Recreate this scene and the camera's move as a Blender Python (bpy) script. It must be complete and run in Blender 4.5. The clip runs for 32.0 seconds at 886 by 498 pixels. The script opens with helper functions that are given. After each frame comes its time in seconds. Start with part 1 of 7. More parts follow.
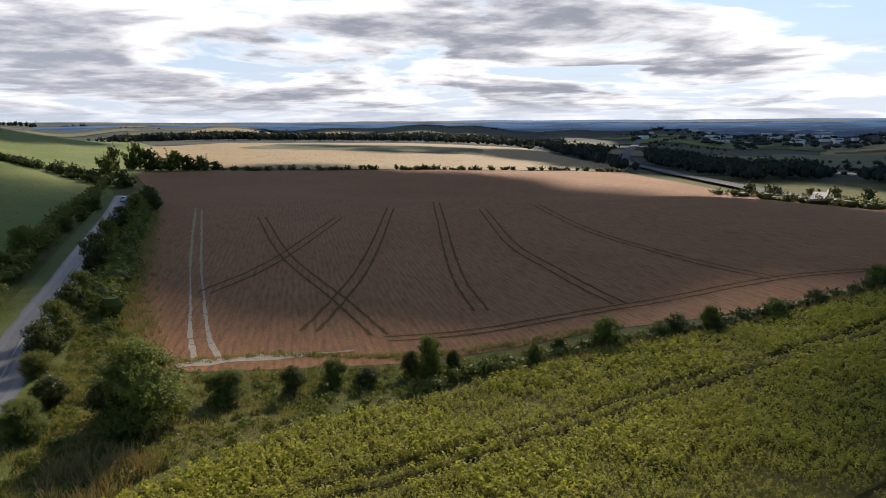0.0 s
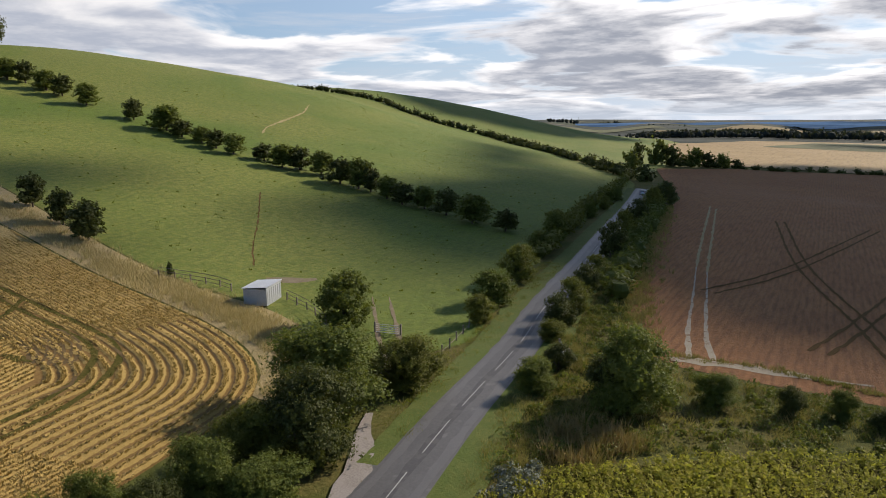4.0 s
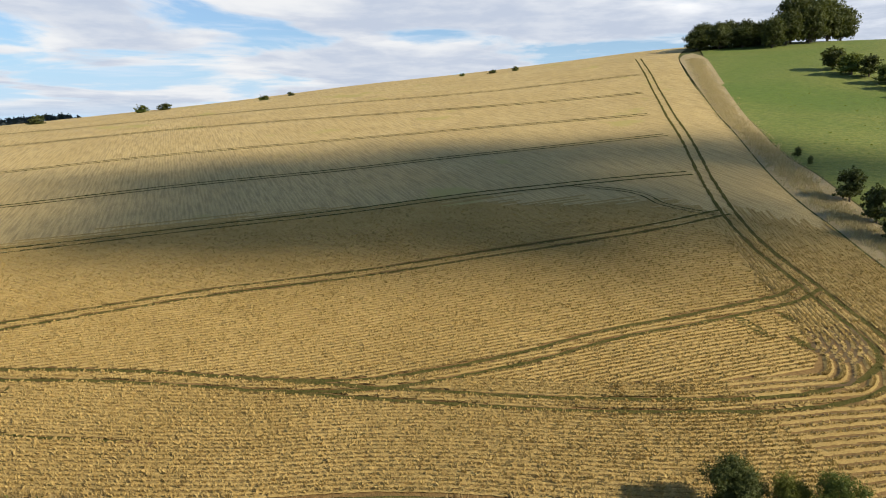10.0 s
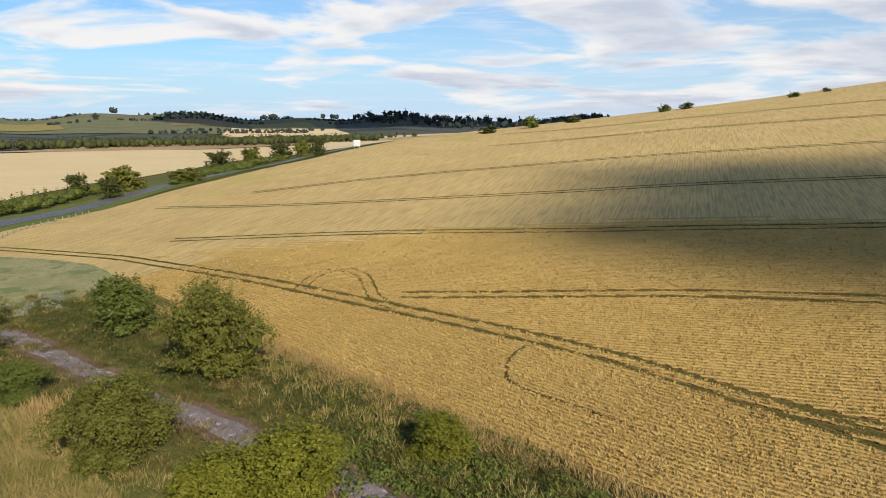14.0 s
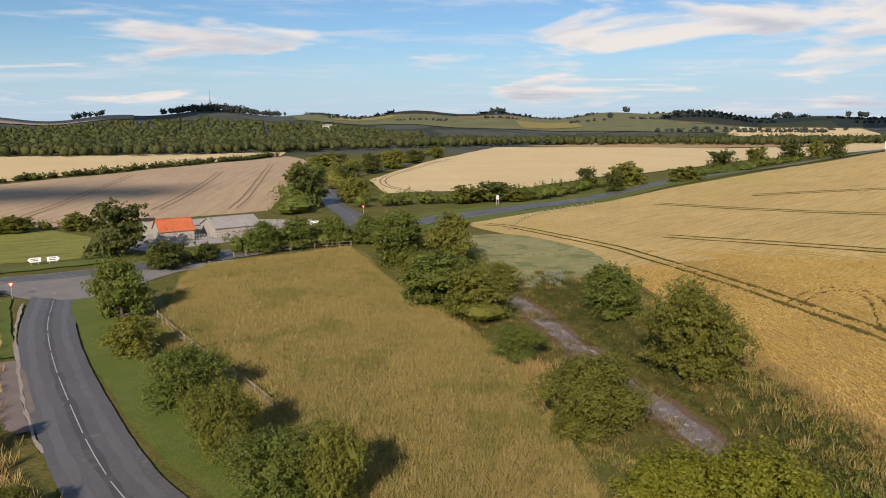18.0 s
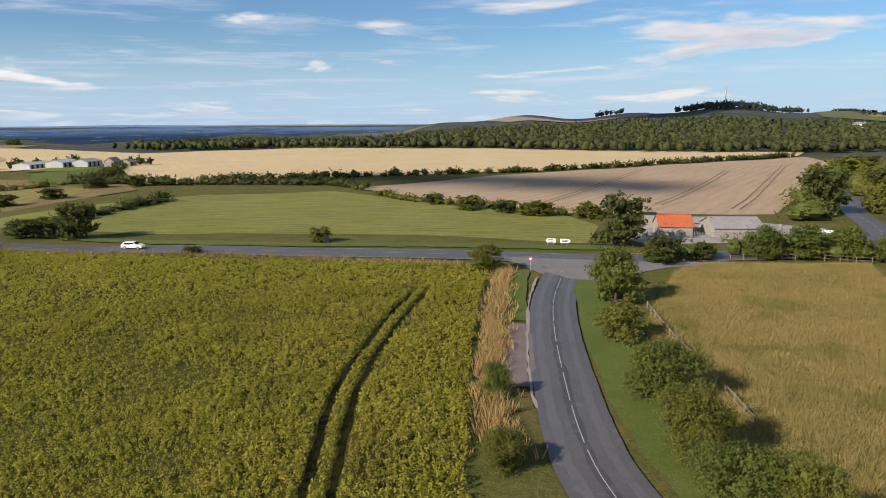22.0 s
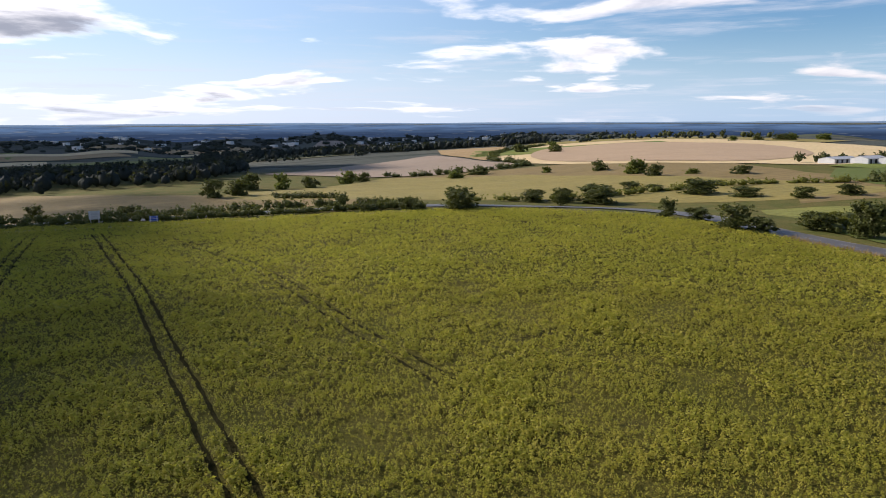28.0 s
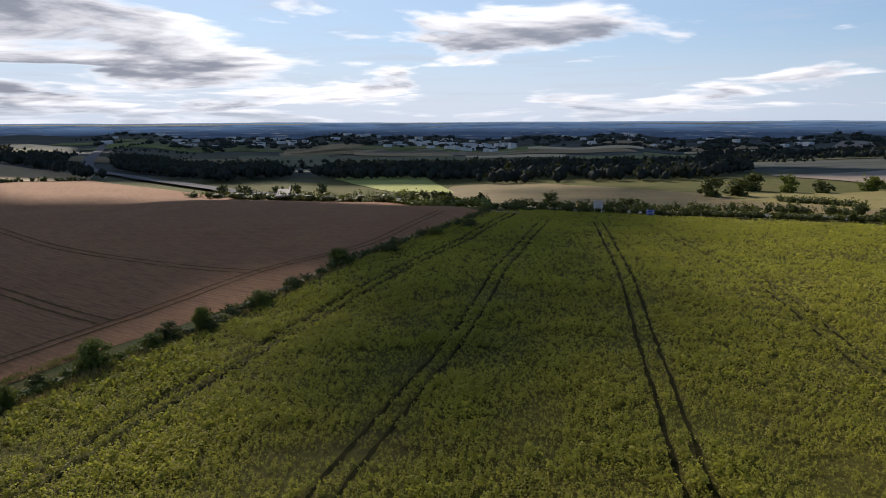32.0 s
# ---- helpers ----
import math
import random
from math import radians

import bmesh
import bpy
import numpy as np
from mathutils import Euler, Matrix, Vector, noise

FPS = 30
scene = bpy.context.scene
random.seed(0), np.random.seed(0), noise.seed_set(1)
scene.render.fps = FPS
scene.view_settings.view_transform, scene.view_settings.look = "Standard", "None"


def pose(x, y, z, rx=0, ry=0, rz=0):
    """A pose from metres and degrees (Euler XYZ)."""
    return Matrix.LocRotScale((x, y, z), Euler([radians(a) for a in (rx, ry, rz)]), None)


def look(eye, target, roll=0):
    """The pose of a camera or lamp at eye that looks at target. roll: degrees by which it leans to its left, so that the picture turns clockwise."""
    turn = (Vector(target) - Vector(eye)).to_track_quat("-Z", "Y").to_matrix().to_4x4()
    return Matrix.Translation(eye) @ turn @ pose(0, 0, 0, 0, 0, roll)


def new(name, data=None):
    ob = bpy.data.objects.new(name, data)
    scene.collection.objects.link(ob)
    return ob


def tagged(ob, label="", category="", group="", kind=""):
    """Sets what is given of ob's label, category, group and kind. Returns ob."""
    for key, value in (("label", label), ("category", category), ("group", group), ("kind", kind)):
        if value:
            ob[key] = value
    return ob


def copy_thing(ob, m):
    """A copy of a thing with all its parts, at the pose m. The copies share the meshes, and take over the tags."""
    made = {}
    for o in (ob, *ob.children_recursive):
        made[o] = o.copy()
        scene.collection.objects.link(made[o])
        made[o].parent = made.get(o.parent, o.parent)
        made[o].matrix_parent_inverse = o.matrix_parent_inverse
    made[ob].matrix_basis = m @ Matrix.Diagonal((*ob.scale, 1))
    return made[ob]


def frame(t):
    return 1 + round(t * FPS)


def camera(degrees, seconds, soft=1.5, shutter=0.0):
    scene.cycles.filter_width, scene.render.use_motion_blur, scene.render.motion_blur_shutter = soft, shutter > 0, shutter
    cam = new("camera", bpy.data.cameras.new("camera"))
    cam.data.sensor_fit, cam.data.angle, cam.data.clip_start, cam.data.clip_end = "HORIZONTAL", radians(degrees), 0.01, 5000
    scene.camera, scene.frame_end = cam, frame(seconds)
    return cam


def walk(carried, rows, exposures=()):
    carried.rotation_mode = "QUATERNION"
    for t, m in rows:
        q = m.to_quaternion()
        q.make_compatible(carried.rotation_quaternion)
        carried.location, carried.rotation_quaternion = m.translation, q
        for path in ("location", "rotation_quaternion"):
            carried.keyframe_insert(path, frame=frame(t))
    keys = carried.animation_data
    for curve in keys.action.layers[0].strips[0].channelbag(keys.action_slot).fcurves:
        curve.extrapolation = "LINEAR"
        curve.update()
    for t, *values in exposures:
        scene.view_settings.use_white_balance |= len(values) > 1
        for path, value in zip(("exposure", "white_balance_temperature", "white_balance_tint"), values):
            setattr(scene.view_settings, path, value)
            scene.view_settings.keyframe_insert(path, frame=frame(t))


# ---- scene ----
# ---- camera: a drone hovering 24 m over the verge, turning slowly to its left ----
cam = camera(64.62, 32.0, 0.95)
TURN = (
    (0, 0.00, -10.57, 0.44),
    (1, 10.08, -10.53, 0.46),
    (2, 20.19, -10.50, 0.48),
    (3, 30.35, -10.46, 0.50),
    (3.5, 35.45, -10.45, 0.51),
    (5.5, 55.78, -10.44, 0.40),
    (6, 60.85, -10.45, 0.36),
    (7, 71.00, -10.46, 0.28),
    (8, 81.11, -10.47, 0.20),
    (9, 91.18, -10.46, 0.22),
    (10, 101.27, -10.45, 0.24),
    (11, 111.27, -10.44, 0.26),
    (12, 121.43, -10.43, 0.28),
    (13, 131.41, -10.41, 0.26),
    (14, 141.39, -10.38, 0.23),
    (14.5, 146.37, -10.37, 0.22),
    (16.5, 166.14, -10.33, 0.20),
    (17, 171.02, -10.34, 0.21),
    (18, 180.57, -10.34, 0.23),
    (19, 190.45, -10.34, 0.26),
    (20, 200.35, -10.35, 0.28),
    (21, 210.26, -10.35, 0.29),
    (22, 220.15, -10.35, 0.30),
    (23, 230.18, -10.36, 0.30),
    (24, 239.93, -10.36, 0.31),
    (25, 249.84, -10.38, 0.30),
    (25.5, 254.71, -10.39, 0.29),
    (27.5, 274.64, -10.42, 0.27),
    (28, 279.63, -10.43, 0.26),
    (29, 289.61, -10.45, 0.25),
    (30, 299.62, -10.46, 0.24),
    (31, 309.22, -10.47, 0.22),
    (32, 318.84, -10.49, 0.21),
)
EXPOSURES = ((0, 0.3, 6500, 14), (3, 0.1, 6500, 14), (5, 0.35, 6500, 11), (8, 0.5, 6300, 10), (12, 0.5, 6300, 10), (14, 0.5, 6450, 11), (17, 0.35, 6850, 15), (20, 0.33, 6800, 15), (22, 0.38, 6500, 14), (25, 0.45, 6400, 14), (28, 0.45, 6350, 17), (30, 0.27, 6350, 17), (32, 0.1, 6300, 15))
walk(cam, [(t, pose(0, 0, 24, 90 + tilt, lean, turn)) for t, turn, tilt, lean in TURN], EXPOSURES)

# ---- sky and sun ----
SUN_BEARING, SUN_HEIGHT = 345.0, 30.0
sun_way = Vector((-math.sin(radians(SUN_BEARING)) * math.cos(radians(SUN_HEIGHT)), math.cos(radians(SUN_BEARING)) * math.cos(radians(SUN_HEIGHT)), math.sin(radians(SUN_HEIGHT))))
sun = new("sun", bpy.data.lights.new("sun", "SUN"))
sun.data.energy, sun.data.angle, sun.data.color = 5.0, radians(0.55), (1.0, 0.90, 0.74)
sun.matrix_world = look(sun_way * 500, (0, 0, 0))


class Nodes:
    """Short way to write a node tree."""

    def __init__(self, tree):
        self.tree = tree
        tree.nodes.clear()

    def add(self, kind, inputs=()):
        n = self.tree.nodes.new(kind)
        for k, v in dict(inputs).items():
            if isinstance(v, bpy.types.NodeSocket):
                self.tree.links.new(v, n.inputs[k])
            else:
                n.inputs[k].default_value = v
        return n

    def math(self, op, a, b=0.0, clamp=False):
        n = self.add("ShaderNodeMath", {0: a, 1: b})
        n.operation, n.use_clamp = op, clamp
        return n.outputs[0]

    def vec(self, op, a, b=(0, 0, 0)):
        n = self.add("ShaderNodeVectorMath", {0: a, 1: b})
        n.operation = op
        return n.outputs[1 if op in ("DOT_PRODUCT", "LENGTH") else 0]

    def mix(self, f, a, b, blend="MIX"):
        n = self.add("ShaderNodeMix")
        n.data_type, n.blend_type = "RGBA", blend
        for k, v in ((0, f), (6, a), (7, b)):
            if isinstance(v, bpy.types.NodeSocket):
                self.tree.links.new(v, n.inputs[k])
            else:
                n.inputs[k].default_value = v if k == 0 else (*v[:3], 1)
        return n.outputs[2]

    def noise(self, co, scale, detail=4.0, rough=0.55, dist=0.0):
        return self.add("ShaderNodeTexNoise", {"Vector": co, "Scale": scale, "Detail": detail, "Roughness": rough, "Distortion": dist}).outputs[0]

    def ramp(self, f, lo, hi, a=0.0, b=1.0):
        n = self.add("ShaderNodeMapRange", {0: f, 1: lo, 2: hi, 3: a, 4: b})
        n.interpolation_type = "SMOOTHSTEP"
        return n.outputs[0]


world = bpy.data.worlds.new("sky")
scene.world = world
world.use_nodes = True
w = Nodes(world.node_tree)
sky = w.add("ShaderNodeTexSky")
sky.sky_type, sky.sun_disc = "NISHITA", False
sky.sun_elevation, sky.sun_rotation = radians(SUN_HEIGHT), radians(-SUN_BEARING % 360)
sky.altitude, sky.air_density, sky.dust_density, sky.ozone_density = 100, 1.0, 0.6, 1.6
way = w.add("ShaderNodeTexCoord").outputs["Generated"]
sep = w.add("ShaderNodeSeparateXYZ", {0: way})
up = w.math("MAXIMUM", sep.outputs[2], 0.0)
spread = w.math("MULTIPLY", w.math("POWER", w.math("ADD", up, 0.12), -0.75), 0.8)
rise = w.math("MULTIPLY", w.math("LOGARITHM", w.math("ADD", up, 0.035), math.e), 1.35)
deck = w.add("ShaderNodeCombineXYZ", {0: w.math("MULTIPLY", sep.outputs[0], spread), 1: w.math("MULTIPLY", sep.outputs[1], spread), 2: rise}).outputs[0]
towards = w.vec("DOT_PRODUCT", way, tuple(sun_way))
shape = w.noise(deck, 1.55, 9.0, 0.52, 0.35)
above = w.noise(w.vec("ADD", deck, (0.0, 0.0, 0.17)), 1.55, 7.0, 0.52, 0.35)
# broken cloud is thickest over the down and thins on the far side
bank = w.vec("DOT_PRODUCT", way, (-0.866, 0.5, 0.0))
edge = w.ramp(bank, -0.65, 0.5, 0.565, 0.40)
# seen from below, the gaps between the clouds open towards the zenith
edge = w.math("ADD", edge, w.ramp(up, 0.17, 0.5, 0.0, 0.18))
body = w.math("SUBTRACT", shape, edge)
cover = w.ramp(body, -0.01, 0.085)
cover = w.math("MULTIPLY", cover, w.ramp(up, 0.0, 0.03, 0.35, 0.96))
# flat bases are grey, the tops and torn rims catch the sun
thick = w.math("MULTIPLY", w.ramp(w.math("SUBTRACT", above, edge), -0.03, 0.15), w.ramp(body, 0.0, 0.08, 0.2, 1.0))
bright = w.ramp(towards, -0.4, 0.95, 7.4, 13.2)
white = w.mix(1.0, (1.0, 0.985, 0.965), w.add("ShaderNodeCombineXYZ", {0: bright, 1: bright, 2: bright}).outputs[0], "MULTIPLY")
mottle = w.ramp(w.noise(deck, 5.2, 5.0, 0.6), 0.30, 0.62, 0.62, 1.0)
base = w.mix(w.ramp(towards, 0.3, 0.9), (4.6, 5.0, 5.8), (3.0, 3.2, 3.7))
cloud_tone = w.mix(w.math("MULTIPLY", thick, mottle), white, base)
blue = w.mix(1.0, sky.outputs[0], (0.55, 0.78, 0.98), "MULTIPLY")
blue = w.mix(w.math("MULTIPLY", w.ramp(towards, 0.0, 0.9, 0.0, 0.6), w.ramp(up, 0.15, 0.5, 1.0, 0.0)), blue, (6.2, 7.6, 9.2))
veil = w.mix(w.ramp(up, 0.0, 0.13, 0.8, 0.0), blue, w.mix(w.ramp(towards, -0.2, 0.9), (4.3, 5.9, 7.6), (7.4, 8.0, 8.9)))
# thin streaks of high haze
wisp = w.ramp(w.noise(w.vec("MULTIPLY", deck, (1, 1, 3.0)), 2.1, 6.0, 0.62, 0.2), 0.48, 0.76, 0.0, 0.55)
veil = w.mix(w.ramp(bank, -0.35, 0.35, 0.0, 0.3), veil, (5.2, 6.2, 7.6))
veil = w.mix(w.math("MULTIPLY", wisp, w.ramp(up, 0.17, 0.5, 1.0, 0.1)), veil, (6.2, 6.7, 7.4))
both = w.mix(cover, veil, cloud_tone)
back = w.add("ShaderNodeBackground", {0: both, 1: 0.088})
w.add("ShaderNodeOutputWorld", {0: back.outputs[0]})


# ---- unseen cumulus overhead, placed so that their shadows lie on the land ----
CLOUD_MAT = bpy.data.materials.new("cloud")
CLOUD_MAT.use_nodes = True
_c = Nodes(CLOUD_MAT.node_tree)
_tone = _c.mix(_c.noise(_c.add("ShaderNodeNewGeometry").outputs["Position"], 0.02), (0.78, 0.79, 0.8), (0.86, 0.86, 0.86))
_c.add("ShaderNodeOutputMaterial", {0: _c.add("ShaderNodeBsdfPrincipled", {"Base Color": _tone, "Roughness": 1.0, "Specular IOR Level": 0.0}).outputs[0]})


def cloud(x, y, z, *puffs):
    """A flat-bottomed heap cloud round x, y with its base at z; puffs: dx, dy and radius of each swelling."""
    bm = bmesh.new()
    for k, (dx, dy, r) in enumerate(puffs):
        made = bmesh.ops.create_icosphere(bm, subdivisions=3 if r > 15 else 2 if r > 4.6 else 1, radius=1)["verts"]
        for v in made:
            n = noise.noise(v.co * 2.1 + Vector((x + dx, y + dy, k))) * 0.30 + noise.noise(v.co * 5.0 + Vector((dx, dy, k))) * 0.14
            p = v.co * (1 + n) * r
            v.co = Vector((dx + p.x, dy + p.y, p.z * (0.4 if p.z > 0 else 0.1)))
    me = bpy.data.meshes.new("cloud")
    bm.to_mesh(me)
    bm.free()
    me.materials.append(CLOUD_MAT)
    ob = new("cloud", me)
    ob.location = (x, y, z)
    return tagged(ob, "unseen grey-white cumulus cloud placed high up to shade the fields", "cloud", kind="structure")


def ragged(x, y, z, half_x, half_y, turn, count, size, seed, fade=0.0):
    """A thin torn cloud for half shade: many small scraps with gaps, sparser towards one end."""
    rnd = random.Random(seed)
    a, puffs = radians(turn), []
    while len(puffs) < count:
        u, v = rnd.uniform(-1, 1), rnd.uniform(-1, 1)
        if u * u + v * v < 1 and rnd.random() > fade * (u + 1) / 2 and rnd.random() < 1.25 - (u * u + v * v):
            puffs.append((u * half_x * math.cos(a) - v * half_y * math.sin(a), u * half_x * math.sin(a) + v * half_y * math.cos(a), size * rnd.uniform(0.6, 1.3)))
    return cloud(x, y, z, *puffs)


BASE = 1300
DRIFT = (sun_way.x / sun_way.z, sun_way.y / sun_way.z)


def over(x, y, ground):
    """Where a cloud hangs whose shadow falls on x, y at that height of the ground."""
    return x + DRIFT[0] * (BASE - ground), y + DRIFT[1] * (BASE - ground), BASE


# over the brown wheat and the valley beyond
cloud(*over(0, 170, 0), (-80, -20, 62), (0, -8, 76), (84, -2, 62), (40, 40, 62), (-50, 60, 66), (-70, 140, 72), (10, 120, 70), (-60, 215, 60), (62, 150, 58), (10, 205, 60))
ragged(*over(60, 300, 0), 95, 70, 30, 90, 8, 4)
# over the bean field
ragged(*over(70, 66, 0), 56, 32, 40, 120, 4.8, 8)
ragged(*over(38, 56, 0), 30, 15, 60, 36, 4.2, 9)
ragged(*over(232, 172, -4), 75, 42, 60, 75, 7.0, 2)
# over the climbing wheat
ragged(*over(-140, -22, 14), 98, 40, -78, 235, 6.2, 3)
ragged(*over(-104, -18, 8), 70, 24, -80, 130, 5.0, 5)
# over the pastures
ragged(*over(126, 104, 0), 50, 30, 45, 90, 5.6, 1)
ragged(*over(-160, 235, 6), 80, 30, 140, 55, 8.0, 6)
cloud(*over(-401, 602, 50), (0, 0, 120), (-120, -40, 95), (60, 70, 80))
# over the fawn stubble
cloud(*over(149, -232, 0), (0, 0, 28), (42, 10, 26), (-36, -8, 22), (78, 22, 22))
# over the woods and the vale
cloud(*over(700, 860, -30), (0, 0, 330), (-300, 150, 260), (320, -60, 300), (60, 300, 260))
cloud(*over(1150, 560, -30), (0, 0, 240), (300, -170, 260), (460, -400, 220), (-160, 220, 200), (700, -100, 300))
# over the northern hills
cloud(*over(40, -1680, 40), (0, 0, 130), (150, 20, 110), (-140, -20, 100))
cloud(*over(-900, -1250, 20), (0, 0, 260), (260, -120, 220), (-260, 200, 260))
cloud(*over(640, -1500, 30), (0, 0, 160), (160, 60, 140))
cloud(*over(420, 330, -12), (0, 0, 110), (-90, 110, 110), (110, -70, 100), (160, 60, 120), (-190, 260, 130), (-240, 420, 150))
ragged(*over(0, 730, -8), 190, 90, 10, 75, 15, 7)
cloud(2500, 3500, BASE, (0, 0, 700), (-900, 350, 620), (950, -500, 700), (300, 900, 500), (1800, -1200, 700))
cloud(1500, 4700, BASE, (0, 0, 700), (-900, 100, 600), (800, -250, 500))

# ---- materials ----
def surface(name, tones, sizes=(9.0, 0.6), bump=0.0, bump_size=0.3, rough=0.85, spots=None, streak=None, leaf=0.0, piece=0.0, gloss=0.3, metal=0.0, grain=None):
    """A procedural material: three tones mixed at two scales (sizes in metres), with relief, optional spots (colour, size, share),
    streaks (bearing in degrees, spacing in metres, strength), drilled grain (bearing, across, along, strength), see-through leaf light, and a shift of tone from piece to piece."""
    m = bpy.data.materials.new(name)
    m.use_nodes = True
    n = Nodes(m.node_tree)
    co = n.add("ShaderNodeNewGeometry").outputs["Position"]
    big = n.ramp(n.noise(co, 1 / sizes[0], 3.0, 0.6, 0.6), 0.35, 0.65)
    small = n.ramp(n.noise(co, 1 / sizes[1], 4.0, 0.65), 0.3, 0.7)
    col = n.mix(big, tones[0], tones[1])
    col = n.mix(n.math("MULTIPLY", small, 0.75), col, tones[2])
    if streak:
        a = radians(streak[0])
        across = n.vec("DOT_PRODUCT", co, (math.cos(a), math.sin(a), 0))
        wob = n.math("ADD", n.math("MULTIPLY", across, 2 * math.pi / streak[1]), n.math("MULTIPLY", n.noise(co, 0.15, 2.0), 5.0))
        line = n.ramp(n.math("SINE", wob), -0.2, 1.0)
        col = n.mix(n.math("MULTIPLY", line, streak[2]), col, tuple(0.45 * c for c in tones[0]))
    if grain:
        a = radians(grain[0])
        u, v = n.vec("DOT_PRODUCT", co, (math.cos(a), math.sin(a), 0)), n.vec("DOT_PRODUCT", co, (-math.sin(a), math.cos(a), 0))
        drawn = n.add("ShaderNodeCombineXYZ", {0: n.math("DIVIDE", u, grain[1]), 1: n.math("DIVIDE", v, grain[2])}).outputs[0]
        col = n.mix(n.math("MULTIPLY", n.ramp(n.noise(drawn, 1.0, 4.0, 0.65), 0.42, 0.66), grain[3]), col, tuple(0.38 * c for c in tones[2]))
    if spots:
        hit = n.ramp(n.noise(co, 1 / spots[1], 5.0, 0.6), 1 - spots[2] - 0.04, 1 - spots[2] + 0.04)
        col = n.mix(hit, col, spots[0])
    if piece:
        r = n.add("ShaderNodeObjectInfo").outputs["Random"]
        col = n.mix(n.ramp(r, 0.0, 1.0, 0.0, piece), col, tuple(0.55 * c for c in tones[1]))
        i = n.add("ShaderNodeNewGeometry").outputs["Random Per Island"]
        col = n.mix(n.ramp(i, 0.0, 1.0, 0.0, piece), col, tones[2])
    normal = None
    if bump:
        fine = n.noise(co, 1 / bump_size, 6.0, 0.7)
        normal = n.add("ShaderNodeBump", {"Strength": 1.0, "Distance": bump, "Height": fine}).outputs[0]
    ins = {"Base Color": col, "Roughness": rough, "Specular IOR Level": gloss, "Metallic": metal}
    if normal:
        ins["Normal"] = normal
    bsdf = n.add("ShaderNodeBsdfPrincipled", ins).outputs[0]
    if leaf:
        thin = n.add("ShaderNodeBsdfTranslucent", {"Color": n.mix(0.5, col, (0.30, 0.34, 0.03))}).outputs[0]
        bsdf = n.add("ShaderNodeMixShader", {0: leaf, 1: bsdf, 2: thin}).outputs[0]
    n.add("ShaderNodeOutputMaterial", {0: bsdf})
    return m



VERGE = surface("green_verge", ((0.082, 0.112, 0.015), (0.115, 0.128, 0.024), (0.06, 0.088, 0.011)), (4, 0.3), 0.08, 0.2, 0.9)
DRYGRASS = surface("dry_grass", ((0.32, 0.245, 0.115), (0.24, 0.19, 0.08), (0.40, 0.305, 0.155)), (3, 0.3), 0.15, 0.25, 0.9)
PASTURE = surface("pasture", ((0.105, 0.155, 0.016), (0.20, 0.205, 0.04), (0.085, 0.125, 0.013)), (85, 0.9), 0.22, 0.6, 0.9, spots=((0.12, 0.15, 0.02), 4.0, 0.38), grain=(20, 1.2, 3.0, 0.3))
WHEAT = surface("ripe_wheat", ((0.60, 0.445, 0.18), (0.53, 0.385, 0.148), (0.43, 0.295, 0.104)), (22, 0.3), 0.3, 0.25, 0.9, streak=(-58, 0.66, 0.25), grain=(-58, 0.6, 9.0, 0.42), spots=((0.40, 0.32, 0.095), 26.0, 0.36))
WHEAT_FAR = surface("distant_wheat", ((0.35, 0.245, 0.115), (0.31, 0.215, 0.098), (0.28, 0.19, 0.085)), (60, 5), 0.2, 1.2, 0.9, grain=(10, 2.0, 30.0, 0.3))
BROWN = surface("brown_wheat", ((0.365, 0.165, 0.058), (0.32, 0.14, 0.05), (0.24, 0.103, 0.036)), (24, 0.5), 0.3, 0.35, 0.9, streak=(12, 0.9, 0.3), grain=(12, 0.7, 6.0, 0.4))
OLIVEGRASS = surface("dry_olive_grass", ((0.19, 0.14, 0.05), (0.165, 0.125, 0.044), (0.22, 0.155, 0.06)), (20, 1.5), 0.15, 0.8, 0.9, grain=(30, 2.5, 20.0, 0.5))
LEY = surface("grass_ley", ((0.235, 0.19, 0.05), (0.265, 0.21, 0.058), (0.18, 0.155, 0.04)), (24, 1.5), 0.15, 0.8, 0.9, grain=(40, 2.0, 22.0, 0.35))
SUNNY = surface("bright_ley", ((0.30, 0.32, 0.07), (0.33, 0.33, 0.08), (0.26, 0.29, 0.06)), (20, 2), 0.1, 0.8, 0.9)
STUBBLE = surface("cream_stubble", ((0.56, 0.44, 0.25), (0.52, 0.40, 0.21), (0.50, 0.38, 0.2)), (50, 4), 0.1, 1.0, 0.9, grain=(70, 2.2, 40.0, 0.16))
BEANS = surface("bean_crop_floor", ((0.12, 0.112, 0.016), (0.15, 0.13, 0.022), (0.035, 0.036, 0.008)), (16, 0.22), 0.35, 0.25, 0.9, spots=((0.075, 0.065, 0.016), 9.0, 0.40), gloss=0.1)
GREENCROP = surface("green_crop", ((0.20, 0.205, 0.04), (0.245, 0.235, 0.05), (0.15, 0.162, 0.031)), (16, 1.0), 0.15, 0.6, 0.9, streak=(124, 3.0, 0.2), grain=(124, 1.1, 14.0, 0.6), spots=((0.17, 0.175, 0.032), 2.6, 0.42))
FALLOW = surface("weedy_fallow", ((0.31, 0.265, 0.135), (0.22, 0.21, 0.09), (0.13, 0.145, 0.055)), (5, 0.4), 0.15, 0.4, 0.9, spots=((0.12, 0.14, 0.05), 4.0, 0.44))
MEADOW = surface("meadow_grass", ((0.22, 0.17, 0.046), (0.15, 0.135, 0.03), (0.09, 0.078, 0.02)), (11, 0.35), 0.2, 0.25, 0.9, spots=((0.115, 0.115, 0.025), 12.0, 0.45))
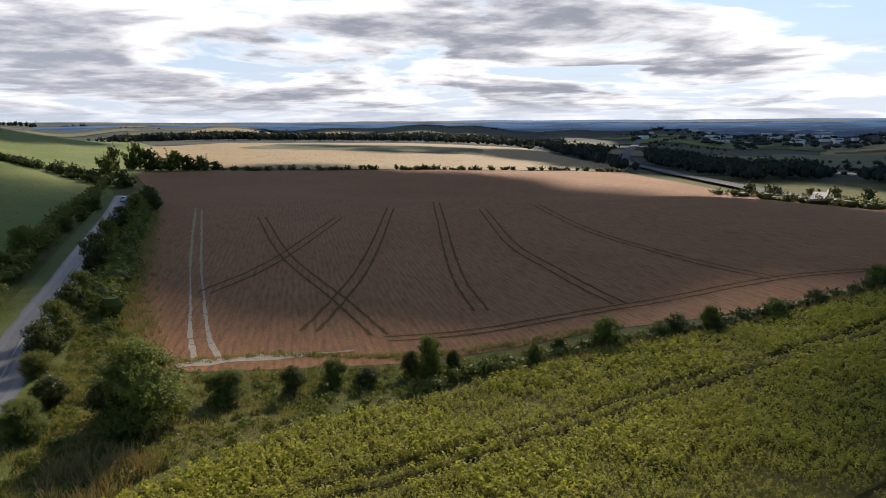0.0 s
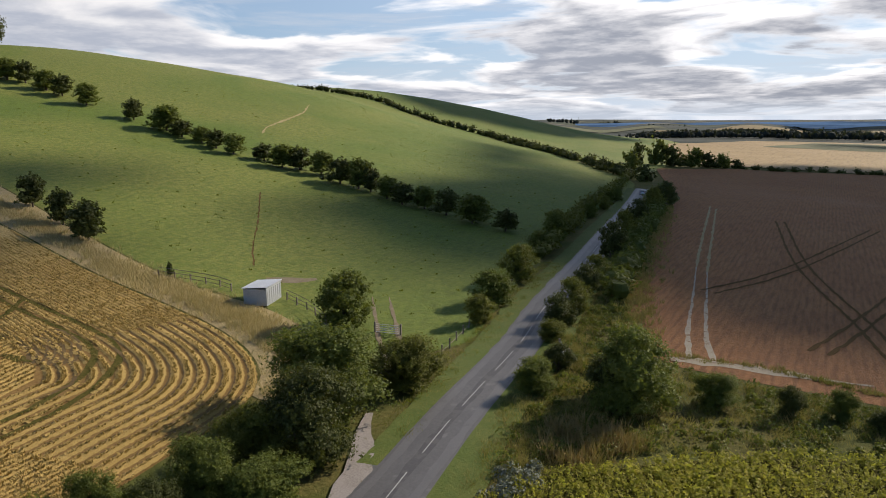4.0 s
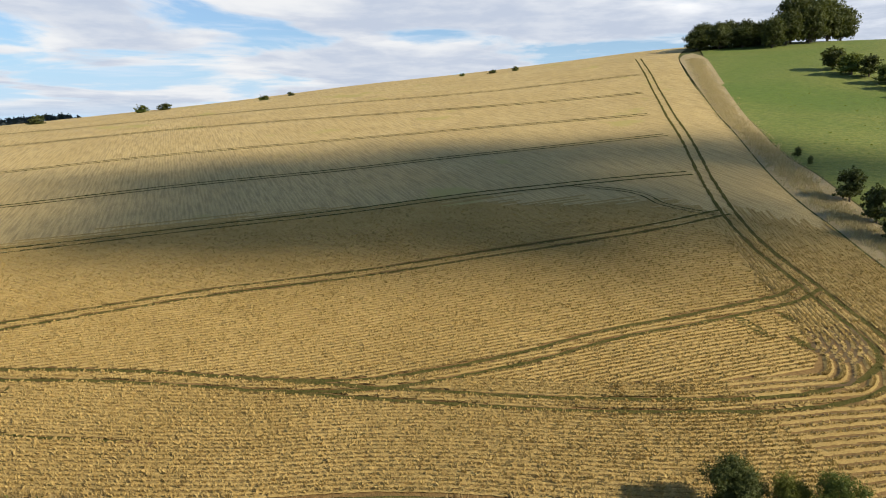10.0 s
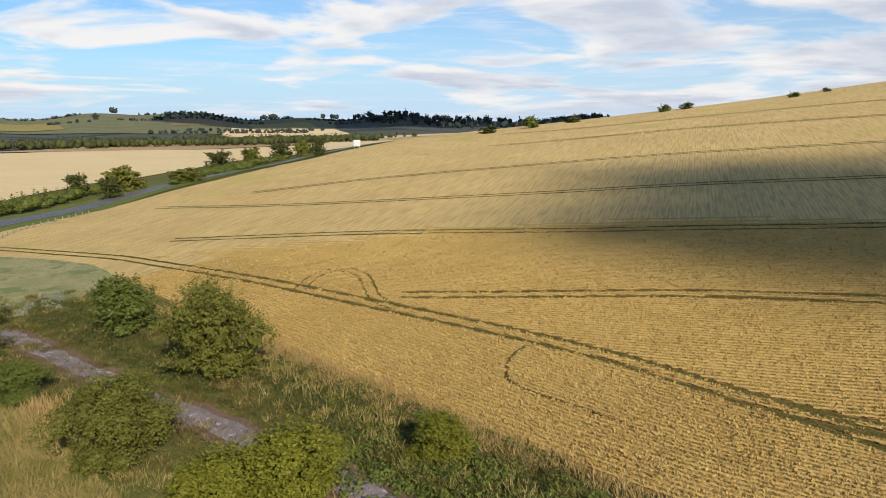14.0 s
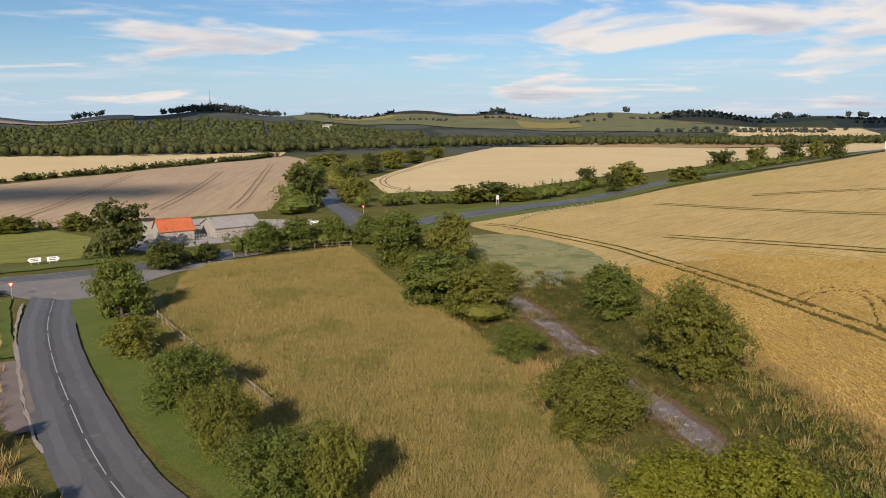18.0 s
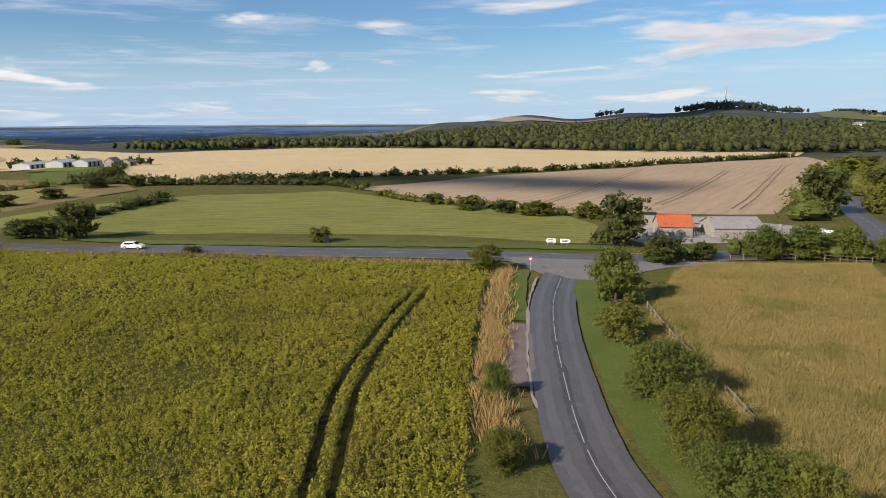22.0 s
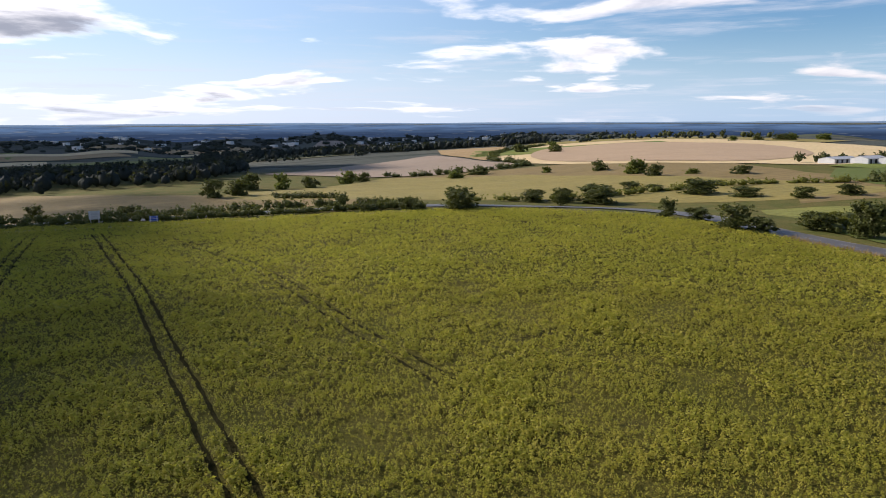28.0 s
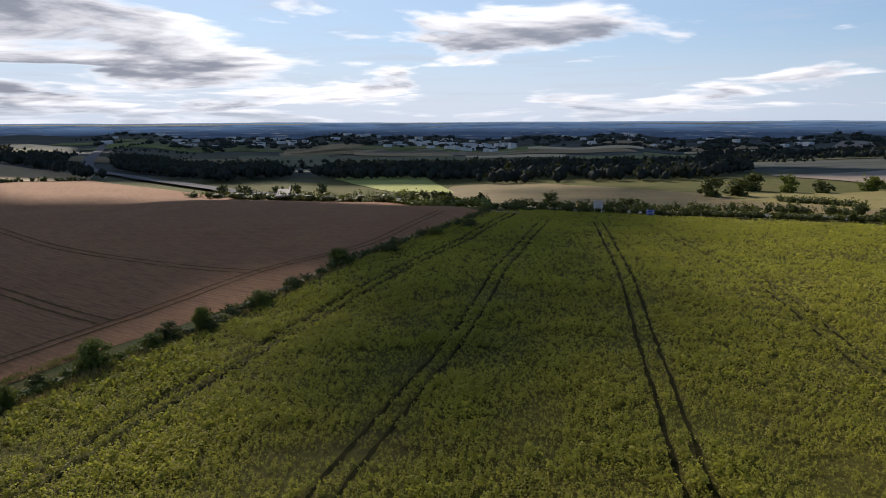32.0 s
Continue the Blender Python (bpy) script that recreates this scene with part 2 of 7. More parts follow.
TARMAC = surface("worn_asphalt", ((0.09, 0.085, 0.083), (0.112, 0.106, 0.104), (0.072, 0.068, 0.069)), (7, 0.25), 0.006, 0.03, 0.55, spots=((0.135, 0.128, 0.126), 1.7, 0.36), gloss=0.5)
PALEROAD = surface("pale_asphalt", ((0.18, 0.17, 0.165), (0.21, 0.20, 0.19), (0.14, 0.132, 0.13)), (5, 0.3), 0.006, 0.03, 0.8, spots=((0.24, 0.23, 0.22), 1.5, 0.36), gloss=0.15)
LAYBY = surface("pinkish_gravel", ((0.165, 0.128, 0.118), (0.20, 0.155, 0.142), (0.125, 0.10, 0.09)), (2.5, 0.15), 0.03, 0.08, 0.95)
FARROADMAT = surface("matt_asphalt", ((0.14, 0.135, 0.135), (0.17, 0.165, 0.165), (0.12, 0.115, 0.115)), (9, 1.0), 0.01, 0.2, 0.95, gloss=0.05)
GRAVEL = surface("chalky_gravel", ((0.25, 0.22, 0.20), (0.20, 0.175, 0.155), (0.32, 0.285, 0.26)), (2.5, 0.15), 0.03, 0.08, 0.95, spots=((0.15, 0.14, 0.085), 0.9, 0.36))
TRACKDIRT = surface("cinder_track", ((0.17, 0.145, 0.155), (0.23, 0.20, 0.215), (0.11, 0.085, 0.085)), (1.6, 0.15), 0.05, 0.1, 0.95, spots=((0.34, 0.31, 0.33), 0.7, 0.38))
REDEARTH = surface("red_cinder", ((0.13, 0.075, 0.055), (0.16, 0.10, 0.07), (0.09, 0.06, 0.04)), (1.5, 0.2), 0.05, 0.12, 0.95)
EARTH = surface("trodden_earth", ((0.20, 0.15, 0.10), (0.25, 0.195, 0.135), (0.14, 0.115, 0.06)), (1.2, 0.2), 0.05, 0.12, 0.95)
CHALK = surface("chalk_ruts", ((0.36, 0.295, 0.21), (0.29, 0.225, 0.15), (0.43, 0.37, 0.28)), (1.2, 0.2), 0.03, 0.1, 0.95, spots=((0.20, 0.11, 0.05), 0.9, 0.40))
RUT = surface("tramline_green", ((0.10, 0.09, 0.024), (0.14, 0.11, 0.034), (0.05, 0.05, 0.013)), (1.5, 0.2), 0.15, 0.2, 0.95, gloss=0.02)
# rut soil, near-black because the shade between tall beans is in the colour
RUTSHADE = surface("shaded_bean_tramline", ((0.028, 0.026, 0.009), (0.04, 0.034, 0.012), (0.014, 0.014, 0.005)), (3, 0.25), 0.15, 0.2, 0.95, gloss=0.02)
PAINT = surface("road_paint", ((0.42, 0.42, 0.41), (0.36, 0.36, 0.35), (0.28, 0.28, 0.27)), (1.5, 0.1), 0, 0.1, 0.7)
LEAF = surface("hedge_leaf", ((0.066, 0.096, 0.02), (0.096, 0.124, 0.027), (0.145, 0.165, 0.036)), (3, 0.3), rough=0.6, leaf=0.32, piece=0.6, gloss=0.15)
LEAF_DARK = surface("dark_leaf", ((0.040, 0.051, 0.015), (0.056, 0.067, 0.018), (0.082, 0.09, 0.024)), (3, 0.3), rough=0.6, leaf=0.18, piece=0.5, gloss=0.15)
LEAF_LIME = surface("ash_leaf", ((0.09, 0.105, 0.012), (0.135, 0.145, 0.017), (0.195, 0.19, 0.024)), (3, 0.2), rough=0.6, leaf=0.3, piece=0.6, gloss=0.15)
LEAF_OLIVE = surface("olive_leaf", ((0.085, 0.102, 0.02), (0.122, 0.132, 0.026), (0.175, 0.168, 0.034)), (3, 0.3), rough=0.6, leaf=0.32, piece=0.6, gloss=0.15)
BARK = surface("bark", ((0.10, 0.08, 0.06), (0.14, 0.115, 0.09), (0.07, 0.055, 0.04)), (0.8, 0.1), 0.02, 0.05, 0.95)

FAWN = surface("fawn_stubble", ((0.37, 0.265, 0.165), (0.33, 0.235, 0.148), (0.41, 0.30, 0.19)), (40, 2), 0.08, 0.6, 0.9, streak=(8, 4.0, 0.14), grain=(8, 2.0, 40.0, 0.25))
HILLGRASS = surface("hill_grass", ((0.12, 0.125, 0.052), (0.155, 0.148, 0.062), (0.092, 0.10, 0.045)), (60, 6), 0.2, 2.0, 0.95, grain=(80, 12.0, 70.0, 0.4))
BROWNRUT = surface("brown_tramline", ((0.135, 0.08, 0.034), (0.16, 0.095, 0.04), (0.10, 0.065, 0.026)), (3, 0.3), 0.1, 0.2, 0.95, gloss=0.02)
STUBBLERUT = surface("stubble_rut", ((0.19, 0.135, 0.085), (0.23, 0.165, 0.105), (0.15, 0.105, 0.065)), (4, 0.4), 0.05, 0.2, 0.95)
DUSTY = surface("bare_hill", ((0.25, 0.195, 0.145), (0.22, 0.17, 0.125), (0.28, 0.22, 0.165)), (60, 6), 0.2, 2.0, 0.95)


def vale_material():
    """Rough grass near by; past the near fields a patchwork of woods, hedged pasture and stubble."""
    m = bpy.data.materials.new("farmland")
    m.use_nodes = True
    n = Nodes(m.node_tree)
    co = n.add("ShaderNodeNewGeometry").outputs["Position"]
    flat = n.vec("MULTIPLY", co, (1, 1, 0))
    big = n.ramp(n.noise(co, 0.12, 3.0, 0.6, 0.6), 0.35, 0.65)
    small = n.ramp(n.noise(co, 1.8, 4.0, 0.65), 0.3, 0.7)
    near = n.mix(n.math("MULTIPLY", small, 0.7), n.mix(big, (0.09, 0.098, 0.024), (0.145, 0.118, 0.04)), (0.056, 0.064, 0.015))
    warped = n.vec("ADD", flat, n.vec("MULTIPLY", n.add("ShaderNodeTexNoise", {"Vector": flat, "Scale": 0.003}).outputs[1], (160, 160, 0)))
    vor = n.add("ShaderNodeTexVoronoi", {"Vector": warped, "Scale": 1 / 210.0})
    pick = n.add("ShaderNodeSeparateColor", {0: vor.outputs["Color"]})
    wood = n.mix(n.ramp(n.noise(flat, 0.05, 4.0, 0.7), 0.35, 0.65), (0.056, 0.064, 0.056), (0.072, 0.078, 0.066))
    crop = n.mix(n.ramp(pick.outputs[1], 0.3, 0.7), (0.07, 0.08, 0.05), (0.16, 0.145, 0.095))
    patch = n.mix(n.ramp(pick.outputs[0], 0.62, 0.64), wood, crop)
    spread = n.ramp(n.noise(flat, 0.0011, 2.0), 0.42, 0.56)
    patch = n.mix(spread, wood, patch)
    edge = n.add("ShaderNodeTexVoronoi", {"Vector": warped, "Scale": 1 / 210.0})
    edge.feature = "DISTANCE_TO_EDGE"
    patch = n.mix(n.ramp(edge.outputs["Distance"], 0.03, 0.06, 1.0, 0.0), patch, (0.034, 0.042, 0.034))
    far = n.ramp(n.vec("LENGTH", flat), 420, 640)
    col = n.mix(far, near, patch)
    bump = n.add("ShaderNodeBump", {"Strength": 1.0, "Distance": 0.15, "Height": n.noise(co, 2.0, 5.0, 0.7)}).outputs[0]
    n.add("ShaderNodeOutputMaterial", {0: n.add("ShaderNodeBsdfPrincipled", {"Base Color": col, "Roughness": 0.95, "Specular IOR Level": 0.1, "Normal": bump}).outputs[0]})
    return m


VALE = vale_material()


# ---- lie of the land: height along spurs that leave the road bend at given bearings ----
SPURS = []


def spur(bearing, *steps):
    SPURS.append((bearing, ((0, 0),) + steps))


# open fields falling to the valley
spur(0, (60, -1), (120, -3.5), (235, -4), (300, -12), (420, -7.8), (900, -8), (1600, -22), (2600, -2), (5200, 2))
spur(20, (60, -0.5), (120, -1.5), (230, -1), (300, -2), (360, -0.5), (900, -1), (1600, -12), (2600, 0), (5200, 6))
# the combe, then the second spur of the down
spur(27, (60, 0), (170, 0), (240, 0), (330, 1.6), (500, 1), (720, 2), (1300, -14), (2600, 10), (5200, 20))
spur(34.6, (60, 0), (120, 0.2), (180, 2), (370, 8), (450, 7), (720, 27), (1200, 0), (2600, 10), (5200, 20))
spur(41.8, (60, 0), (120, 0.5), (200, 6), (410, 20), (470, 21), (700, 46), (1200, 10), (2600, 10), (5200, 15))
spur(50, (60, 0), (100, 1), (200, 11), (410, 41), (480, 43), (690, 57), (1200, 20), (2600, 10), (5200, 5))
# the great down
spur(58, (60, 0.3), (95, 1.8), (200, 15), (410, 50.6), (560, 52), (800, 40), (2600, 0), (5200, 0))
spur(67, (60, 1), (95, 3), (200, 19), (420, 61), (560, 63), (800, 50), (2600, 0), (5200, 0))
spur(82, (50, 1.2), (100, 6.5), (200, 24), (440, 64), (560, 65), (800, 50), (2600, 0), (5200, 0))
spur(92, (50, 1.2), (100, 7), (200, 23), (430, 56), (560, 57), (800, 45), (2600, 0), (5200, 0))
spur(100, (50, 1.2), (100, 7), (200, 21.5), (415, 48.5), (560, 49), (800, 35), (2600, 0), (5200, 0))
spur(109, (50, 1), (100, 6), (200, 19.5), (400, 41.3), (560, 41), (800, 30), (2600, 0), (5200, 0))
spur(122, (50, 1), (100, 5), (200, 16), (380, 29.6), (560, 28), (900, 15), (2600, 5), (5200, 0))
spur(131, (50, 1), (100, 4), (200, 13.5), (360, 23.2), (560, 19), (1000, 8), (1900, 22), (5200, 10))
spur(140, (50, 0.8), (100, 3.2), (200, 11), (330, 17.9), (480, 15), (900, 6), (1900, 24), (5200, 10))
spur(148, (50, 0.5), (100, 2.5), (200, 8.6), (300, 13.4), (420, 9), (900, 0), (1900, 30), (5200, 10))
spur(160, (50, 0), (100, 1.3), (180, 4), (240, 5.4), (320, 1), (900, 0), (1900, 38), (5200, 10))
spur(170, (50, 0), (100, 0.5), (170, 1), (240, 0), (320, 0), (900, 0), (1900, 40), (5200, 10))
# level fields along the main road
spur(182, (50, 0), (170, 0), (640, 0), (900, 0), (1800, 40), (5200, 10))
spur(200, (50, 0), (170, 0), (480, -0.5), (900, 2), (1800, 44), (5200, 10))
spur(214, (50, 0), (170, 0), (480, 0), (900, 2), (1800, 31), (5200, -4))
spur(232, (50, 0), (170, 0), (480, 0), (690, 0), (1500, -20), (3000, -22), (5200, 0))
spur(247, (50, 0), (170, 0), (260, -0.3), (480, 0), (700, 0), (1000, -4), (1800, -40), (3000, -22), (5200, 0))
spur(262, (50, 0.4), (175, 1), (230, -2.5), (480, -2), (1000, 1), (1500, -30), (3000, -22), (5200, 0))
# the vale
spur(280, (50, 0.3), (190, 0.3), (240, -3), (420, -10.5), (900, -15), (1500, -36), (3000, -22), (5200, 0))
spur(300, (50, 0.2), (180, 0), (240, -5), (350, -7), (500, -12), (1000, -36), (1800, -40), (3000, -22), (5200, 0))
spur(320, (50, 0), (182, 0.4), (240, -6), (330, -11), (520, -18), (1000, -36), (1800, -40), (3000, -22), (5200, 0))
spur(338, (50, -0.5), (120, -2), (228, -0.4), (310, -14), (450, -16), (1000, -36), (1800, -36), (3000, -20), (5200, 0))


def pchip(xs, ys, q):
    """Smooth curve through given heights that never overshoots them."""
    xs, ys = np.asarray(xs, float), np.asarray(ys, float)
    h, d = np.diff(xs), np.diff(ys) / np.diff(xs)
    m = np.zeros(len(xs))
    w1, w2 = 2 * h[1:] + h[:-1], h[1:] + 2 * h[:-1]
    ok = d[1:] * d[:-1] > 0
    m[1:-1][ok] = (w1 + w2)[ok] / (w1[ok] / d[:-1][ok] + w2[ok] / d[1:][ok])
    m[0], m[-1] = d[0], d[-1]
    i = np.clip(np.searchsorted(xs, q) - 1, 0, len(h) - 1)
    s = (q - xs[i]) / h[i]
    return ((1 + 2 * s) * (1 - s) ** 2 * ys[i] + s * (1 - s) ** 2 * h[i] * m[i] + s * s * (3 - 2 * s) * ys[i + 1] + s * s * (s - 1) * h[i] * m[i + 1])


LOGR = np.linspace(math.log(8), math.log(5200), 260)
_rad = np.array([pchip([p[0] for p in s], [p[1] for p in s], np.exp(LOGR)) for _, s in SPURS])
_b = np.array([b for b, _ in SPURS])
_b3, _r3 = np.concatenate([_b - 360, _b, _b + 360]), np.concatenate([_rad] * 3)
_k = np.exp(-0.5 * (np.arange(-8, 9) / 3.0) ** 2)
HTAB = np.array([np.convolve(np.pad(np.interp(np.arange(-12, 373, 1.0), _b3, c), 8, "edge"), _k / _k.sum(), "valid") for c in _r3.T]).T[12:373]


def land(x, y):
    """Height of the ground at x, y (numbers or arrays)."""
    x, y = np.asarray(x, float), np.asarray(y, float)
    r = np.hypot(x, y)
    b = np.degrees(np.arctan2(-x, y)) % 360
    g = np.clip((np.log(np.maximum(r, 8)) - LOGR[0]) / (LOGR[1] - LOGR[0]), 0, len(LOGR) - 1.001)
    i, j = b.astype(int) % 360, g.astype(int)
    fb, fg = b - np.floor(b), g - j
    z = (HTAB[i, j] * (1 - fb) + HTAB[i + 1, j] * fb) * (1 - fg) + (HTAB[i, j + 1] * (1 - fb) + HTAB[i + 1, j + 1] * fb) * fg
    z = z + np.clip((r - 25) / 60, 0, 1) * (0.25 * np.sin(x / 23.0 + 1.3) * np.cos(y / 31.0) + 0.12 * np.sin(x / 9.0 + y / 13.0))
    hills = np.clip((r - 1100) / 600, 0, 1) * np.clip((4200 - r) / 1500, 0, 1)
    z = z + hills * 6 * (np.sin(b * 0.35 + 1) + 0.7 * np.sin(b * 0.83 + 0.4))
    return z * np.clip(r / 20, 0, 1)



# ---- building helpers ----
def mesh_of(name, verts, faces, material, smooth=False):
    me = bpy.data.meshes.new(name)
    if isinstance(verts, np.ndarray) and isinstance(faces, np.ndarray):
        k = faces.shape[1]
        me.vertices.add(len(verts))
        me.vertices.foreach_set("co", verts.astype(np.float32).ravel())
        me.loops.add(faces.size)
        me.loops.foreach_set("vertex_index", faces.astype(np.int32).ravel())
        me.polygons.add(len(faces))
        me.polygons.foreach_set("loop_start", np.arange(0, faces.size, k, dtype=np.int32))
        me.update(calc_edges=True)
    else:
        me.from_pydata([tuple(v) for v in verts], [], [tuple(f) for f in faces])
    me.materials.append(material)
    if smooth:
        me.shade_smooth()
    return me


def setting(name, verts, faces, material, label="", category="", smooth=True):
    return tagged(new(name, mesh_of(name, verts, faces, material, smooth)), label, category or name, kind="structure")


def part(name, bm, material, parent, label=""):
    """Link a bmesh as one mesh object under a thing or under a part."""
    me = bpy.data.meshes.new(name)
    bm.to_mesh(me)
    bm.free()
    me.materials.append(material)
    ob = new(name, me)
    ob.parent = parent
    return tagged(ob, label)


def part_mesh(name, me, parent, label=""):
    ob = new(name, me)
    ob.parent = parent
    return tagged(ob, label)


def curve_through(points, step=1.5):
    """Evenly spaced points on a smooth curve through the given ones."""
    p = np.array(points, float)
    q = np.vstack([2 * p[0] - p[1], p, 2 * p[-1] - p[-2]])
    out = []
    for i in range(1, len(q) - 2):
        k = max(2, int(np.linalg.norm(q[i + 1] - q[i]) / step))
        t = np.linspace(0, 1, k, endpoint=False)[:, None]
        a, b, c, d = q[i - 1], q[i], q[i + 1], q[i + 2]
        out.append(0.5 * (2 * b + (c - a) * t + (2 * a - 5 * b + 4 * c - d) * t ** 2 + (3 * b - a - 3 * c + d) * t ** 3))
    return np.vstack(out + [p[-1:]])


def sideways(c):
    d = np.gradient(c, axis=0)
    d /= np.maximum(np.linalg.norm(d, axis=1, keepdims=True), 1e-6)
    return np.stack([d[:, 1], -d[:, 0]], 1)


RADII = 6.0 * 1.0205 ** np.arange(0, 331)
STEPS = 720


def lift(x, y, h):
    r = np.hypot(x, y)
    return land(x, y) + h + 0.0006 * r


def ribbon(name, points, width, material, up=0.1, label="", category="", step=1.5, camber=0.0, edge=0.0, cols=4, kind="structure", parent=None):
    """A strip of given width laid over the land along a smooth curve."""
    c = curve_through(points, step)
    s = sideways(c)
    wd = np.interp(np.linspace(0, 1, len(c)), np.linspace(0, 1, len(width)), width) if isinstance(width, (tuple, list)) else np.full(len(c), float(width))
    rnd = np.random.RandomState(len(c))
    u = np.linspace(-0.5, 0.5, cols + 1)
    jit = rnd.uniform(-edge, edge, (len(c), 2))
    verts = []
    for k in range(cols + 1):
        off = u[k] * wd + (jit[:, 0] if k == 0 else jit[:, 1] if k == cols else 0)
        xy = c + s * off[:, None]
        z = lift(xy[:, 0], xy[:, 1], up) + camber * (1 - (2 * u[k]) ** 2)
        verts.append(np.column_stack([xy, z]))
    v = np.stack(verts, 1).reshape(-1, 3)
    n = cols + 1
    f = [(i * n + k, (i + 1) * n + k, (i + 1) * n + k + 1, i * n + k + 1) for i in range(len(c) - 1) for k in range(cols)]
    ob = new(name, mesh_of(name, v, f, material, True))
    ob.parent = parent
    return tagged(ob, label if parent is None else "", category or (name if parent is None else ""), kind=kind if parent is None else "")


def inside(px, py, poly):
    hit = np.zeros(px.shape, bool)
    j = len(poly) - 1
    for i in range(len(poly)):
        (xi, yi), (xj, yj) = poly[i], poly[j]
        hit ^= ((yi > py) != (yj > py)) & (px < (xj - xi) * (py - yi) / (yj - yi + 1e-12) + xi)
        j = i
    return hit


def nearest_on(poly, xy):
    best, at = np.full(len(xy), 1e9), xy.copy()
    for i in range(len(poly)):
        a, b = np.array(poly[i - 1], float), np.array(poly[i], float)
        d = b - a
        t = np.clip(((xy - a) @ d) / max(d @ d, 1e-9), 0, 1)
        q = a + t[:, None] * d
        e = np.linalg.norm(xy - q, axis=1)
        k = e < best
        best[k], at[k] = e[k], q[k]
    return at, best


def line_distance(line, xy):
    """How far each place lies from an open line."""
    best = np.full(len(xy), 1e9)
    for a, b in zip(line[:-1], line[1:]):
        d = b - a
        t = np.clip(((xy - a) @ d) / max(d @ d, 1e-9), 0, 1)
        best = np.minimum(best, np.linalg.norm(xy - a - t[:, None] * d, axis=1))
    return best


def smooth_ring(points, step=2.0):
    p = np.array(points, float)
    q = np.vstack([p[-2:], p, p[:2]])
    c = curve_through(q, step)
    a = np.argmin(np.linalg.norm(c - p[0], axis=1))
    b = len(c) - 1 - np.argmin(np.linalg.norm(c[::-1] - p[0], axis=1))
    if b - a < len(c) / 2:
        return p
    return c[a:b]


AZ = np.radians(np.arange(STEPS) * 360.0 / STEPS)
GX = -np.sin(AZ)[:, None] * RADII[None, :]
GY = np.cos(AZ)[:, None] * RADII[None, :]
CX, CY = (GX[:, :-1] + np.roll(GX, -1, 0)[:, 1:]) / 2, (GY[:, :-1] + np.roll(GY, -1, 0)[:, 1:]) / 2


def field(name, ring, material, up=0.05, label="", category="", bulge=0.0, kind="structure"):
    """A piece of land cover with a given outline, laid over the land."""
    poly = [tuple(p) for p in ring]
    keep = inside(CX, CY, poly)
    i, j = np.nonzero(keep)
    i2 = (i + 1) % STEPS
    nr = len(RADII)
    quads = np.stack([i * nr + j, i * nr + j + 1, i2 * nr + j + 1, i2 * nr + j], 1)
    ids, inv = np.unique(quads, return_inverse=True)
    quads = inv.reshape(-1, 4)
    count = np.bincount(quads.ravel(), minlength=len(ids))
    xy = np.column_stack([GX.ravel()[ids], GY.ravel()[ids]])
    rim = count < 4
    xy[rim], _ = nearest_on(poly, xy[rim])
    z = lift(xy[:, 0], xy[:, 1], up + np.where(rim, 0.0, bulge))
    far = np.hypot(xy[:, 0], xy[:, 1])
    z = np.where(rim & (far < 260), z - 0.7 * (up + 0.0006 * far), z)
    ob = setting(name, np.column_stack([xy, z]), quads, material, label, category)
    e = 1.0
    gx = (land(xy[:, 0] + e, xy[:, 1]) - land(xy[:, 0] - e, xy[:, 1])) / (2 * e)
    gy = (land(xy[:, 0], xy[:, 1] + e) - land(xy[:, 0], xy[:, 1] - e)) / (2 * e)
    nrm = np.column_stack([-gx, -gy, np.ones(len(gx))])
    ob.data.normals_split_custom_set_from_vertices((nrm / np.linalg.norm(nrm, axis=1, keepdims=True)).tolist())
    return ob


# ---- the ground, one sheet to the horizon ----
def build_ground():
    nr = len(RADII)
    v = np.column_stack([GX.ravel(), GY.ravel(), land(GX, GY).ravel()])
    v = np.vstack([v, [[0, 0, 0]]])
    a = np.arange(STEPS)[:, None] * nr + np.arange(nr - 1)[None, :]
    b = np.roll(np.arange(STEPS), -1)[:, None] * nr + np.arange(nr - 1)[None, :]
    f = np.stack([a, a + 1, b + 1, b], -1).reshape(-1, 4).tolist()
    f += [(len(v) - 1, i * nr, int((i + 1) % STEPS) * nr) for i in range(STEPS)]
    return setting("ground", v, f, VALE, "rough grass and distant patchwork farmland reaching the horizon", "ground")


ground = build_ground()

# ---- fields ----
WHEAT_RING = smooth_ring([(-520, 60), (-324.8, 38.6), (-215.6, 35.9), (-141.6, 35.6), (-112.3, 38.3), (-86, 40.4), (-70.9, 40.8), (-61.4, 39.5), (-54.2, 36.2), (-49.1, 31), (-45.5, 23), (-42.3, 15), (-40.3, 6), (-39, -11), (-35.9, -22), (-33.5, -36), (-32, -50), (-30.5, -66), (-27, -92), (-25.5, -108), (-23, -128), (-4.5, -160), (-16, -178.5), (-75, -217), (-141, -247), (-260, -300), (-420, -330), (-560, -150)], 3.0)
field("wheat_field", WHEAT_RING, WHEAT, 0.10, "ripe golden wheat field climbing the down, crossed by tramlines", "field")
# bare soil and straw litter between the drilled rows near by
_near = WHEAT_RING[np.hypot(WHEAT_RING[:, 0], WHEAT_RING[:, 1]) < 111]
_az = np.degrees(np.arctan2(-_near[:, 0], _near[:, 1])) % 360
_arc = [(-math.sin(radians(b)) * 111, math.cos(radians(b)) * 111) for b in np.arange(_az[-1] - 0.5, _az[0], -1.0)]
SOIL = surface("wheat_soil", ((0.22, 0.135, 0.05), (0.26, 0.16, 0.06), (0.15, 0.09, 0.033)), (6, 0.25), 0.1, 0.15, 0.95, gloss=0.05)
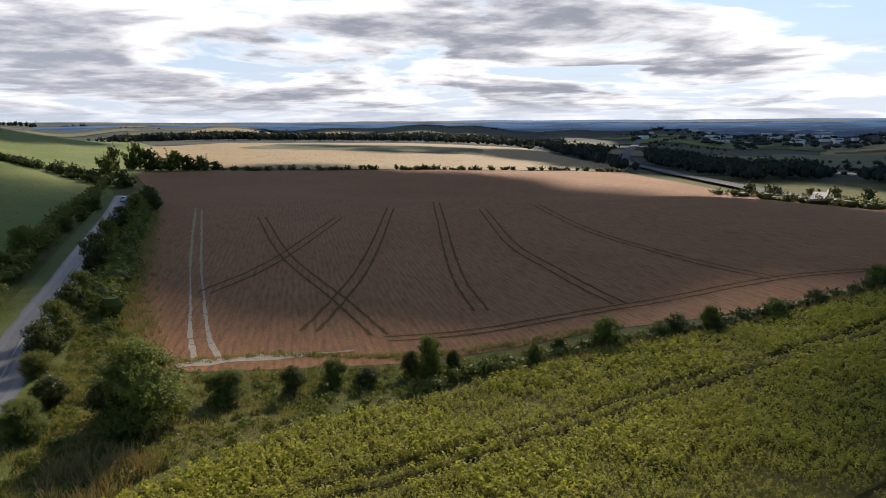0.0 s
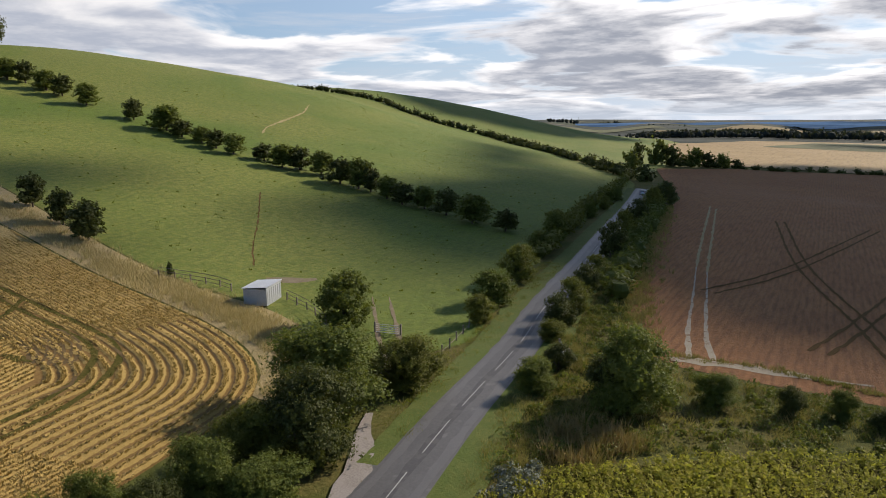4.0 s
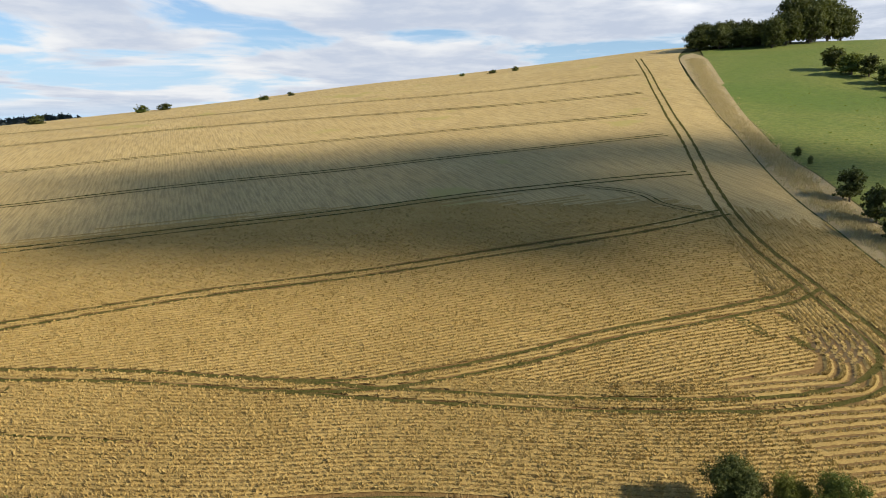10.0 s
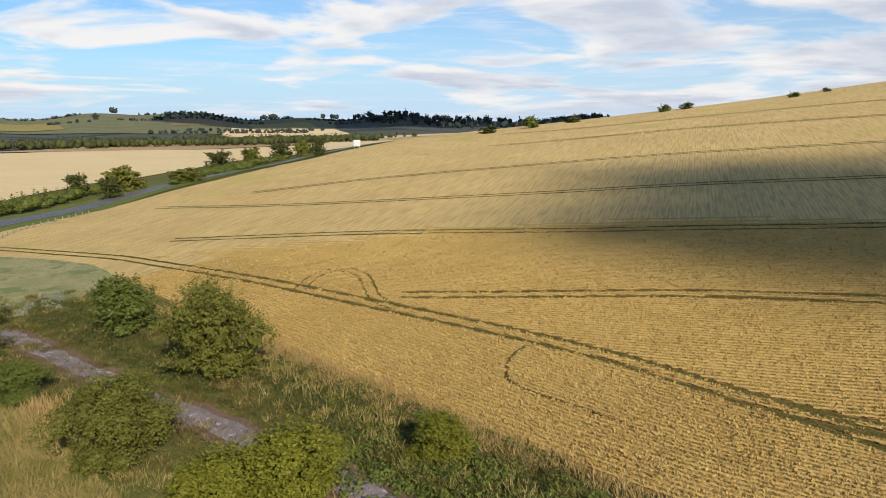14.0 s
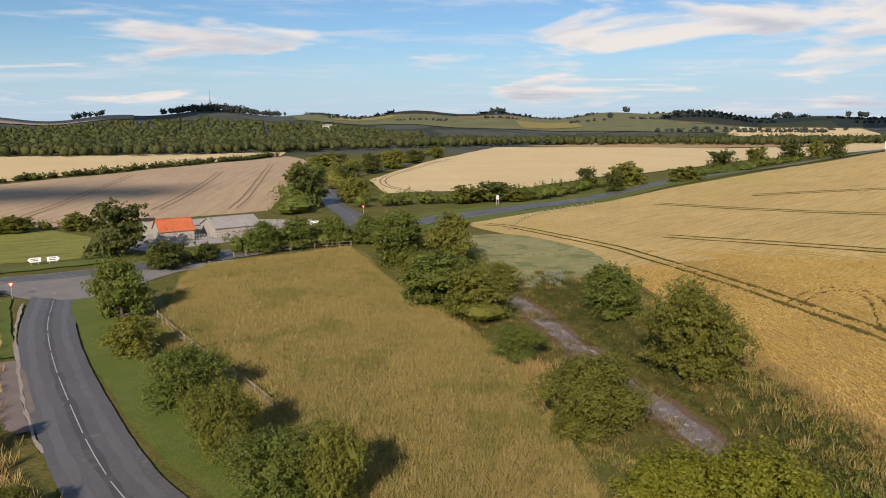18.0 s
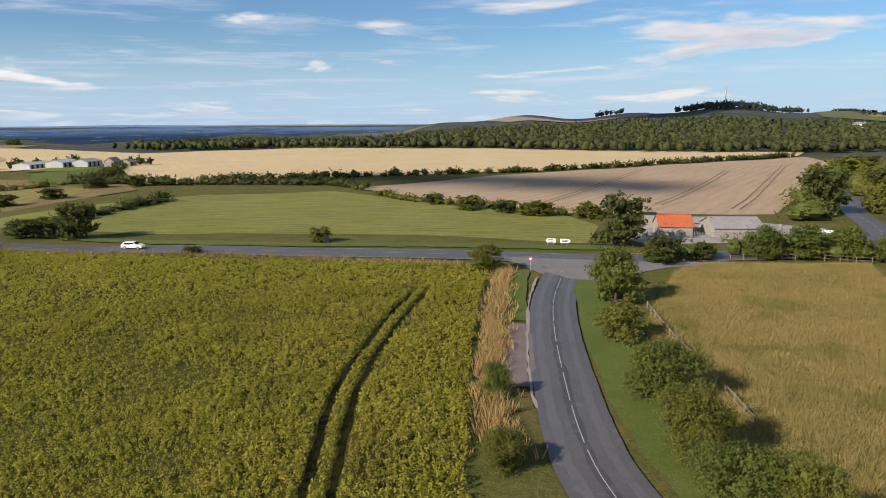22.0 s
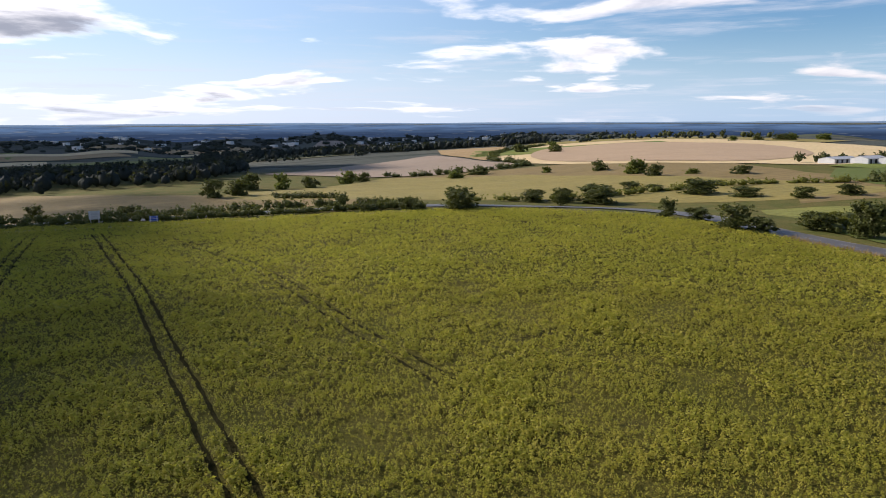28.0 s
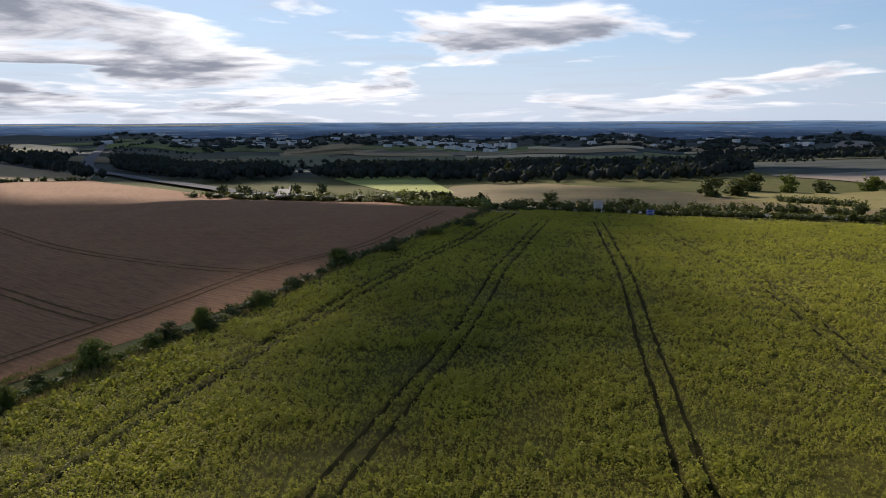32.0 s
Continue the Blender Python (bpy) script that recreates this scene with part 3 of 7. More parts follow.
field("wheat_soil", [tuple(p) for p in _near] + _arc, SOIL, 0.12, "brown soil and straw litter between the wheat rows", "soil")
field("stubble_patch", smooth_ring([(-2.6, -142.5), (-14.4, -144.5), (-24.5, -126), (-25, -108), (-17, -101), (-8, -101), (-4.5, -120)], 1.5), FALLOW, 0.14, "pale weedy fallow corner beside the wheat", "field")
field("pasture", smooth_ring([(-470, 75), (-328.5, 49.3), (-183.7, 42.6), (-146.7, 45.4), (-108.8, 47.1), (-83.6, 48), (-72.3, 49.9), (-60, 47), (-50, 49), (-46, 57), (-51, 69.4), (-61, 92.6), (-86, 160), (-101, 206), (-120, 250), (-172.3, 297.5), (-280, 372.6), (-360, 377), (-520, 420), (-600, 200)], 4.0), PASTURE, 0.08, "close-grazed green downland pasture with small tussocks", "field")
field("far_pasture", [(-122, 262), (-172, 303), (-280, 380), (-360, 384), (-520, 430), (-640, 700), (-330, 760), (-240, 610), (-160, 400)], PASTURE, 0.08, "green spur of downland pasture beyond a hedge", "field")
field("grass_strip", smooth_ring([(-324.8, 39), (-215.6, 36.3), (-141.6, 36), (-112.3, 38.7), (-86, 40.8), (-70.9, 41.2), (-61.4, 39.9), (-54.2, 36.6), (-50.5, 33), (-47, 36), (-50, 44), (-60, 48.5), (-72.3, 49.4), (-83.6, 47.5), (-108.8, 46.7), (-146.7, 45), (-183.7, 42.2), (-328.5, 48.9)], 3.0), DRYGRASS, 0.12, "strip of long bleached grass along the wheat", "grass")
BROWN_RING = [(-33, 68), (-52, 112), (-73.6, 166.2), (-85, 212.7), (-139.4, 316.5), (-112.9, 357.7), (-65.1, 399), (20.4, 444.8), (124.2, 486.9), (150, 340), (172, 262), (150, 185), (127, 130), (100, 115), (61.1, 99), (38.7, 90), (20, 83), (8, 76), (-5, 70.3), (-25.4, 65.7)]
field("brown_wheat_field", BROWN_RING, BROWN, 0.10, "dull brown standing wheat field in a shallow valley", "field")
field("distant_wheat_field", [(-150, 362), (-261, 615), (-245, 804), (-57, 890), (110, 930), (145, 553), (126, 492), (20, 450), (-65, 404)], WHEAT_FAR, 0.12, "pale golden wheat field beyond a thin hedge", "field")
BEAN_RING = smooth_ring([(25.7, -32.7), (29.6, -37.8), (36.2, -46.4), (46, -59.5), (57.6, -76.3), (66.5, -87.4), (88.9, -77.9), (116.3, -62.3), (143.5, -44.5), (168, -27.2), (180, -1), (183.5, 28.8), (160, 81.2), (131, 124.6), (79, 104), (46.6, 88.1), (30.5, 79.1), (12.6, 69.4), (-4.3, 58.1), (-12.8, 51.8), (-20.1, 42.6), (-25, 33), (-19, 16), (-9, -2), (8, -18)], 2.0)
field("bean_field", BEAN_RING, BEANS, 0.10, "yellowing green bean crop with dark wheel lines", "field")
field("meadow", smooth_ring([(42, -107), (40.7, -116), (19.6, -134), (9.1, -104.6), (0.4, -86.5), (-5.5, -69.8), (-8.5, -58.7), (-9.4, -48), (-12, -30), (-15, -16), (-10, -14), (0, -28), (12, -44), (20, -56), (33, -76)], 2.0), MEADOW, 0.10, "paddock of long seeding grass, part bleached", "grass")
field("green_crop_field", [(216, -102), (210, -128), (188, -162), (134, -157), (92, -158), (76, -146), (66, -122), (108.5, -104), (150, -74), (190, -52), (204, -54), (213, -72)], GREENCROP, 0.10, "pale green crop field across the main road", "field")
field("tan_stubble_field", [(187.8, -174), (180.2, -266.2), (115, -500), (72, -400), (62, -280), (50, -192), (91.2, -163), (134, -162)], FAWN, 0.12, "fawn stubble field with tractor lines", "field")
field("cream_stubble_field", [(530, -250), (522, -417), (334, -495), (130, -560), (122, -508), (190, -272), (240, -200), (263, -138), (322, -155), (393, -184)], STUBBLE, 0.12, "cream stubble field before a wood", "field")
field("west_stubble_field", [(22, -236), (34, -292), (8, -450), (-40, -640), (-148, -640), (-290, -560), (-220, -420), (-124, -348), (-60, -290), (-27, -252)], STUBBLE, 0.12, "cream stubble field beside the main road", "field")
field("grass_ley", smooth_ring([(232, -66), (262, -112), (304, -94), (376, -4), (402, 30), (402, 96), (330, 108), (272, 136), (246, 112), (240, 40), (238, -4)], 6.0), LEY, 0.14, "sunlit olive grass field beyond the main road", "field")
field("rough_bank", [(222, -70), (248, -122), (300, -140), (350, -112), (430, -98), (485, -2), (440, 70), (400, 110), (300, -90)], OLIVEGRASS, 0.08, "rough brown-olive bank above the grass field", "field")
field("olive_field", smooth_ring([(190, 100), (238, 60), (250, 112), (268, 150), (270, 180), (290, 258), (262, 288), (215, 240), (178, 180), (165, 140)], 6.0), OLIVEGRASS, 0.12, "dry olive field at the edge of the vale", "field")
field("bright_field", [(266, 421), (330, 470), (320, 386), (222, 245), (213, 283)], SUNNY, 0.12, "bright green field catching the sun", "field")
field("farm_stubble", smooth_ring([(404, -172), (430, -98), (485, -2), (592, 54), (740, 58), (850, 20), (900, -70), (860, -190), (760, -250), (640, -262), (520, -262)], 12.0), STUBBLE, 0.2, "cream stubble on the rise around a distant farm", "field")

# ---- roads ----
LANE = [(-104, 228), (-88, 187), (-70, 138), (-56.5, 102), (-46.5, 74), (-41, 60.5), (-35.3, 43.5), (-30.8, 31.5), (-25, 17), (-17, 1), (-7, -15), (7, -29), (19.2, -39.5), (25, -46), (31.5, -54.8), (40.5, -67.8), (48, -80), (54, -92), (60, -104)]
MAINROAD = [(146, 132), (158, 108), (174, 82), (190, 52), (199, 22), (196, -8), (180, -31), (151, -46), (125, -66.5), (97, -84.5), (75, -97), (50, -115), (20, -150), (1, -172), (-17, -187), (-50, -215), (-80, -237), (-141, -270), (-260, -330)]
FARROAD = [(21, -150), (24, -172.5), (33.8, -203), (41, -238), (46, -283), (40, -330), (20, -420)]
ribbon("lane", LANE, 5.9, TARMAC, 0.13, "worn grey asphalt country lane", "road", camber=0.05, edge=0.03)
TARSEAM = surface("dark_tar", ((0.062, 0.059, 0.06), (0.074, 0.07, 0.071), (0.052, 0.05, 0.052)), (5, 0.2), 0.005, 0.03, 0.6, spots=((0.088, 0.083, 0.082), 1.3, 0.45), gloss=0.45)
WORNTRACK = surface("polished_asphalt", ((0.112, 0.106, 0.104), (0.128, 0.121, 0.119), (0.095, 0.09, 0.089)), (6, 0.2), 0.004, 0.03, 0.5, spots=((0.09, 0.085, 0.083), 2.2, 0.4), gloss=0.5)
lane_mid = curve_through(LANE, 6.0)
lane_side = sideways(lane_mid)
ribbon("tar_seam", [tuple(p) for p in lane_mid], 0.85, TARSEAM, 0.184, "dark tar seam along the middle of the lane", "road", edge=0.14, cols=2)
for off in (-1.75, 1.75):
    ribbon("wheel_track", [tuple(p) for p in lane_mid + lane_side * off], 0.75, WORNTRACK, 0.172, "pale worn wheel track on the lane", "road", edge=0.13, cols=2)
ribbon("main_road", MAINROAD, 8.4, TARMAC, 0.12, "grey asphalt main road", "road", camber=0.06)
ribbon("side_road", FARROAD, 6.0, TARMAC, 0.12, "asphalt side road running off between trees", "road", camber=0.05)


# ---- trees and bushes ----
def leaf_cloud(rnd, lumps, count, size, flat=0.5, spray=9):
    """Small bent leaves in sprays that stand out from several round lumps (x, y, z, rx, rz), with gaps between the sprays."""
    w = np.array([l[3] * l[4] for l in lumps])
    heads = max(1, count // spray)
    pick = rnd.choice(len(lumps), heads, p=w / w.sum())
    L = np.array(lumps)[pick]
    d = rnd.normal(size=(heads, 3))
    d[:, 2] = np.where(d[:, 2] < -0.5, -d[:, 2] * 0.5, d[:, 2])
    d /= np.linalg.norm(d, axis=1, keepdims=True)
    # the surface of a lump is knobbly
    knob = 0.84 + 0.22 * np.sin(9 * d[:, 0] + 3 * L[:, 0]) * np.sin(8 * d[:, 1] + 5 * L[:, 1] + 6 * d[:, 2]) + rnd.normal(0, 0.13, heads)
    root = L[:, :3] + d * np.stack([L[:, 3], L[:, 3], L[:, 4]], 1) * knob[:, None]
    out = d + rnd.normal(0, 0.45, (heads, 3))
    out[:, 2] += 0.25
    out /= np.linalg.norm(out, axis=1, keepdims=True)
    c = np.repeat(root, spray, 0)
    d, out = np.repeat(d, spray, 0), np.repeat(out, spray, 0)
    reach = np.repeat(np.minimum(size * 4.2, 0.35 * L[:, 3]), spray)[:, None]
    loose = np.minimum(size * 0.85, 0.12 * reach + 0.05)
    k = len(c)
    c = c + out * reach * rnd.uniform(-0.75, 1.0, (k, 1)) + rnd.normal(0, 1, (k, 3)) * np.maximum(loose, 0.2 * reach)
    n = d * 0.8 + rnd.normal(0, 0.6, (k, 3))
    n[:, 2] += flat
    n /= np.linalg.norm(n, axis=1, keepdims=True)
    a = np.cross(n, rnd.normal(size=(k, 3)))
    a /= np.linalg.norm(a, axis=1, keepdims=True)
    b = np.cross(n, a)
    s = size * rnd.uniform(0.6, 1.4, (k, 1))
    droop = n * s * 0.25
    v = np.stack([c - a * s, c + a * s * 0.7 - b * s * 0.62 - droop, c + a * s * 0.7 + b * s * 0.62], 1)
    return v.reshape(-1, 3)


def core_ball(lump, k, rnd, rows=4, cols=7):
    """The shaded inside of a lump: a rough closed shell."""
    v, f = [], []
    for i in range(rows + 1):
        t = math.pi * i / rows
        for j in range(cols):
            p = 2 * math.pi * j / cols
            s = k * rnd.uniform(0.85, 1.1)
            v.append((lump[0] + lump[3] * s * math.sin(t) * math.cos(p), lump[1] + lump[3] * s * math.sin(t) * math.sin(p), lump[2] + lump[4] * s * math.cos(t)))
    for i in range(rows):
        for j in range(cols):
            f.append((i * cols + j, i * cols + (j + 1) % cols, (i + 1) * cols + (j + 1) % cols, (i + 1) * cols + j))
    return v, f


def crown_mesh(name, lumps, count, size, material, seed, core=0.68):
    rnd = np.random.RandomState(seed)
    v = leaf_cloud(rnd, lumps, count, size)
    f = np.arange(len(v)).reshape(-1, 3).tolist()
    v = v.tolist()
    if core:
        for l in lumps:
            cv, cf = core_ball(l, core, rnd)
            f += [tuple(i + len(v) for i in q) for q in cf]
            v += cv
    return mesh_of(name, v, f, material)


def limb(bm, a, b, ra, rb, sides=6):
    a, b = Vector(a), Vector(b)
    m = (b - a).to_track_quat("Z", "Y").to_matrix()
    rings = []
    for p, r in ((a, ra), (b, rb)):
        rings.append([bm.verts.new(p + m @ Vector((r * math.cos(2 * math.pi * i / sides), r * math.sin(2 * math.pi * i / sides), 0))) for i in range(sides)])
    for i in range(sides):
        bm.faces.new((rings[0][i], rings[0][(i + 1) % sides], rings[1][(i + 1) % sides], rings[1][i]))
    bm.faces.new(rings[1])


def tree_kind(name, height, width, leaves, size, material, seed, bare=0.12, lumps=14, squat=1.0, label="", category="bush"):
    """A woody plant: tapered trunk with limbs, and a crown of many leaves in uneven lumps. Stands at the origin until it is copied."""
    rnd = np.random.RandomState(seed)
    top, base = height, height * bare
    L = []
    for i in range(lumps):
        z = 0.03 if i % 4 == 0 else rnd.uniform(0.0, 1.0)
        reach = math.sqrt(max(0.05, 1 - (2 * z - 0.75) ** 2 / 1.7)) * width / 2
        p, q = rnd.uniform(0, 2 * math.pi), reach * rnd.uniform(0.2, 0.78)
        r = width * (rnd.uniform(0.11, 0.21) if lumps > 20 else rnd.uniform(0.14, 0.26))
        rz = r * rnd.uniform(0.7, 1.0) * squat
        L.append((q * math.cos(p), q * math.sin(p), min(base + (top - base) * (0.12 + 0.8 * z), top - rz), r, rz))
    L.append((0, 0, base + (top - base) * 0.5, width * 0.34, (top - base) * 0.42))
    thing = tagged(new(name), label, category)
    bm = bmesh.new()
    limb(bm, (0, 0, -0.3), (0, 0, base + 0.35 * (top - base)), 0.035 * height, 0.02 * height, 8)
    for l in L[:5]:
        limb(bm, (0, 0, base * 0.8 + 0.1), l[:3], 0.018 * height, 0.007 * height, 5)
    part("trunk", bm, BARK, thing)
    part_mesh("crown", crown_mesh("crown", L, leaves, size, material, seed, 0.45), thing)
    return thing


KINDS = {}
USED = set()


def plant(kind, x, y, height, width, label="", group="", turn=None, sink=0.0):
    """Put one plant of a kind on the land, at a given height and width."""
    if math.hypot(x, y) < 76:
        kind = {"thorn": "fine", "thorn2": "fine", "olive": "fine_olive", "dark": "fine_dark"}.get(kind, kind)
    src, h0, w0 = KINDS[kind]
    rnd = random.Random(int(x * 13 + y * 7 + height * 3))
    m = pose(x, y, float(land(x, y)) - sink, 0, 0, rnd.uniform(0, 360) if turn is None else turn) @ Matrix.Diagonal((width / w0, width / w0, height / h0, 1))
    if kind in USED:
        ob = copy_thing(src, m @ Matrix.Diagonal([1 / a for a in src.scale] + [1]))
    else:
        USED.add(kind)
        ob = src
        ob.matrix_basis = m
    return tagged(ob, label, group=group)


def kinds():
    for key, args in {
        "thorn": ("hawthorn_bush", 5.5, 6.0, 9000, 0.125, LEAF, 11),
        "thorn2": ("hawthorn_bush", 5.0, 6.0, 9000, 0.125, LEAF, 12),
        "olive": ("hawthorn_bush", 5.0, 6.0, 9000, 0.125, LEAF_OLIVE, 13),
        "dark": ("elder_bush", 5.0, 6.0, 9000, 0.125, LEAF_DARK, 14),
        "lime": ("ash_sapling", 5.5, 5.0, 24000, 0.085, LEAF_LIME, 15),
        "fine": ("hawthorn_bush", 5.0, 6.0, 26000, 0.074, LEAF, 22),
        "fine_olive": ("hawthorn_bush", 5.0, 6.0, 26000, 0.074, LEAF_OLIVE, 23),
        "fine_dark": ("elder_bush", 5.0, 6.0, 26000, 0.074, LEAF_DARK, 24),
        "row": ("hawthorn_tree", 5.5, 5.5, 3000, 0.24, LEAF_DARK, 16),
        "row2": ("hawthorn_tree", 5.5, 5.5, 3000, 0.24, LEAF, 17),
        "mid": ("hedgerow_tree", 6.0, 6.5, 2600, 0.28, LEAF_DARK, 18),
        "mid2": ("hedgerow_tree", 6.0, 6.5, 2600, 0.28, LEAF_OLIVE, 19),
        "far": ("field_tree", 8.0, 10.0, 1100, 0.55, LEAF_DARK, 20),
        "far2": ("field_tree", 8.0, 10.0, 1100, 0.55, LEAF, 21),
    }.items():
        name, h, wd, n, s, mat, seed = args
        near = key in ("thorn", "thorn2", "olive", "dark", "lime", "fine", "fine_olive", "fine_dark")
        bare = 0.13 if key in ("row", "row2") else 0.0
        KINDS[key] = (tree_kind(name, h, wd, n, s, mat, seed, bare=bare, lumps=28 if near else 14, label="green leafy " + name.replace("_", " "), category="tree" if "tree" in name or "sapling" in name else "bush"), h, wd)
    KINDS["beech"] = (tree_kind("beech_tree", 20, 24, 6500, 0.6, LEAF_DARK, 30, bare=0.08, lumps=26, label="tall dark beech in a hilltop clump", category="tree"), 20, 24)


kinds()


# ---- planting ----
for i, (x, y, h, wd) in enumerate([(-279.7, 86.1, 7.2, 6.7), (-269.0, 88.9, 6.8, 7.0), (-263.8, 92.6, 6.8, 5.2), (-252.8, 94.8, 6.4, 6.3), (-243.9, 96.1, 6.4, 5.7), (-230.3, 97.6, 6.5, 5.9), (-211.6, 103.2, 5.9, 4.8), (-198.9, 106.7, 7.1, 7.5), (-191.6, 107.3, 4.5, 5.6), (-184.3, 109.1, 4.4, 5.1), (-177.3, 109.4, 4.9, 4.7), (-170.7, 110.5, 5.3, 4.9), (-163.4, 115.3, 4.4, 4.8), (-155.5, 115.4, 5.8, 5.5), (-152.5, 118.8, 5.8, 5.2), (-146.3, 121.0, 6.0, 5.1), (-136.4, 118.9, 6.1, 5.7), (-130.8, 120.0, 7.2, 6.1), (-127.0, 120.6, 5.8, 3.8), (-120.5, 119.8, 5.2, 4.8), (-114.8, 119.1, 4.8, 4.9), (-109.7, 121.3, 5.1, 4.5), (-102.8, 121.1, 5.6, 4.8), (-93.8, 119.3, 6.0, 6.6), (-83.8, 117.6, 4.3, 4.1)]):
    plant(("row", "row2")[i % 2], x, y, h * 1.05, wd * 1.5, "hawthorn in a broken row across the pasture", "row of pasture hawthorns")
for k in range(11):
    plant("beech", -352 - (k % 3) * 9, 50 + 3.2 * k, 9.5 + 2 * (k % 2), 15, "low dark beech in the hilltop clump", "hilltop clump")
for x, y, h, wd in [(-343, 80, 13, 13), (-352, 88, 15, 17), (-361, 92, 20.5, 20), (-366, 102, 21.5, 22), (-372, 111, 20, 22), (-376, 118, 15, 18), (-358, 99, 17, 18)]:
    plant("beech", x, y, h, wd, "tall spreading beech in the hilltop clump", "hilltop clump")
for i, (x, y, h, wd) in enumerate([(-131.5, 45.1, 5.5, 5.5), (-120.5, 45.5, 5.7, 5.2), (-111.5, 45.6, 6.1, 6.4), (-162.5, 44.7, 2.1, 1.8), (-90.4, 47.3, 2.0, 1.0), (-156.4, 45.6, 1.9, 1.3)]):
    plant(("row", "row")[i % 2], x, y, h, wd, "dark thorn bush at the pasture edge", "pasture edge bushes")
for i, (x, y, h, wd) in enumerate([(-60.1, 52.2, 6.7, 7.8), (-49.2, 63.8, 3.6, 4.4), (-53.0, 72.0, 4.5, 6.8), (-57.7, 84.5, 5.5, 6.8), (-66.5, 103.9, 4.1, 5.4), (-76.1, 125.1, 4.8, 6.3)]):
    plant(("thorn", "olive")[i % 2], x, y, h, wd, "rounded hawthorn bush beside the lane", "lane hedge west")
for i, (x, y, h, wd) in enumerate([(-71.3, 116.7, 5.6, 5.6), (-77.3, 134.9, 3.2, 4.4), (-81.8, 149.7, 3.5, 4.1), (-87.5, 167.9, 3.8, 4.6), (-94.6, 188.7, 4.2, 5.1)]):
    plant(("thorn", "olive")[i % 2], x, y, h, wd, "rounded hawthorn bush beside the lane", "lane hedge west")
for i, (x, y, h, wd) in enumerate([(-81.4, 193.6, 7.0, 6.6), (-77.8, 175.5, 6.9, 6.9), (-71.1, 152.6, 6.1, 6.7), (-61.9, 127.7, 6.4, 5.7), (-55.3, 109.6, 6.6, 6.0), (-49.6, 93.7, 3.6, 5.2), (-45.8, 83.3, 4.4, 4.7), (-42.8, 74.9, 4.4, 5.0), (-41.1, 68.7, 3.8, 4.7), (-38.9, 63.8, 2.6, 3.8)]):
    plant(("dark", "olive")[i % 2], x, y, h, wd, "dense hedge bush along the lane", "lane hedge east")
for i, (x, y, h, wd) in enumerate([(-156.0, 332.9, 11.5, 8.7), (-148.8, 337.7, 12.6, 11.6), (-141.2, 341.5, 11.2, 11.6), (-134.2, 347.0, 9.5, 11.6), (-126.9, 351.2, 8.0, 10.1), (-120.8, 354.9, 7.2, 8.7), (-117.2, 361.8, 4.9, 7.3), (-130.3, 272.8, 9.5, 9.6), (-117.4, 256.1, 6.7, 8.9)]):
    plant(("far", "far2")[i % 2], x, y, h, wd, "tree by a farm at the end of the lane", "farm trees")
for i, (x, y, h, wd) in enumerate([(-44.3, 35.7, 7.0, 9.1), (-37.7, 28.7, 6.9, 6.1), (-42.7, 43.8, 4.7, 6.0), (-37.9, 20.9, 4.2, 4.2), (-40.3, 9.4, 3.8, 3.1), (-39.6, 12.2, 3.6, 2.1), (-38.5, 14.5, 4.1, 2.9), (-36.6, 16.9, 3.4, 3.2), (-40.1, 25.8, 4.8, 4.5), (-34.5, 23.1, 3.5, 4.4)]):
    plant(("thorn", "dark", "olive")[i % 3], x, y, h * 1.05, wd * 1.3, "leafy elder and bramble scrub at the field corner", "corner scrub")
for i, (x, y, h, wd) in enumerate([(-32.1, 49.8, 3.2, 4.0), (-33.8, 56.5, 2.6, 3.3), (-23.8, 52.1, 7.1, 8.7), (-26.5, 53.0, 4.2, 5.5), (-19.4, 58.4, 3.0, 4.3), (-13.7, 60.5, 2.8, 2.9), (-10.5, 63.1, 2.7, 2.7), (-7.4, 63.2, 2.0, 2.9)]):
    plant(("thorn2", "dark")[i % 2], x, y, h, wd, "verge bush between lane and brown field", "verge bushes")
for i, (x, y, h, wd) in enumerate([(-34.2, 52.6, 2.1, 4.1), (-3.4, 66.1, 2.7, 2.2), (-1.4, 65.4, 4.4, 3.3), (0.8, 66.8, 2.6, 1.7), (9.4, 70.3, 2.1, 1.9), (12.3, 73.1, 1.8, 2.2), (18.1, 75.4, 3.5, 4.1), (27.6, 80.3, 2.5, 3.7), (32.1, 81.3, 3.3, 2.7)]):
    plant(("thorn2", "dark")[i % 2], x, y, h, wd, "low bush in the gappy field boundary", "boundary bushes")
for i, (x, y, h, wd) in enumerate([(25.1, 78.5, 2.0, 3.2), (32.5, 80.5, 1.8, 2.8), (42.4, 86.8, 2.4, 3.9), (50.8, 92.4, 1.8, 3.4), (63.6, 99.6, 3.0, 4.8), (74.8, 100.2, 1.9, 4.1), (91.7, 107.4, 2.1, 4.0), (103.9, 110.1, 2.1, 4.3)]):
    plant(("thorn2", "dark")[i % 2], x, y, h, wd, "low bush in the gappy field boundary", "boundary bushes")
for i, (x, y, h, wd) in enumerate([(-19.4, -82.8, 6.5, 7.1), (-22.7, -62.0, 9.7, 8.2), (-10.5, -51.4, 6.8, 7.0), (-6.9, -68.6, 3.6, 4.6)]):
    plant(("thorn", "olive", "olive")[i % 3], x, y, h, wd * 1.2, "tall hawthorn beside the cinder track", "track bushes")
for x, y, h, wd in [(-13.9, -38.6, 5.3, 7.6), (-18.0, -37.7, 6.0, 7.4), (-28.3, -35.9, 3.8, 5.0)]:
    plant("lime", x, y, h, wd, "yellow-green ash sapling beside the cinder track", "track saplings")
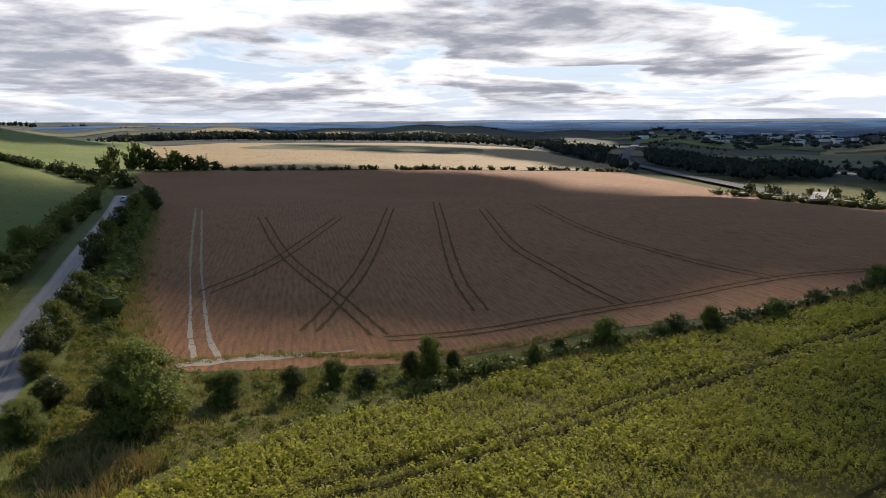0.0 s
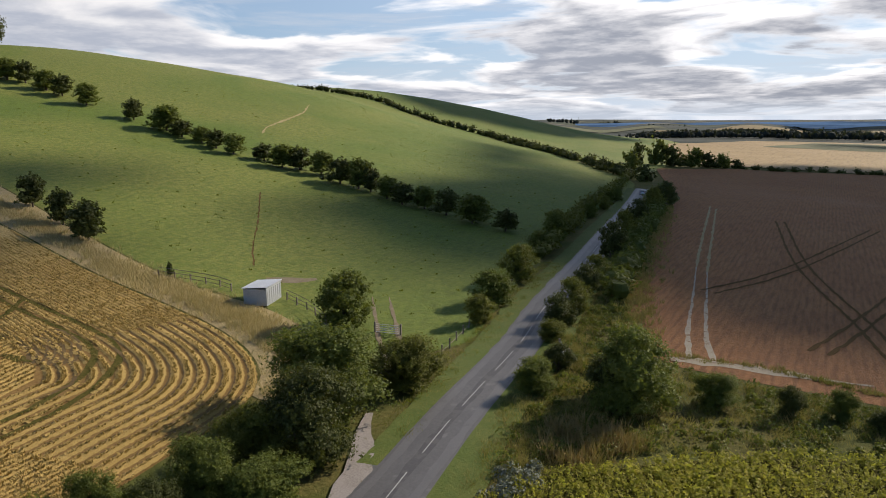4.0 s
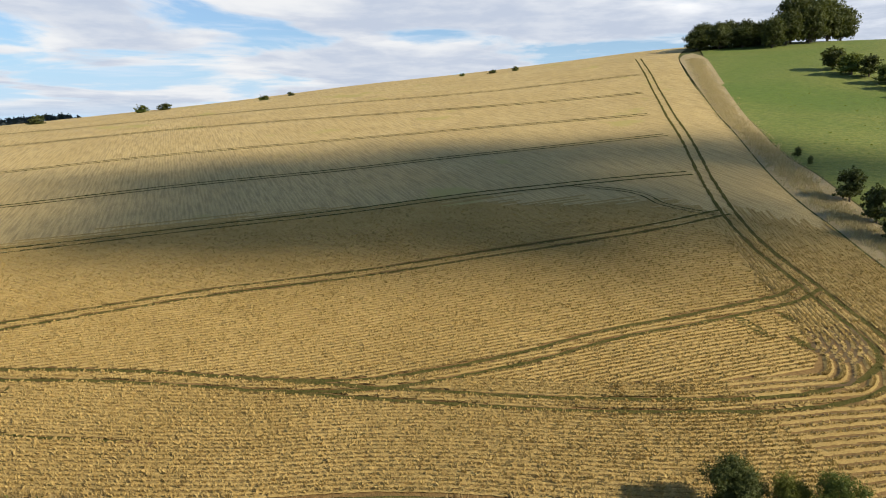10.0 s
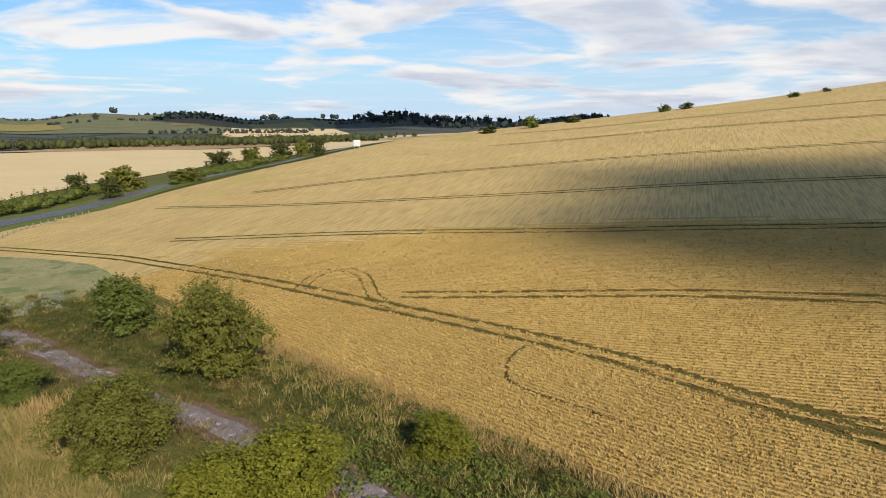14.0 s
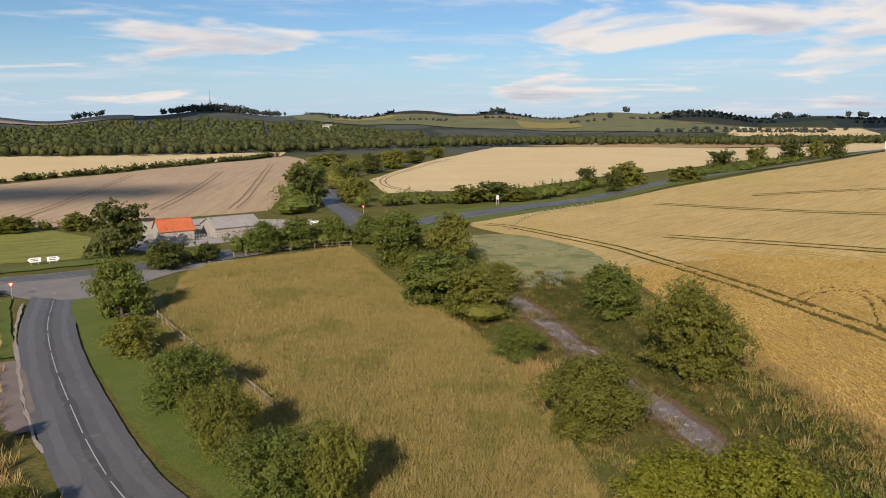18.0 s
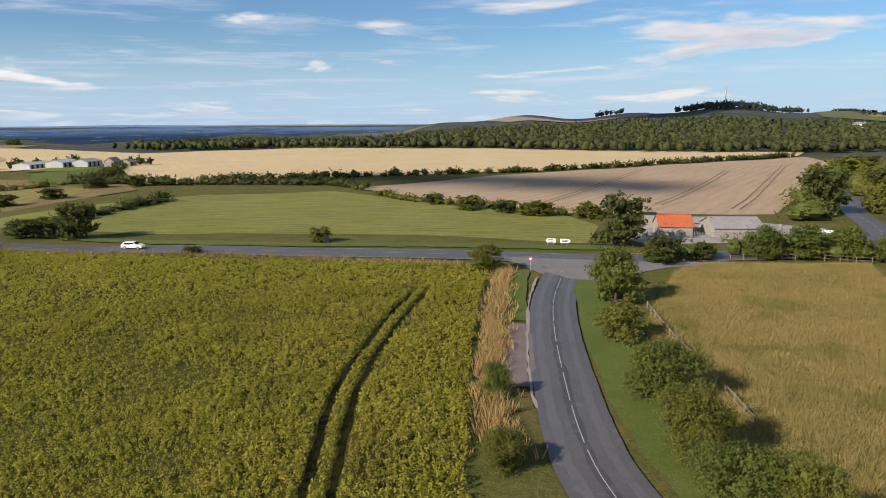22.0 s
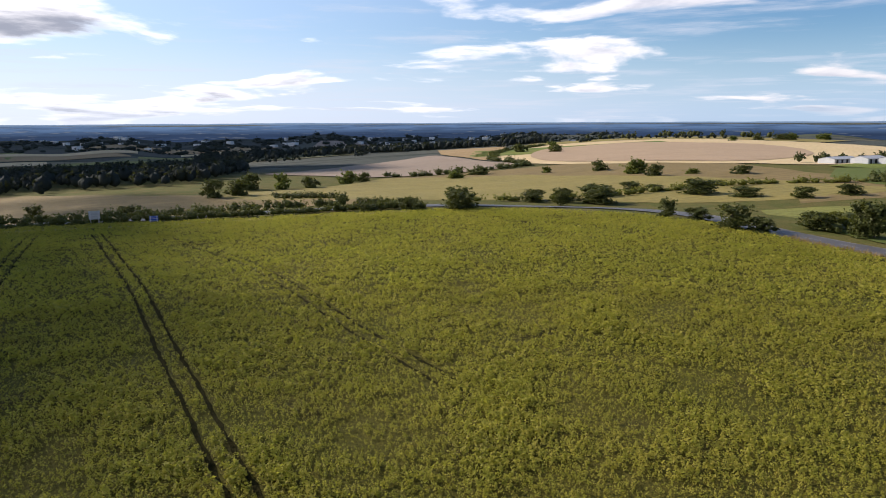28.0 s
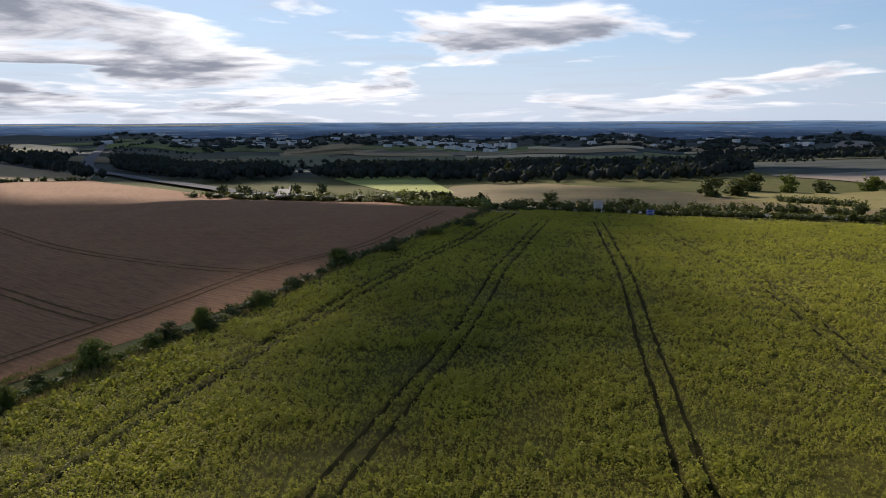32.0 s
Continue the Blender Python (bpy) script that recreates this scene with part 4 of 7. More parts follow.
for i, (x, y, h, wd) in enumerate([(8.4, -118.5, 9.1, 11.4), (-0.0, -114.0, 9.3, 9.3), (2.3, -91.4, 7.2, 11.2), (-3.3, -84.7, 6.1, 9.1), (12.8, -137.1, 5.5, 8.7), (-7.1, -96.9, 4.1, 6.4)]):
    plant(("thorn", "olive")[i % 2], x, y, h, wd, "dense mixed thicket behind the paddock", "thicket")
for i, (x, y, h, wd) in enumerate([(34.8, -128.2, 5.8, 7.0), (29.7, -133.3, 6.0, 8.3), (24.0, -138.4, 5.5, 8.7), (17.1, -138.2, 5.8, 6.6), (49.3, -117.3, 3.2, 7.1), (43.7, -122.8, 2.4, 4.7)]):
    plant(("thorn2", "thorn")[i % 2], x, y, h, wd, "hedge bush at the back of the paddock", "paddock hedge")
for i, (x, y, h, wd) in enumerate([(41.4, -84.9, 7.7, 7.6), (33.5, -70.3, 4.2, 6.9), (22.7, -56.9, 5.3, 7.7), (16.1, -46.6, 6.0, 6.7), (10.9, -39.9, 5.6, 7.2), (7.3, -40.5, 6.2, 5.4)]):
    plant(("thorn2", "olive")[i % 2], x, y, h, wd, "hedge bush between lane and paddock", "lane paddock hedge")
for i, (x, y, h, wd) in enumerate([(66.2, -89.1, 4.2, 6.6), (34.3, -47.7, 3.2, 2.8), (26.3, -37.8, 3.2, 4.0)]):
    plant(("olive", "thorn2")[i % 2], x, y, h, wd, "small round bush on the lane verge", "lane verge bushes")
for i, (x, y, h, wd) in enumerate([(59.7, -124.4, 9.8, 10.5), (46.1, -112.3, 4.7, 6.7), (41.9, -119.1, 3.2, 3.9)]):
    plant(("mid", "mid")[i % 2], x, y, h, wd, "tree beside the farm yard", "yard trees")
for i, (x, y, h, wd) in enumerate([(154.0, -61.4, 7.2, 7.2), (163.6, -58.3, 3.7, 7.4), (169.5, -55.9, 2.8, 6.2), (110.0, -91.3, 3.2, 5.2), (117.2, -67.2, 1.5, 4.2), (84.2, -155.9, 4.2, 7.8), (133.7, -153.7, 3.3, 6.6), (117.4, -149.0, 4.2, 8.5), (106.5, -150.9, 3.3, 7.5), (97.0, -152.6, 4.0, 9.5)]):
    plant(("mid", "mid2")[i % 2], x, y, h, wd, "hedgerow bush along the main road", "main road hedge")
for i, (x, y, h, wd) in enumerate([(40.3, -197.5, 11.5, 12.3), (57.2, -320.2, 9.8, 19.8), (37.6, -264.1, 8.2, 12.3), (28.4, -208.8, 7.4, 9.8), (36.5, -328.6, 9.4, 10.3), (29.0, -360.9, 10.4, 14.1), (19.9, -404.1, 7.6, 12.7), (8.5, -469.8, 8.1, 11.1), (67.4, -434.4, 5.0, 10.1), (60.6, -280.2, 8.6, 8.6)]):
    plant(("mid", "mid2")[i % 2], x, y, h, wd, "tree lining the side road", "side road trees")
for i, (x, y, h, wd) in enumerate([(-47.2, -242.3, 7.0, 8.0), (-58.8, -235.7, 8.3, 12.7), (-51.5, -221.4, 6.0, 7.3), (-5.5, -203.4, 5.2, 11.4), (-12.3, -207.6, 5.6, 11.7), (-19.0, -208.0, 3.7, 10.1), (-120.2, -313.6, 8.3, 13.2), (-131.1, -303.5, 8.7, 10.3), (-150.1, -312.0, 7.7, 12.0), (-156.5, -302.6, 7.5, 9.1), (-140.9, -258.6, 7.7, 7.8), (-76.5, -230.9, 5.0, 11.6)]):
    plant(("mid", "mid2")[i % 2], x, y, h, wd, "tree along the main road below the wheat", "main road trees")
for i, (x, y, h, wd) in enumerate([(-281.5, -191.6, 3.4, 6.6), (-290.1, -184.8, 3.2, 8.0), (-300.2, -142.3, 2.3, 5.8), (-315.8, -135.6, 2.1, 4.1), (-342.7, -59.0, 1.6, 3.2), (-344.6, -44.4, 2.1, 4.2), (-347.7, -34.0, 2.3, 3.7), (-248.9, -216.2, 4.1, 6.9), (-224.9, -219.3, 5.2, 8.0), (-207.7, -228.3, 3.5, 9.9)]):
    plant(("far2", "far")[i % 2], x, y, h, wd, "small bush on the crest of the wheat field", "crest bushes")
for i, (x, y, h, wd) in enumerate([(181.6, 26.1, 5.1, 9.7), (229.4, 9.7, 3.0, 7.4), (217.0, 0.5, 4.2, 5.2), (227.6, -11.9, 4.4, 10.8), (170.7, -24.7, 4.7, 4.7), (167.0, -31.1, 3.2, 6.5), (155.0, -36.4, 5.4, 8.4), (151.2, -40.5, 3.4, 7.0), (160.5, -53.8, 3.6, 7.3), (153.1, -62.7, 7.2, 8.0), (181.4, 40.5, 3.7, 4.5), (178.4, 50.6, 2.4, 6.0)]):
    plant("mid", x, y, h, wd, "hedgerow tree past the bean field", "vale hedge")


# ---- wheel lines through the crops ----
WHEAT_LINES = [
    [(-339.6, 22.8), (-194.8, 23.3), (-118.8, 23.1), (-89.5, 27.3), (-74.7, 29.2), (-67.6, 28.3), (-61, 22.6), (-56.5, 13.8), (-53.9, -2), (-53.5, -21), (-52.3, -38), (-49.5, -52), (-44.3, -72), (-39.3, -92), (-33, -114), (-27.9, -129.2), (-14.1, -154.6), (-6.8, -160.4)],
    [(-89.5, 27.3), (-84.8, 23.8), (-75.4, 12), (-69.1, 2.4), (-62.2, -5.7), (-55.5, -16.9), (-53, -28)],
    [(-118.7, 22.6), (-105.7, 7.8), (-90, -15.6), (-73.5, -43.5), (-49.5, -70)],
    [(-143.1, 20.2), (-133.4, -1), (-119.5, -28), (-100, -62), (-71.4, -100), (-39.5, -134)],
    [(-178.4, 19.3), (-163.5, -14.3), (-149, -46), (-126, -88), (-74.2, -144.6), (-52.8, -179.3)],
    [(-209.3, 17.6), (-190, -45), (-160, -112), (-111.2, -154.6), (-76, -176.3)],
    [(-247.2, 18.7), (-232.1, -57), (-210.3, -135.4), (-165, -185)],
    [(-285, 20), (-268, -68), (-246, -150), (-200, -215)],
]
BEAN_LINES = [
    [(22, -13), (33.2, -26.5), (44.7, -39.4), (55, -54.6), (64.9, -72)],
    [(22, 6), (36.9, 18.3), (60.3, 37), (90.6, 61.2), (133.8, 98.3)],
    [(10, 29), (25.8, 39.5), (50.5, 55.3), (81.1, 77.6), (127.5, 108.5)],
    [(-8.4, 42.2), (4.9, 50.1), (21.6, 61.2), (33.6, 68.5), (55.7, 81.3), (92.5, 99.6), (131.1, 122.5)],
    [(60, 10), (74.3, 22.2), (91.7, 36.7), (111.4, 55.6), (126.5, 73.9)],
]
BROWN_LINES = [
    [(-16.6, 82.2), (-15.6, 101.5), (-14.7, 133.5), (-16.1, 212)],
    [(-7.9, 81.6), (-16.7, 103.2), (-31.7, 135.9), (-49.4, 187.9)],
    [(-35.7, 101.3), (-31.1, 133.1), (-28.7, 192.4)],
    [(5.1, 94.2), (1.7, 130.7), (-2.5, 230.9)],
    [(25, 96.9), (19.9, 123), (14.4, 151.9), (11.5, 212.1)],
    [(-7, 79.6), (6, 84), (25, 95.1), (52, 107.3), (80, 113), (120, 138)],
    [(52, 107.3), (44, 128), (34, 165), (28, 215)],
]
STUBBLE_LINES = [
    [(61.5, -196.4), (69.9, -245.1), (103.1, -405)],
    [(81.9, -192.6), (95.9, -271.5), (113.4, -345.7)],
    [(110, -178), (122, -230), (150, -330)],
    [(8.1, -232), (23.3, -261.1), (28, -303.4), (20, -347.8), (0, -450)],
]
LOOPS = [
    [(-41.5, -82.5), (-46.5, -87.1), (-50.4, -87.3), (-50.9, -82), (-46.4, -71.7), (-46, -65.5)],
    [(-48.4, -47.4), (-45.4, -46.4), (-42.7, -44.3), (-41.1, -41.9), (-41.5, -36), (-42, -30)],
    [(-132, -2), (-128, 9), (-120, 14), (-117, 21)],
]
RUT_POINTS = {}


def wheel_lines(parent, lines, gauge, width, material, up):
    pts = []
    for line in lines:
        c = curve_through(line, 2.0)
        s = sideways(c)
        for side in (-0.5, 0.5):
            q = c + s * gauge * side
            pts.append(curve_through(q, 0.5))
            ribbon("wheel_rut", q[::2] if len(q) > 6 else q, width, material, up, step=1.0, cols=2, edge=0.13, parent=parent)
    return np.vstack(pts)


def find(name):
    return bpy.data.objects[name]


RUT_POINTS["wheat"] = wheel_lines(find("wheat_field"), WHEAT_LINES, 2.2, 0.62, RUT, 0.145)
RUT_POINTS["wheat"] = np.vstack([RUT_POINTS["wheat"], wheel_lines(find("wheat_field"), LOOPS[2:], 1.3, 0.3, RUT, 0.15)])
THIN = np.vstack([wheel_lines(find("wheat_field"), LOOPS[:1], 1.5, 0.3, RUT, 0.15), wheel_lines(find("wheat_field"), LOOPS[1:2], 0.06, 0.26, RUT, 0.15)])
# bean ruts, laid in the soil colour that has the crop's shade painted in
BOLD = wheel_lines(find("bean_field"), [BEAN_LINES[0], BEAN_LINES[3]], 1.9, 0.66, RUTSHADE, 0.13)
RUT_POINTS["bean"] = wheel_lines(find("bean_field"), BEAN_LINES[1:3] + BEAN_LINES[4:], 1.9, 0.42, RUTSHADE, 0.13)
RUT_POINTS["brown"] = wheel_lines(find("brown_wheat_field"), BROWN_LINES, 2.0, 0.45, BROWNRUT, 0.15)
wheel_lines(find("tan_stubble_field"), STUBBLE_LINES[:3], 2.2, 0.6, STUBBLERUT, 0.18)
wheel_lines(find("west_stubble_field"), STUBBLE_LINES[3:], 2.2, 0.6, STUBBLERUT, 0.18)


# ---- standing crops and grasses: many small blades and leaves ----
def far_from(xy, pts, gap):
    """True for places farther than gap from all pts."""
    cell = {}
    for k, (a, b) in enumerate(np.floor(pts / 2).astype(int)):
        cell.setdefault((a, b), []).append(k)
    keep = np.ones(len(xy), bool)
    for k, (a, b) in enumerate(np.floor(xy / 2).astype(int)):
        for i in (-1, 0, 1):
            for j in (-1, 0, 1):
                near = cell.get((a + i, b + j))
                if near and keep[k]:
                    d = pts[near] - xy[k]
                    if (d * d).sum(1).min() < gap * gap:
                        keep[k] = False
    return keep


def ringed(count, ring, rnd, box=None):
    r = np.array(ring)
    lo, hi = (r.min(0), r.max(0)) if box is None else (np.array(box[:2]), np.array(box[2:]))
    xy = rnd.uniform(lo, hi, (count, 2))
    return xy[inside(xy[:, 0], xy[:, 1], [tuple(p) for p in ring])]


def stuff(name, v, material, label, category):
    me = mesh_of(name, v.reshape(-1, 3), np.arange(len(v.reshape(-1, 3))).reshape(-1, v.shape[1]), material)
    return tagged(new(name, me), label, category, kind="stuff")


def leafy(xy, n, spread, height, size, rnd, grow=None, base=0.1):
    """n broad leaves round each place, in a low dome."""
    c = np.repeat(xy, n, 0)
    k = len(c)
    g = np.repeat(np.ones(len(xy)) if grow is None else grow, n)
    a, q = rnd.uniform(0, 2 * math.pi, k), np.sqrt(rnd.uniform(0, 1, k))
    x, y = c[:, 0] + np.cos(a) * q * spread * g, c[:, 1] + np.sin(a) * q * spread * g
    z = lift(x, y, base) + height * g * (1 - 0.6 * q * q) * rnd.uniform(0.55, 1.1, k)
    p = np.column_stack([x, y, z])
    nrm = np.column_stack([np.cos(a) * q * 0.9, np.sin(a) * q * 0.9, np.ones(k)]) + rnd.normal(0, 0.5, (k, 3))
    nrm /= np.linalg.norm(nrm, axis=1, keepdims=True)
    u = np.cross(nrm, rnd.normal(size=(k, 3)))
    u /= np.linalg.norm(u, axis=1, keepdims=True)
    w = np.cross(nrm, u)
    s = (size * g * rnd.uniform(0.6, 1.3, k))[:, None]
    return np.stack([p - u * s - nrm * s * 0.25, p + u * s * 0.8 - w * s * 0.75 - nrm * s * 0.25, p + u * s * 0.8 + w * s * 0.75], 1)


def blades(xy, n, spread, height, width, rnd, grow=None, lean=0.25, base=0.08, top=0.5):
    """n upright blades round each place, bowed outwards."""
    c = np.repeat(xy, n, 0)
    k = len(c)
    g = np.repeat(np.ones(len(xy)) if grow is None else grow, n)
    a, q = rnd.uniform(0, 2 * math.pi, k), np.sqrt(rnd.uniform(0, 1, k))
    x, y = c[:, 0] + np.cos(a) * q * spread, c[:, 1] + np.sin(a) * q * spread
    foot = np.column_stack([x, y, lift(x, y, base)])
    h = (height * g * rnd.uniform(0.7, 1.2, k))[:, None]
    tip = foot + np.column_stack([np.cos(a) * lean + rnd.normal(0, 0.12, k), np.sin(a) * lean + rnd.normal(0, 0.12, k), np.ones(k)]) * h
    b = rnd.uniform(0, math.pi, k)
    side = np.column_stack([np.cos(b), np.sin(b), np.zeros(k)]) * (width * g * rnd.uniform(0.7, 1.3, k))[:, None]
    if top < 0.3:
        return np.stack([foot - side * 0.6, foot + side * 0.6, tip], 1)
    return np.stack([foot - side * 0.5, foot + side * 0.5, tip + side * top, tip - side * top], 1)


rng = np.random.RandomState(5)

# bean crop: dense broad-leaved plants, coarser with distance from the lane
BEANLEAF = surface("bean_leaf", ((0.485, 0.44, 0.062), (0.575, 0.475, 0.084), (0.29, 0.30, 0.04)), (15, 0.9), rough=0.6, leaf=0.55, piece=0.6, gloss=0.2, spots=((0.27, 0.23, 0.053), 9.0, 0.40))
HEADLAND = BEAN_RING[::6]
for dens, lo, hi, n, size in ((10.0, 38, 64, 12, 0.074), (6.8, 64, 100, 9, 0.10), (4.4, 100, 190, 7, 0.13)):
    xy = ringed(int(dens * 210 * 220), BEAN_RING, rng, (-25, -90, 187, 130))
    r = np.hypot(xy[:, 0], xy[:, 1])
    xy = xy[(r > lo) & (r <= hi)]
    thin = np.array([noise.noise((a / 9, b / 9, 0)) + 0.6 * noise.noise((a / 2.5, b / 2.5, 3)) for a, b in xy])
    ok = far_from(xy, RUT_POINTS["bean"], 0.36) & far_from(xy, BOLD, 0.54) & (thin > -0.85)
    xy, thin = xy[ok], thin[ok]
    # the crop stands fuller on the headland and beside the wheel lines
    head = np.minimum(nearest_on(HEADLAND, xy)[1] / 16, line_distance(BOLD[::12], xy) / 7)
    full = np.clip(1.6 - head, 0, 1)
    ok = rng.uniform(0, 1, len(xy)) < 0.84 + 0.16 * np.maximum(full, np.clip(thin + 0.35, 0, 1))
    xy, thin = xy[ok], (thin + 0.35 * full)[ok]
    stuff("bean_plants", leafy(xy, n, size * 2.2, 0.58, size, rng, np.clip(1.0 + (0.75 if hi < 110 else 0.35) * thin, 0.5, 1.5) * rng.uniform(0.8, 1.2, len(xy))), BEANLEAF, "yellowing green broad bean plants", "crop")

# wheat: drilled rows that follow the field edge, then run with the wheel lines
EDGE = curve_through([(-150, 35.4), (-112.3, 38.3), (-86, 40.4), (-70.9, 40.8), (-61.4, 39.5), (-54.2, 36.2), (-49.1, 31), (-45.5, 23), (-42.3, 15), (-40.3, 6), (-39, -11), (-35.9, -22), (-33.5, -36), (-32, -50), (-30.5, -66), (-27, -92), (-25.5, -108)], 0.27)
_side = sideways(EDGE)
WHEATEAR = surface("wheat_ears", ((0.545, 0.395, 0.145), (0.48, 0.34, 0.12), (0.31, 0.205, 0.066)), (12, 0.3), 0.0, 0.07, rough=0.85, leaf=0.1, piece=0.5, gloss=0.1)
RIDGES = []
STEMS = surface("wheat_stems", ((0.48, 0.34, 0.12), (0.42, 0.295, 0.1), (0.19, 0.12, 0.04)), (12, 0.085), 0.06, 0.07, rough=0.9, gloss=0.05)
bend = (EDGE[:, 0] > -73) & (EDGE[:, 1] > 19)
rows = []
for k in range(16):
    for m in (0, 1):
        line = EDGE + _side * (0.5 + 1.15 * k + 0.57 * m)
        RIDGES.append((line, np.where(bend, 0.44 if m == 0 else 0.0, 0.255)))
        rows.append((line[~bend] if m else line) + rng.normal(0, 0.05, (len(line) if not m else (~bend).sum(), 2)))
head = np.vstack(rows)
head = head[inside(head[:, 0], head[:, 1], [tuple(p) for p in WHEAT_RING])]
inner = []
ax, ay = np.array([0.53, -0.848]), np.array([-0.848, -0.53])
for k in range(-66, 186):
    s = np.arange(-150, 110, 0.27)
    line = np.array([-80, -20]) + ay * (k * 0.66 - 10) + ax * s[:, None]
    line = line[(line_distance(EDGE[::40], line) > 18.4) & inside(line[:, 0], line[:, 1], [tuple(p) for p in WHEAT_RING])]
    if len(line) > 4:
        inner.append(line + rng.normal(0, 0.06, line.shape))
        RIDGES.append((line, np.full(len(line), 0.27)))
inner = np.vstack(inner)
# bare gaps between the rows where the drill turned at the field corner
FURROW = surface("furrow", ((0.12, 0.075, 0.028), (0.15, 0.095, 0.035), (0.09, 0.06, 0.022)), (2, 0.2), 0.08, 0.15, 0.95)
GAPS = []
turn_part = EDGE[bend]
for k in range(15):
    if k not in (10, 11, 12):
        c = turn_part + sideways(turn_part) * (0.2 + 1.15 * k + 0.575)
        GAPS.append(c)
        ribbon("row_gap", c[::10], 0.36, FURROW, 0.16, step=1.0, cols=1, edge=0.08, parent=find("wheat_field"))

ARCS = []
# the drill also turned in a tight bend inside the headland
OUTER_ARC = np.array([(-77.8, 27.0), (-76.8, 27.7), (-74.1, 27.8), (-71.4, 27.3), (-68.7, 25.9), (-66.7, 24.4)])
INNER_ARC = np.array([(-75.3, 22.8), (-74.6, 23.1), (-73.3, 23.1), (-71.5, 22.7), (-70.3, 22.1), (-69.4, 21.3)])
LODGED = [(-74.3, 17.6, 2.2), (-78.3, 22.0, 1.2), (-71.3, 21.5, 1.3)]
for k in range(7):
    c = curve_through(OUTER_ARC + (INNER_ARC - OUTER_ARC) * k / 6.0, 0.4)
    GAPS.append(c)
    ARCS.append(c)
    ribbon("row_gap", c[::3], 0.36, FURROW, 0.16, step=0.8, cols=1, edge=0.08, parent=find("wheat_field"))
for x, y, wd in LODGED:
    ribbon("lodged_patch", [(x - 1.3 * wd, y - 0.5 * wd), (x, y), (x + 1.1 * wd, y + 0.7 * wd)], (0.3 * wd, 1.1 * wd, 0.25 * wd), RUT, 0.165, step=0.4, cols=3, edge=0.25, parent=find("wheat_field"))
    for u in np.linspace(-1, 1, 9):
        for w in np.linspace(-0.35, 0.35, 4):
            ARCS.append(np.array([(x + u * wd, y + (0.5 * u + w) * wd)]))
both = np.vstack([head, inner])
r = np.hypot(both[:, 0], both[:, 1])
both = both[rng.uniform(0, 1, len(r)) < np.clip(1.85 - r / 70, 0.22, 1) * (r < 119)]
both = both[far_from(both, RUT_POINTS["wheat"], 0.42) & far_from(both, THIN, 0.22)]
both = both[far_from(both, np.vstack(GAPS), 0.2)]


def crop_ridges(lines, reach):
    """The drilled rows as low uneven ridges of standing straw, broken where wheels or gaps cross them."""
    V, F, at = [], [], 0
    for line, half in lines:
        r = np.hypot(line[:, 0], line[:, 1])
        ok = (r < reach + 8 * rng.uniform(0, 1)) & (half > 0) & inside(line[:, 0], line[:, 1], RING)
        if ok.sum() < 3:
            continue
        n = len(line)
        s = sideways(line) * (half * rng.uniform(0.75, 1.15, n))[:, None]
        h = 0.13 * rng.uniform(0.55, 1.2, n)
        mid = line + rng.normal(0, 0.025, line.shape)
        for q, up in ((line - s, 0.04), (mid - s * 0.3, h * 0.93), (mid + s * 0.3, h), (line + s, 0.04)):
            V.append(np.column_stack([q, lift(q[:, 0], q[:, 1], 0.1) + up]))
        k = np.nonzero(ok[:-1] & ok[1:] & (np.linalg.norm(np.diff(line, axis=0), axis=1) < 0.8))[0]
        for a in range(3):
            F.append(np.column_stack([at + a * n + k, at + a * n + k + 1, at + (a + 1) * n + k + 1, at + (a + 1) * n + k]))
        at += 4 * n
    V, F = np.vstack(V), np.vstack(F)
    c = V[F].mean(1)[:, :2]
    F = F[far_from(c, RUT_POINTS["wheat"], 0.47) & far_from(c, THIN, 0.24) & far_from(c, np.vstack(ARCS), 0.2)]
    ids, inv = np.unique(F, return_inverse=True)
    return mesh_of("wheat_rows", V[ids], inv.reshape(-1, 4), STEMS)


RING = [tuple(p) for p in WHEAT_RING]
tagged(new("wheat_rows", crop_ridges(RIDGES, 118)), "ripe golden wheat standing in drilled rows", "crop", kind="stuff")
stuff("wheat_stalks", blades(both, 6, 0.14, 0.15, 0.06, rng, rng.uniform(0.6, 1.3, len(both)), lean=0.55, base=0.22, top=0.75), WHEATEAR, "ripe golden wheat standing in drilled rows", "crop")

# long meadow grass, bleached in patches
MEADOWBLADE = surface("meadow_blades", ((0.32, 0.25, 0.082), (0.20, 0.19, 0.05), (0.45, 0.325, 0.145)), (13, 0.8), rough=0.8, leaf=0.3, piece=0.45, gloss=0.15, spots=((0.195, 0.19, 0.048), 9.0, 0.42))
xy = ringed(150000, [(42, -107), (40.7, -116), (19.6, -134), (9.1, -104.6), (0.4, -86.5), (-5.5, -69.8), (-8.5, -58.7), (-9.4, -40), (-2, -34), (12, -44), (20, -56), (33, -76)], rng)
stuff("meadow_grass", blades(xy, 5, 0.35, 0.42, 0.036, rng, rng.uniform(0.5, 1.4, len(xy)) * np.array([1 + 0.5 * noise.noise((a / 4, b / 4, 2)) for a, b in xy]), lean=0.6, top=0.15), MEADOWBLADE, "long seeding grass, part bleached", "grass")

# bleached grass strips along the wheat, the lane and the bean field
STRAWBLADE = surface("bleached_blades", ((0.345, 0.23, 0.088), (0.27, 0.19, 0.067), (0.41, 0.29, 0.13)), (3, 0.5), rough=0.8, leaf=0.15, piece=0.4, gloss=0.15)


